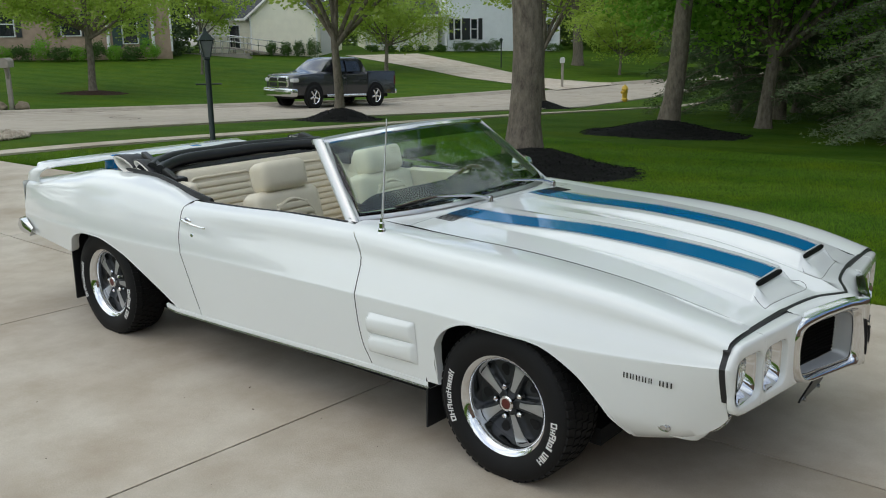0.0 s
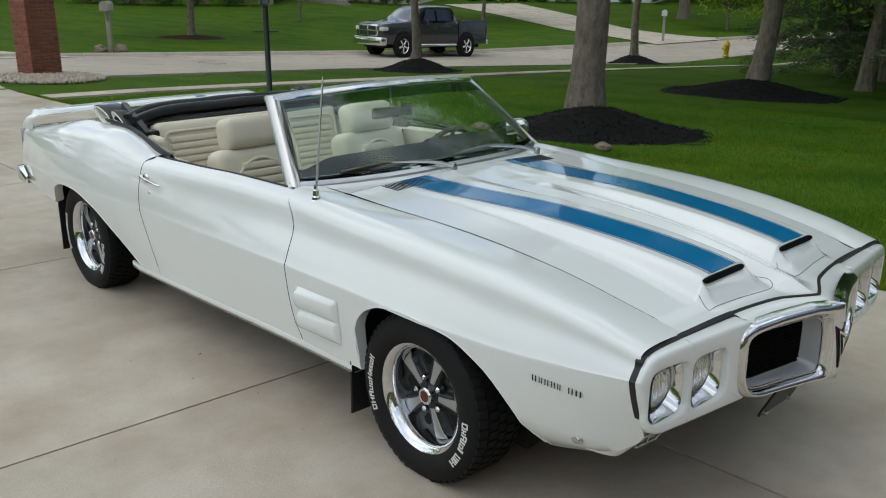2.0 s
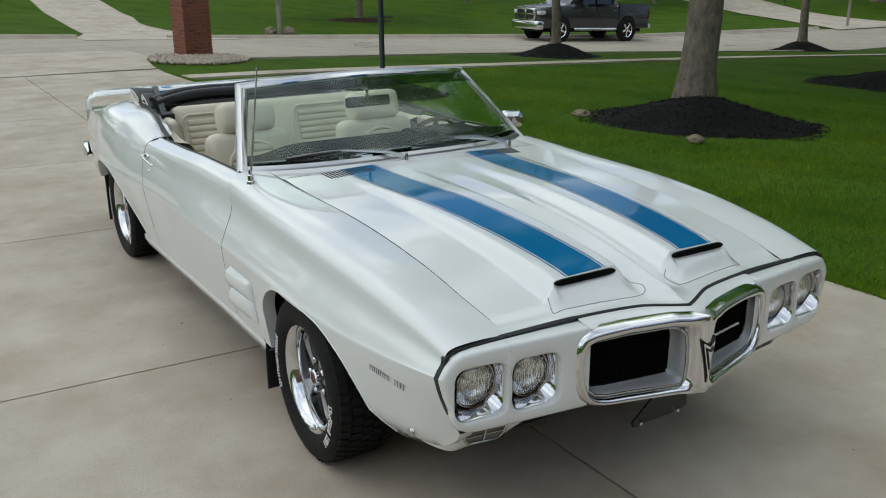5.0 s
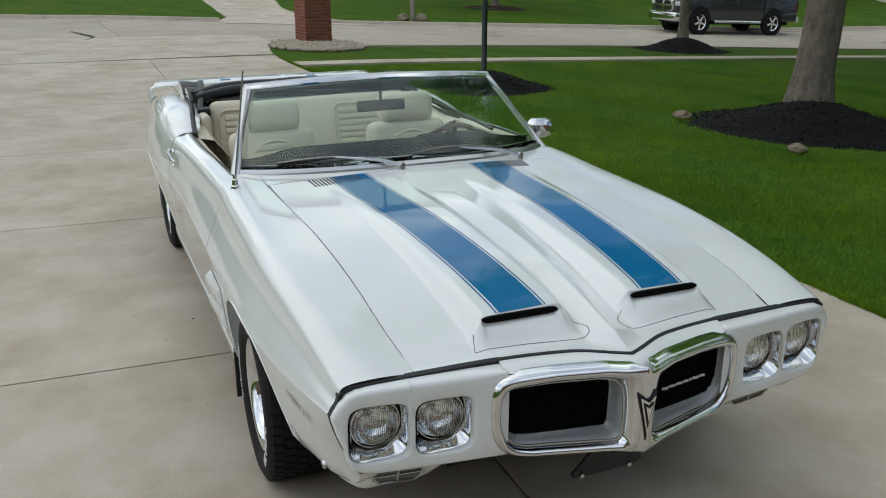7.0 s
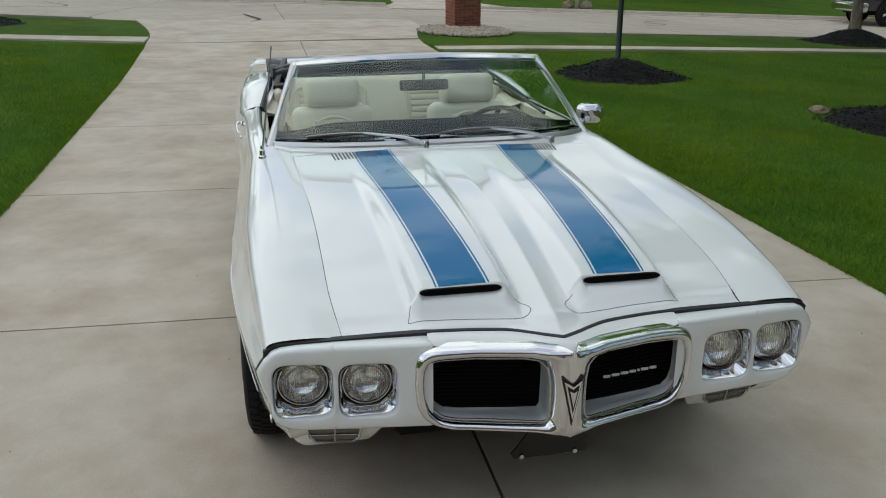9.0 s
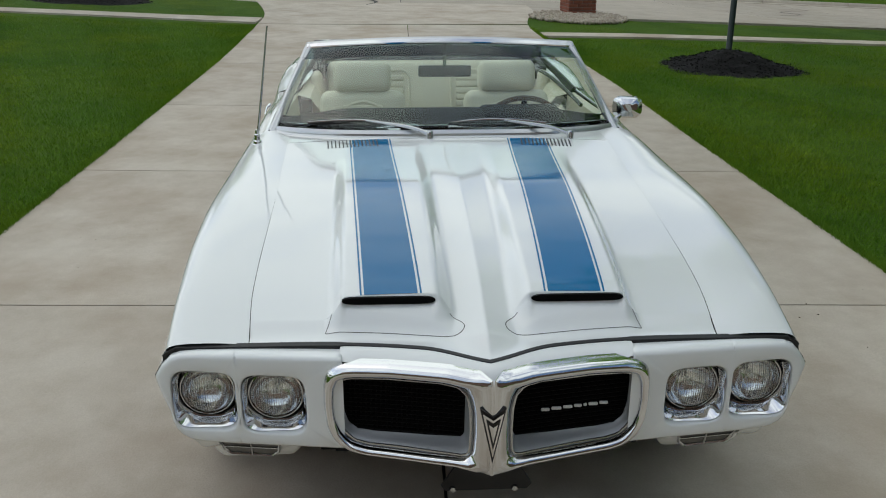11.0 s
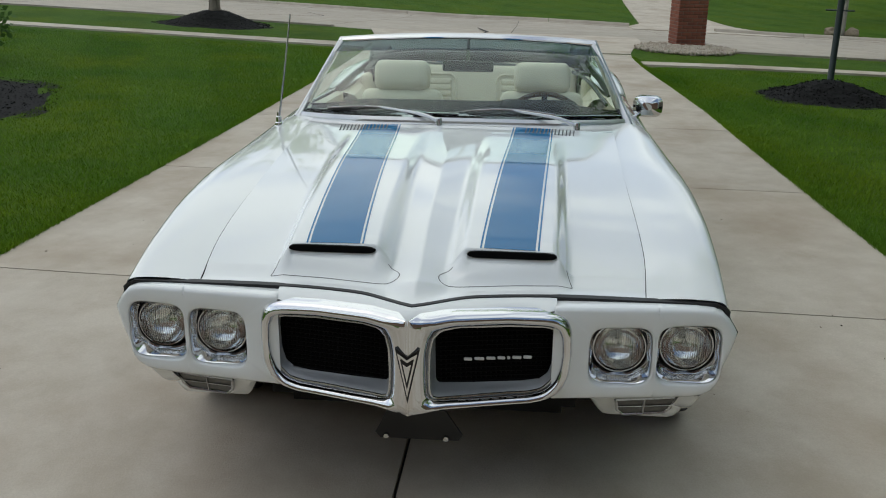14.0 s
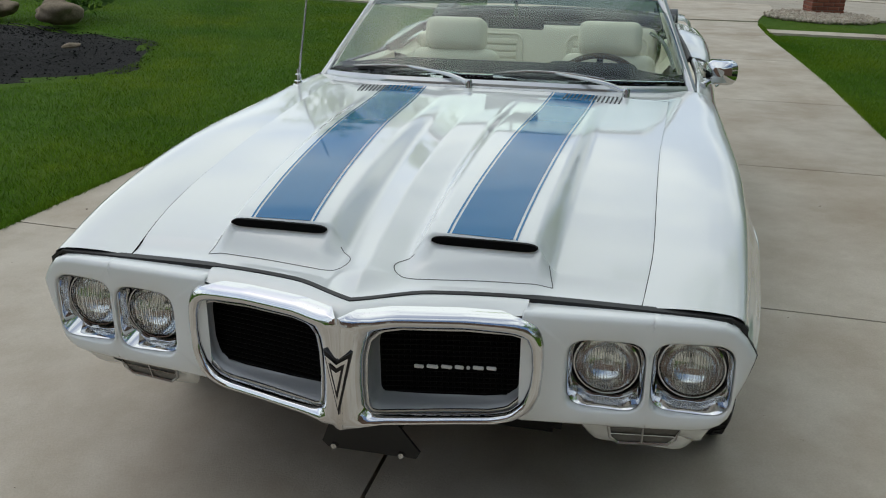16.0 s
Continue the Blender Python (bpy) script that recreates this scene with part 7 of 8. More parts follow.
cx, cy = (-26.35 - 25.95) / 2 - 0.96 * TS, (21.75 + 25.1) / 2 + 0.1
zt = land(cx + 0.9, cy) - 0.015
slope_y = math.degrees(math.atan2(land(cx + 0.9, cy + 1.7) - land(cx + 0.9, cy - 1.7), 3.4))
truck.matrix_world = pose(cx, cy, zt, 0, 0, heading) @ pose(0.12, 0, 0, 0, -slope_y, 0) @ Matrix.Diagonal((TS * 0.82, TS, TS, 1))

# ---- across the street ----
M["garage"] = mat("white_garage_door", (0.62, 0.61, 0.58), 0.6, 0, 0.05, 2, 60)
M["wallstone"] = mat("grey_retaining_stone", (0.30, 0.27, 0.24), 0.9, 0, 0.25, 3, 40, 0.006)
M["paverwall"] = mat("brown_house_brick", (0.22, 0.13, 0.10), 0.9, 0, 0.25, 4, 40, 0.004)


def gable_wing(parent, o, e1, w, d, zb, eave, peak, wall, ridge="d", trim=True):
    """A house wing on a rectangle: corner o, width w along e1, depth d to the left of it; ridge along the depth or the width."""
    e1 = Vector((e1[0], e1[1], 0)).normalized()
    e2 = Vector((-e1.y, e1.x, 0))
    P = lambda a, b, z: tuple(Vector((o[0], o[1], 0)) + e1 * a + e2 * b + Vector((0, 0, z)))
    ze, zp = zb + eave, zb + peak
    if ridge == "d":
        V = [P(0, 0, zb - 1), P(w, 0, zb - 1), P(w, d, zb - 1), P(0, d, zb - 1), P(0, 0, ze), P(w, 0, ze), P(w, d, ze), P(0, d, ze), P(w / 2, 0, zp), P(w / 2, d, zp)]
        F = [(0, 1, 5, 8, 4), (1, 2, 6, 5), (2, 3, 7, 9, 6), (3, 0, 4, 7)]
        k, oh = (zp - ze) / (w / 2), 0.35
        sides = [[P(-oh, -oh, ze - k * oh), P(w / 2, -oh, zp), P(w / 2, d + oh, zp), P(-oh, d + oh, ze - k * oh)],
                 [P(w / 2, -oh, zp), P(w + oh, -oh, ze - k * oh), P(w + oh, d + oh, ze - k * oh), P(w / 2, d + oh, zp)]]
    else:
        V = [P(0, 0, zb - 1), P(w, 0, zb - 1), P(w, d, zb - 1), P(0, d, zb - 1), P(0, 0, ze), P(w, 0, ze), P(w, d, ze), P(0, d, ze), P(0, d / 2, zp), P(w, d / 2, zp)]
        F = [(0, 1, 5, 4), (1, 2, 6, 9, 5), (2, 3, 7, 6), (3, 0, 4, 8, 7)]
        k, oh = (zp - ze) / (d / 2), 0.35
        sides = [[P(-oh, -oh, ze - k * oh), P(w + oh, -oh, ze - k * oh), P(w + oh, d / 2, zp), P(-oh, d / 2, zp)],
                 [P(-oh, d / 2, zp), P(w + oh, d / 2, zp), P(w + oh, d + oh, ze - k * oh), P(-oh, d + oh, ze - k * oh)]]
    part("wall", (V, F), wall, parent, "", False)
    for q in sides:
        up = [(p[0], p[1], p[2] + 0.16) for p in q]
        ro = part("roof", (list(q) + up, [(4, 5, 6, 7), (3, 2, 1, 0), (0, 1, 5, 4), (1, 2, 6, 5), (2, 3, 7, 6), (3, 0, 4, 7)]), M["roof"], parent, "dark grey shingle roof", False)
        if trim:
            for a, b in ((0, 1), (1, 2), (2, 3), (3, 0)):
                part("fascia_board", tube([(q[a][0], q[a][1], q[a][2] + 0.02), (q[b][0], q[b][1], q[b][2] + 0.02)], 0.11, 4), M["whitetrim"], ro)
    # lap siding lines on the front
    z = zb + 0.2
    boards = []
    while z < ze - 0.1 and wall is not M["tan"]:
        for a0, a1, b in ((0.06, w - 0.06, -0.012),):
            boards.append([P(a0, b, z), P(a1, b, z), P(a1, b - 0.006, z + 0.02), P(a0, b - 0.006, z + 0.02)])
        z += 0.2
    for q in boards:
        part("siding_board", (q, [(0, 1, 2, 3)]), wall, parent, "", False)
    for a in (0, w):
        part("corner_board", tube([P(a, -0.01, zb - 0.3), P(a, -0.01, ze)], 0.075, 4), M["whitetrim"], parent)
    return P


def house_window(parent, P, a, z0, w, h, shutters=True, bars=1):
    """A sash window on the front of a wing."""
    fr = part("window", (list(map(tuple, [P(a, -0.05, z0), P(a + w, -0.05, z0), P(a + w, -0.05, z0 + h), P(a, -0.05, z0 + h)])), [(0, 1, 2, 3)]), M["pane"], parent, "dark sash window", False)
    for p, q in (((a, z0), (a + w, z0)), ((a, z0 + h), (a + w, z0 + h)), ((a, z0), (a, z0 + h)), ((a + w, z0), (a + w, z0 + h)), ((a, z0 + h / 2), (a + w, z0 + h / 2))):
        part("window_frame", tube([P(p[0], -0.06, p[1]), P(q[0], -0.06, q[1])], 0.05, 4), M["whitetrim"], fr)
    if shutters:
        for s0 in (a - 0.45, a + w + 0.10):
            V = [P(s0 + i, b, z) for b in (-0.09, -0.02) for i, z in ((0, z0 - 0.05), (0.36, z0 - 0.05), (0.36, z0 + h + 0.05), (0, z0 + h + 0.05))]
            part("shutter", (V, [(0, 1, 2, 3), (0, 4, 5, 1), (1, 5, 6, 2), (2, 6, 7, 3), (3, 7, 4, 0)]), M["shutter"], parent, "black louvred shutter", False)


# cream house with a garage wing
cream = thing("house", "cream sided house with grey shingle roof and a ramp", "house")
zA = 0.18
PA = gable_wing(cream, (-56.1, 42.25), (0.85, 0.53), 5.4, 8.0, zA, 3.1, 5.3, M["siding"])
PA2 = gable_wing(cream, (-60.6, 40.5), (0.85, 0.53), 4.9, 8.0, zA, 3.1, 6.2, M["siding"], "w")
house_window(cream, PA2, 2.6, zA + 0.5, 0.9, 1.9, False)
gdo = [PA(5.44, b, z) for b, z in ((1.0, zA), (6.2, zA), (6.2, zA + 2.2), (1.0, zA + 2.2))]
part("garage_door", (gdo, [(0, 1, 2, 3)]), M["garage"], cream, "white sectional garage door", False)
# ramp with rails
ramp = thing("wheelchair_ramp", "pale ramp with grey rails beside the cream house", "ramp")
rp = [Vector(PA2(1.0, -2.2, zA + 0.75)), Vector(PA2(3.4, -2.2, zA + 0.7)), Vector(PA2(7.9, -1.6, zA + 0.05))]
for a, b in ((0, 1), (1, 2)):
    A, B = rp[a], rp[b]
    side = Vector((-(B - A).y, (B - A).x, 0)).normalized() * 1.2
    V = [tuple(p + Vector((0, 0, z))) for z in (0, -0.12) for p in (A, B, B + side, A + side)]
    part("deck", (V, [(0, 1, 2, 3), (0, 4, 5, 1), (1, 5, 6, 2), (2, 6, 7, 3), (3, 7, 4, 0)]), M["wooddeck"], ramp, "", False)
    for off in (Vector((0, 0, 0)), side):
        for zz in (0.45, 0.9):
            part("rail", tube([tuple(A + off + Vector((0, 0, zz))), tuple(B + off + Vector((0, 0, zz)))], 0.03, 6), M["steel"], ramp, "grey metal rail")
        for k in range(5):
            q = A.lerp(B, k / 4) + off
            part("rail_post", tube([(q.x, q.y, q.z - 0.9), (q.x, q.y, q.z + 0.92)], 0.03, 6), M["steel"], ramp)
stone_wall = thing("retaining_wall", "low grey stone retaining wall before the ramp", "wall", (0, 0, 0))
A, B = Vector((-61.5, 38.6, 0)), Vector((-53.2, 39.6, 0))
for k in range(16):
    for row in range(3):
        q0, q1 = A.lerp(B, (k + 0.5 * (row % 2) * 0.9) / 16.5), A.lerp(B, (k + 0.95 + 0.45 * (row % 2)) / 16.5)
        z0 = -0.15 + 0.2 * row
        V = [(p.x, p.y + dy, z) for dy in (0, 0.4) for p, z in ((q0, z0), (q1, z0), (q1, z0 + 0.19), (q0, z0 + 0.19))]
        part("stone_block", (V, [(3, 2, 1, 0), (0, 1, 5, 4), (1, 2, 6, 5), (2, 3, 7, 6), (3, 0, 4, 7)]), M["wallstone"], stone_wall, "", False)


def shrub(name, label, x, y, z, r, h, seed, material, n=46, per=34, leaf=0.05):
    rng = np.random.default_rng(seed)
    C = []
    for _ in range(n):
        v = rng.normal(size=3)
        v /= np.linalg.norm(v)
        q = 0.55 + 0.4 * rng.random()
        C.append((v[0] * r * q, v[1] * r * q, h * 0.5 + v[2] * h * 0.46 * q))
    ob = put_mesh(name, leaf_mesh(name, C, (r * 0.16, r * 0.16, h * 0.10), per, leaf, material, rng), None, label, "shrub")
    ob.location = (x, y, z)
    return ob


for k in range(4):
    p = PA(1.95 + 1.12 * k, -0.8, zA)
    shrub("box_shrub", "clipped round box shrub before the cream house", p[0], p[1], land(p[0], p[1]) - 0.02, 0.46 if k < 3 else 0.6, 1.2 if k < 3 else 1.5, 40 + k, M["shrub"])

# white house with black shutters
white = thing("house", "white sided house with black shutters and a porch", "house")
zB = 0.25
PB = gable_wing(white, (-49.0, 58.2), (0.56, 0.83), 10.8, 8.0, zB, 5.2, 8.0, M["whitesiding"], "w")
house_window(white, PB, 0.72, zB + 0.95, 0.62, 1.75)
house_window(white, PB, 2.25, zB + 0.95, 0.62, 1.75)
house_window(white, PB, 7.4, zB + 0.75, 0.62, 1.6)
house_window(white, PB, 8.9, zB + 0.75, 0.62, 1.6)
PB2 = gable_wing(white, (-54.4, 53.6), (0.62, 0.78), 6.4, 7.0, zB, 3.0, 5.2, M["siding"], "w")
house_window(white, PB2, 0.8, zB + 0.6, 1.5, 1.9, False)
for a in (0.3, 2.6, 5.0, 6.9):
    part("porch_column", bm_geo(rbox(-0.09, 0.09, -0.09, 0.09, 0, 2.9, 0.015, 1)), M["whitetrim"], white, "white porch column").location = PB2(a, -1.6, zB)
V = [PB2(a, b, z) for z in (zB + 2.9, zB + 3.1) for a, b in ((-0.2, -1.8), (7.3, -1.8), (7.3, 0), (-0.2, 0))]
part("porch_roof", (V, [(3, 2, 1, 0), (4, 5, 6, 7), (0, 1, 5, 4), (1, 2, 6, 5), (3, 0, 4, 7)]), M["whitetrim"], white, "", False)
for a0, a1 in ((0.3, 2.6), (2.6, 5.0)):
    for k in range(12):
        a = a0 + (a1 - a0) * (k + 0.5) / 12
        part("baluster", tube([PB2(a, -1.6, zB + 0.1), PB2(a, -1.6, zB + 0.85)], 0.025, 4), M["whitetrim"], white)
    part("porch_rail", tube([PB2(a0, -1.6, zB + 0.9), PB2(a1, -1.6, zB + 0.9)], 0.045, 4), M["whitetrim"], white)
for k, (a, r, h) in enumerate(((0.9, 0.75, 1.0), (1.9, 0.7, 0.95), (2.9, 0.6, 0.85), (3.9, 0.75, 1.15), (6.6, 0.6, 0.6), (9.8, 0.8, 0.8))):
    p = PB(a, -1.3, zB)
    shrub("garden_shrub", "dark rounded shrub before the white house", p[0], p[1], land(p[0], p[1]) - 0.05, r, h, 60 + k, M["shrub"])
for k in range(5):
    p = PB2(0.2 + 1.5 * k, -2.4, zB)
    shrub("garden_shrub", "low dark shrub before the porch", p[0], p[1], land(p[0], p[1]) - 0.05, 0.55, 0.65, 70 + k, M["shrub"])
far_lamp = thing("garden_lamp", "slim black garden lamp beside the far driveway", "lamp post", (-37.03, 49.97, land(-37.03, 49.97)))
part("post", tube([(0, 0, -0.1), (0, 0, 1.75)], 0.045, 8), M["iron"], far_lamp)
part("lantern", moved(lathe([(0.0, 0.42), (0.14, 0.30), (0.13, 0.27), (0.07, 0.0), (0.0, 0.0)], 6), pose(0, 0, 1.72) @ Matrix.Rotation(radians(90), 4, "X")), M["iron"], far_lamp, "black lantern")

# tan brick house behind the lawn tree
tanh = thing("house", "tan brick house with green shutters behind a spring tree", "house")
zC = 1.0
PC = gable_wing(tanh, (-63.4, 23.0), (0.49, 0.87), 14.0, 9.0, zC, 5.4, 8.5, M["tan"], "w")
M["greenshut"] = mat("dark_green_shutters", (0.035, 0.07, 0.06), 0.5, 0, 0.15, 6, 60)
for a in (2.2, 6.5):
    house_window(tanh, PC, a, zC + 0.9, 1.3, 1.7, True)
for a in (9.9, 11.75):
    V = [PC(a + i, b, z) for b in (-0.09, -0.02) for i, z in ((0, zC + 0.1), (0.65, zC + 0.1), (0.65, zC + 3.0), (0, zC + 3.0))]
    part("shutter", (V, [(0, 1, 2, 3), (0, 4, 5, 1), (1, 5, 6, 2), (2, 6, 7, 3), (3, 7, 4, 0)]), M["greenshut"], tanh, "tall dark green shutter", False)
house_window(tanh, PC, 10.6, zC + 0.3, 1.05, 2.6, False)
part("entry_arch", tube([PC(11.15 + 1.5 * math.cos(math.pi * k / 10), -0.12, zC + 3.1 + 0.7 * math.sin(math.pi * k / 10)) for k in range(11)], 0.12, 6), M["whitetrim"], tanh, "white arched trim")
for a in (9.6, 12.7):
    part("entry_column", tube([PC(a, -0.25, zC - 0.3), PC(a, -0.25, zC + 3.1)], 0.12, 8), M["whitetrim"], tanh)
for k in range(11):
    p = PC(0.3 + 1.2 * k, -1.1 - 0.3 * (k % 2), zC)
    shrub("garden_shrub", "leafy green shrub before the tan brick house", p[0], p[1], land(p[0], p[1]) - 0.1, 0.75, 1.15 + 0.5 * (k % 3 == 1), 80 + k, M["shrub"] if k % 2 else M["leafdark"], 40, 30, 0.07)

# ---- woods ----
def spruce(label, at, h, r, seed, material, low=0.25, tiers=16, dense=1.0):
    """A spruce: straight trunk, whorls of drooping boughs, hanging needle sprays."""
    rng = np.random.default_rng(seed)
    t = new("spruce_tree")
    t.location = at
    tagged(t, label, "tree")
    part("trunk", tube([(0.03 * math.sin(k), 0.03 * math.cos(2 * k), -0.2 + (h + 0.2) * k / 8) for k in range(9)], [0.16 * h / 9 * (1 - 0.95 * k / 8) + 0.01 for k in range(9)], 12), M["bark"], t, "dark straight trunk")
    geos, C = [], []
    for i in range(tiers):
        z = low + (h - low) * (i / tiers) ** 1.1
        rr = r * (1 - ((z - low) / (h - low)) ** 1.15) + 0.15
        for k in range(7):
            a = 2 * math.pi * (k + rng.random() * 0.8) / 7 + i
            L = rr * (0.75 + 0.4 * rng.random())
            P = [(L * s * math.cos(a), L * s * math.sin(a), z + L * (0.10 * s - 0.34 * s * s)) for s in (0, 0.35, 0.7, 1.0)]
            geos.append(tube(P, [0.03, 0.022, 0.014, 0.005], 5))
            m = max(3, int(L * 6 * dense))
            for q in range(m):
                s = 0.18 + 0.82 * q / (m - 1)
                w = 0.30 * L * (1.05 - s) * rng.normal()
                C.append((L * s * math.cos(a) - w * math.sin(a), L * s * math.sin(a) + w * math.cos(a), z + L * (0.10 * s - 0.34 * s * s) - 0.06 * rng.random() - 0.05))
    put_mesh("boughwork", raw("boughwork", *join(*geos), M["bark"]), t, kind="stuff")
    put_mesh("needles", leaf_mesh("needles", C, (0.12, 0.12, 0.05), int(58 * dense), 0.044, material, rng, 0.35, 0.22), t, "drooping dark needles", kind="stuff")
    return t


SPR = "dark spruce with drooping boughs at the wood's edge"
spruce(SPR, (-8.1, 21.8, land(-8.1, 21.8)), 9.5, 2.6, 101, M["needle2"], 0.9)
spruce(SPR, (-6.2, 19.9, land(-6.2, 19.9)), 10.0, 2.4, 102, M["needle2"], 0.7)
spruce("blue-grey spruce with low boughs sweeping the lawn", (-1.2, 15.6, land(-1.2, 15.6)), 10.5, 3.1, 103, M["needle"], 0.35, 18, 1.2)
spruce("blue-grey spruce with low boughs sweeping the lawn", (2.6, 14.4, land(2.6, 14.4)), 9.5, 3.0, 104, M["needle"], 0.35, 18)
spruce(SPR, (-3.0, 20.5, land(-3.0, 20.5)), 11.0, 2.8, 105, M["needle2"], 0.5)
spruce(SPR, (0.5, 21.5, land(0.5, 21.5)), 12.0, 3.0, 106, M["needle2"], 0.4)
spruce(SPR, (-6.0, 25.0, land(-6, 25)), 11.0, 3.0, 107, M["needle2"], 0.6)
tree("maple_tree", "dark green maple with low spreading limbs in the wood", (-5.35, 16.6, land(-5.35, 16.6)), 9.5, 0.17, 4.2, 4, 1300, 70, 0.066, M["leafdark"], 111, (0.03, 0.0), 2.0, 0.6, 15, low=0.7)
tree("maple_tree", "dark green maple at the wood's edge", (-6.9, 23.6, land(-6.9, 23.6)), 10, 0.17, 3.8, 4, 700, 66, 0.066, M["leafdark"], 112, (0.0, 0.02), 2.8, 0.45, 12, low=0.55)
tree("maple_tree", "dark green maple deep in the wood", (-3.4, 18.9, land(-3.4, 18.9)), 10, 0.15, 4.0, 4, 600, 66, 0.066, M["leafdark"], 113, (0.0, 0.02), 3.0, 0.45, 12, low=0.5)
tree("maple_tree", "tall maple beyond the lawn", (3.6, 10.8, land(3.6, 10.8)), 11, 0.22, 4.2, 4, 300, 40, 0.09, M["leafdark"], 114, (0.0, 0.02), 4.4, 0.5, 12, low=0.6)


def belt(name, label, spots, h, r, n, per, leaf, material, seed):
    """Far crowns joined into one ragged belt of woods."""
    rng = np.random.default_rng(seed)
    C = []
    for x, y in spots:
        hh = h * (0.75 + 0.5 * rng.random())
        g = land(x, y)
        for _ in range(n):
            a, q, s = rng.random() * 2 * math.pi, math.sqrt(rng.random()), rng.random()
            w = r * (0.45 + 0.75 * math.sin(math.pi * min(1, 0.15 + 0.85 * s)))
            C.append((x + w * q * math.cos(a), y + w * q * math.sin(a), g + hh * s))
    put_mesh(name, leaf_mesh(name, C, (r * 0.16, r * 0.16, r * 0.10), per, leaf, material, rng), None, label, "woods", kind="stuff")


rs = np.random.default_rng(5)
belt("woods", "dense dark green woods behind the spruces", [(-14 + 3.0 * k + rs.normal(), 30 + 3 * rs.random() + (0 if k % 2 else 4)) for k in range(12)], 11, 2.8, 60, 30, 0.16, M["greenhedge"], 201)
belt("woods", "spring woods rising behind the far houses", [(-78 + 14 * math.sin(k * 1.3) * 0.4, -60 + 5.5 * k) for k in range(26)] + [(-72 + 2.9 * k, 80 + 4 * math.sin(k * 2.1)) for k in range(26)], 13, 4.2, 46, 26, 0.36, M["greenhedge"], 202)
belt("woods", "green woods round the far gardens", [(-70 + 5.5 * k, -62 + 5 * math.sin(2 * k)) for k in range(24)] + [(45 + 4 * math.sin(1.7 * k), -60 + 6 * k) for k in range(25)], 12, 4.2, 36, 22, 0.40, M["greenhedge"], 203)
belt("woods", "green woods closing the view between the houses", [(-66 + 3.2 * k, 90 + 5 * math.sin(k * 1.7)) for k in range(22)] + [(-30 + 4.0 * k, 72 + 4 * math.sin(1.1 * k)) for k in range(9)] + [(-88, 10 + 5 * k) for k in range(16)], 13, 3.6, 60, 26, 0.30, M["greenhedge"], 206)
belt("hedge", "loose evergreen shrubs between two far houses", [(-60.2, 37.3), (-58.6, 36.6), (-61.5, 38.4), (-57.9, 35.9), (-62.0, 40.0), (-60.8, 38.8)], 7.5, 1.1, 60, 30, 0.10, M["needle2"], 204)
belt("tree_group", "tall evergreens beside the white house", [(-42.6, 69.6), (-40.5, 71.5), (-38.0, 72.0)], 9.0, 1.9, 60, 30, 0.15, M["greenhedge"], 205)
tree("lawn_tree", "spring tree with thin crossed stems before the far ramp", (-46.5, 30.6, land(-46.5, 30.6)), 7.5, 0.09, 2.6, 3, 240, 24, 0.11, M["leaf"], 118, (0.03, 0.03), 3.4, 0.45, 9, low=0.6)
tree("lawn_tree", "large tree before the white house", (-34.5, 56.5, land(-34.5, 56.5)), 11, 0.42, 5.0, 3, 420, 28, 0.15, M["leaf"], 119, (0.0, 0.0), 4.2, 0.6, 12, low=0.6)

# an unseen house, added to close the place and block sky in front
own = thing("house", "added unseen brown brick house with a white garage door facing the driveway", "house")
part("wall", box(8.5, 8.9, -9, 10, -0.3, 5.2), M["paverwall"], own, "", False)
part("garage_door", box(8.44, 8.497, -2.5, 2.5, 0.0, 2.2), M["garage"], own, "", False)
for z in (0.55, 1.1, 1.65):
    part("door_groove", box(8.43, 8.438, -2.48, 2.48, z - 0.006, z + 0.006), M["trim"], own)
part("roof", ([(8.0, -9.5, 5.2), (8.0, 10.5, 5.2), (13, 10.5, 8.1), (13, -9.5, 8.1), (8.0, -9.5, 5.05), (8.0, 10.5, 5.05), (13, 10.5, 7.95), (13, -9.5, 7.95)], [(0, 1, 2, 3), (7, 6, 5, 4), (0, 4, 5, 1), (1, 5, 6, 2), (2, 6, 7, 3), (3, 7, 4, 0)]), M["roof"], own, "", False)
part("gutter", box(7.92, 7.995, -9.5, 10.5, 5.07, 5.19), M["whitetrim"], own)


# ---- grass ----
def grass(name, label, n, where, h, seed, w=0.0035):
    rng = np.random.default_rng(seed)
    P = where(rng, n)
    z = np.array([land(a, b) for a, b in P.tolist()]) - 0.012
    n = len(P)
    a = rng.random(n) * 2 * math.pi
    hh = h * (0.55 + 0.7 * rng.random(n))
    lean = rng.normal(size=(n, 2)) * 0.45
    V = np.zeros((n, 3, 3))
    V[:, 0, 0], V[:, 0, 1], V[:, 0, 2] = P[:, 0] - w * np.cos(a), P[:, 1] - w * np.sin(a), z
    V[:, 1, 0], V[:, 1, 1], V[:, 1, 2] = P[:, 0] + w * np.cos(a), P[:, 1] + w * np.sin(a), z
    V[:, 2, 0], V[:, 2, 1], V[:, 2, 2] = P[:, 0] + lean[:, 0] * hh, P[:, 1] + lean[:, 1] * hh, z + hh
    me = bpy.data.meshes.new(name)
    me.vertices.add(3 * n)
    me.vertices.foreach_set("co", V.ravel())
    me.loops.add(3 * n)
    me.loops.foreach_set("vertex_index", np.arange(3 * n))
    me.polygons.add(n)
    me.polygons.foreach_set("loop_start", np.arange(0, 3 * n, 3))
    me.update(calc_edges=True)
    me.materials.append(M["blade"])
    put_mesh(name, me, None, label, "grass", kind="stuff")


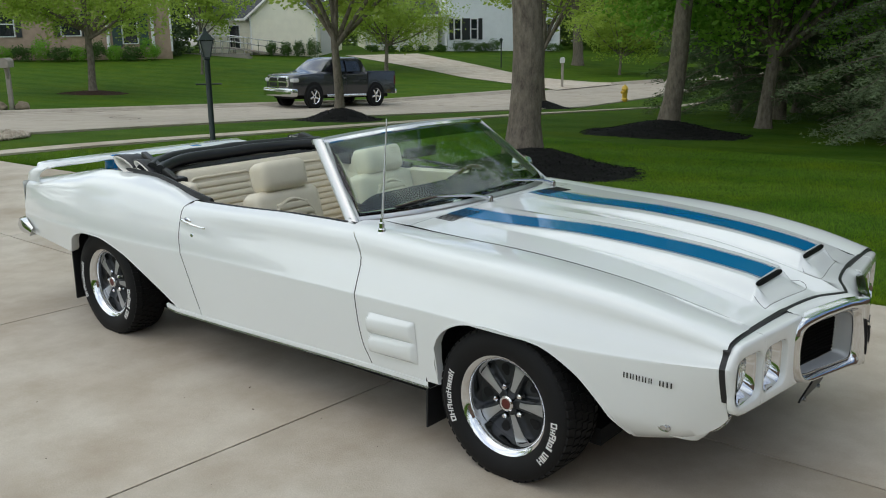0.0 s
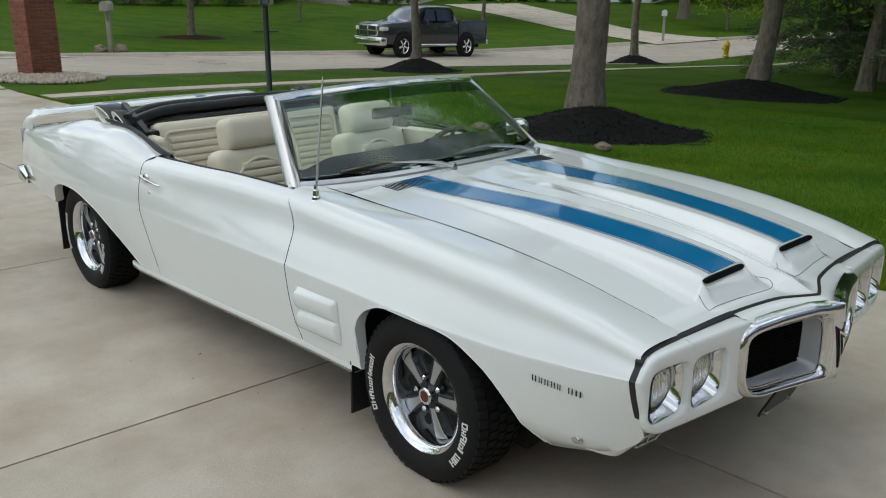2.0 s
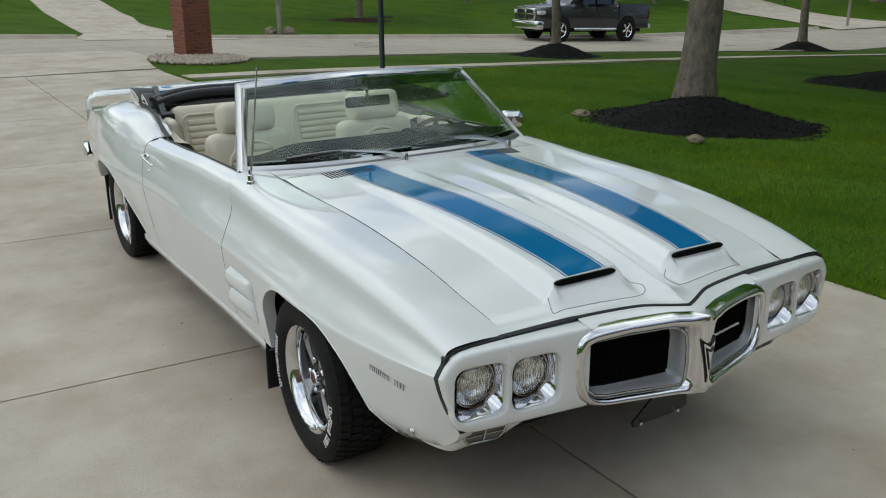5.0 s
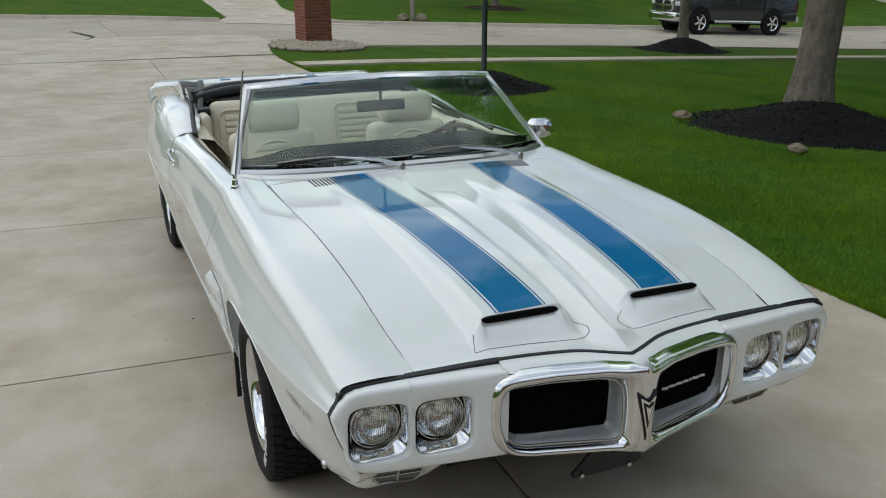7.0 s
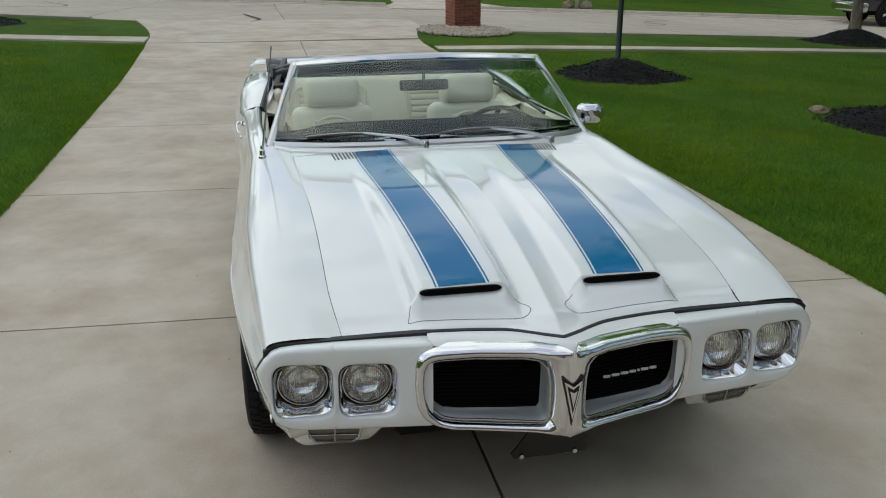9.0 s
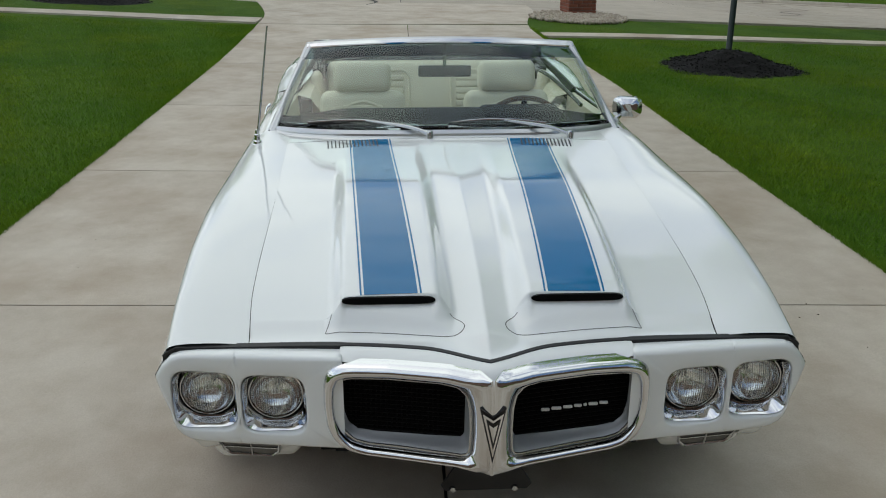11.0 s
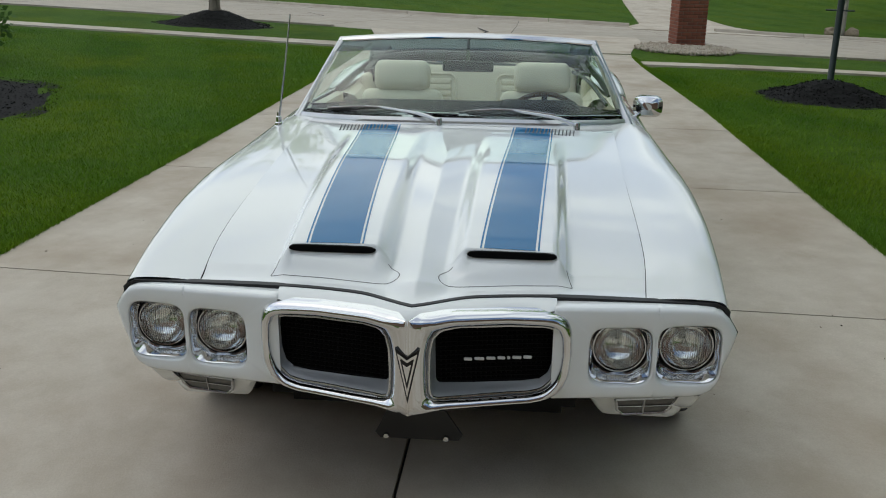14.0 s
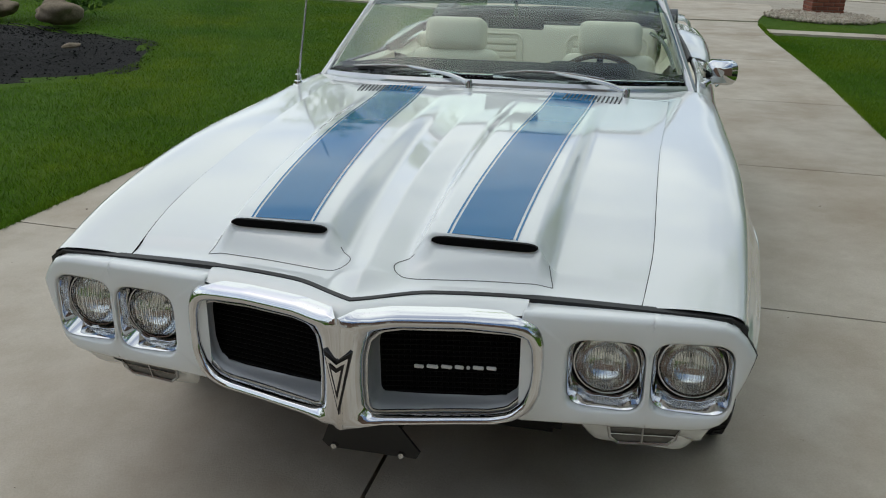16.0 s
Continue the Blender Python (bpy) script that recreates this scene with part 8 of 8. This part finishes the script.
def off_mulch(P):
    keep = np.ones(len(P), bool)
    for x, y, r in ((-4.85, 6.55, 1.42), (-6.35, 13.6, 1.65), (-8.72, 4.15, 0.93), (-14.0, 11.65, 1.05), (-17.3, -6.95, 1.25)):
        keep &= np.hypot(P[:, 0] - x, P[:, 1] - y) > r
    keep &= np.hypot(P[:, 0] + 5.25, P[:, 1] + 7.3) > 2.5
    return P[keep]


def right_lawn(rng, n):
    x = 2.5 - 14.0 * rng.random(n) ** 1.15
    e = np.interp(x, (-13, -11.6, -7, -3, 0, 9), (2.1, 2.1, 2.285, 2.335, 2.385, 2.43))
    y = e + 0.012 + 8.5 * rng.random(n) ** 1.7
    return off_mulch(np.stack([x, y], 1))


def left_lawn(rng, n):
    x = 2.5 - 16.0 * rng.random(n)
    e = np.interp(x, (-13.4, -9, -4, 0, 9), (-2.80, -2.63, -2.597, -2.58, -2.53))
    y = e - 0.012 - 8.0 * rng.random(n) ** 1.5
    return off_mulch(np.stack([x, y], 1))


def edge_tufts(rng, n):
    x = 2.5 - 15.5 * rng.random(n)
    s = rng.random(n) < 0.5
    er = np.interp(x, (-13, -11.6, -7, -3, 0, 9), (2.1, 2.1, 2.285, 2.335, 2.385, 2.43))
    el = np.interp(x, (-13.4, -9, -4, 0, 9), (-2.80, -2.63, -2.597, -2.58, -2.53))
    d = np.abs(rng.normal(size=n)) * 0.03 - 0.012
    return np.stack([x, np.where(s, er + d, el - d)], 1)


grass("lawn_grass", "short green grass blades on the lawn beside the pavement", 260000, right_lawn, 0.030, 301, 0.0024)
grass("lawn_grass", "short green grass blades beside the dark mulch bed", 240000, left_lawn, 0.030, 302, 0.0024)
grass("edge_grass", "longer grass blades along the driveway edge", 36000, edge_tufts, 0.045, 303, 0.0026)


# twigs, seeds and crumbs on the driveway
rd_ = np.random.default_rng(404)
cr = []
for _ in range(90):
    x, y = -3.0 + 6.2 * rd_.random(), -2.4 + 4.6 * rd_.random()
    if -0.9 < y < 0.9 and x < 0.9:
        continue
    cr.append((x, y, land(x, y) + 0.003))
put_mesh("litter", leaf_mesh("litter", cr, (0.004, 0.004, 0.001), 1, 0.0055, M["mulchred"], rd_, 0.15, 0.4), None, "tiny dark twigs and seeds scattered on the concrete", "litter", kind="stuff")
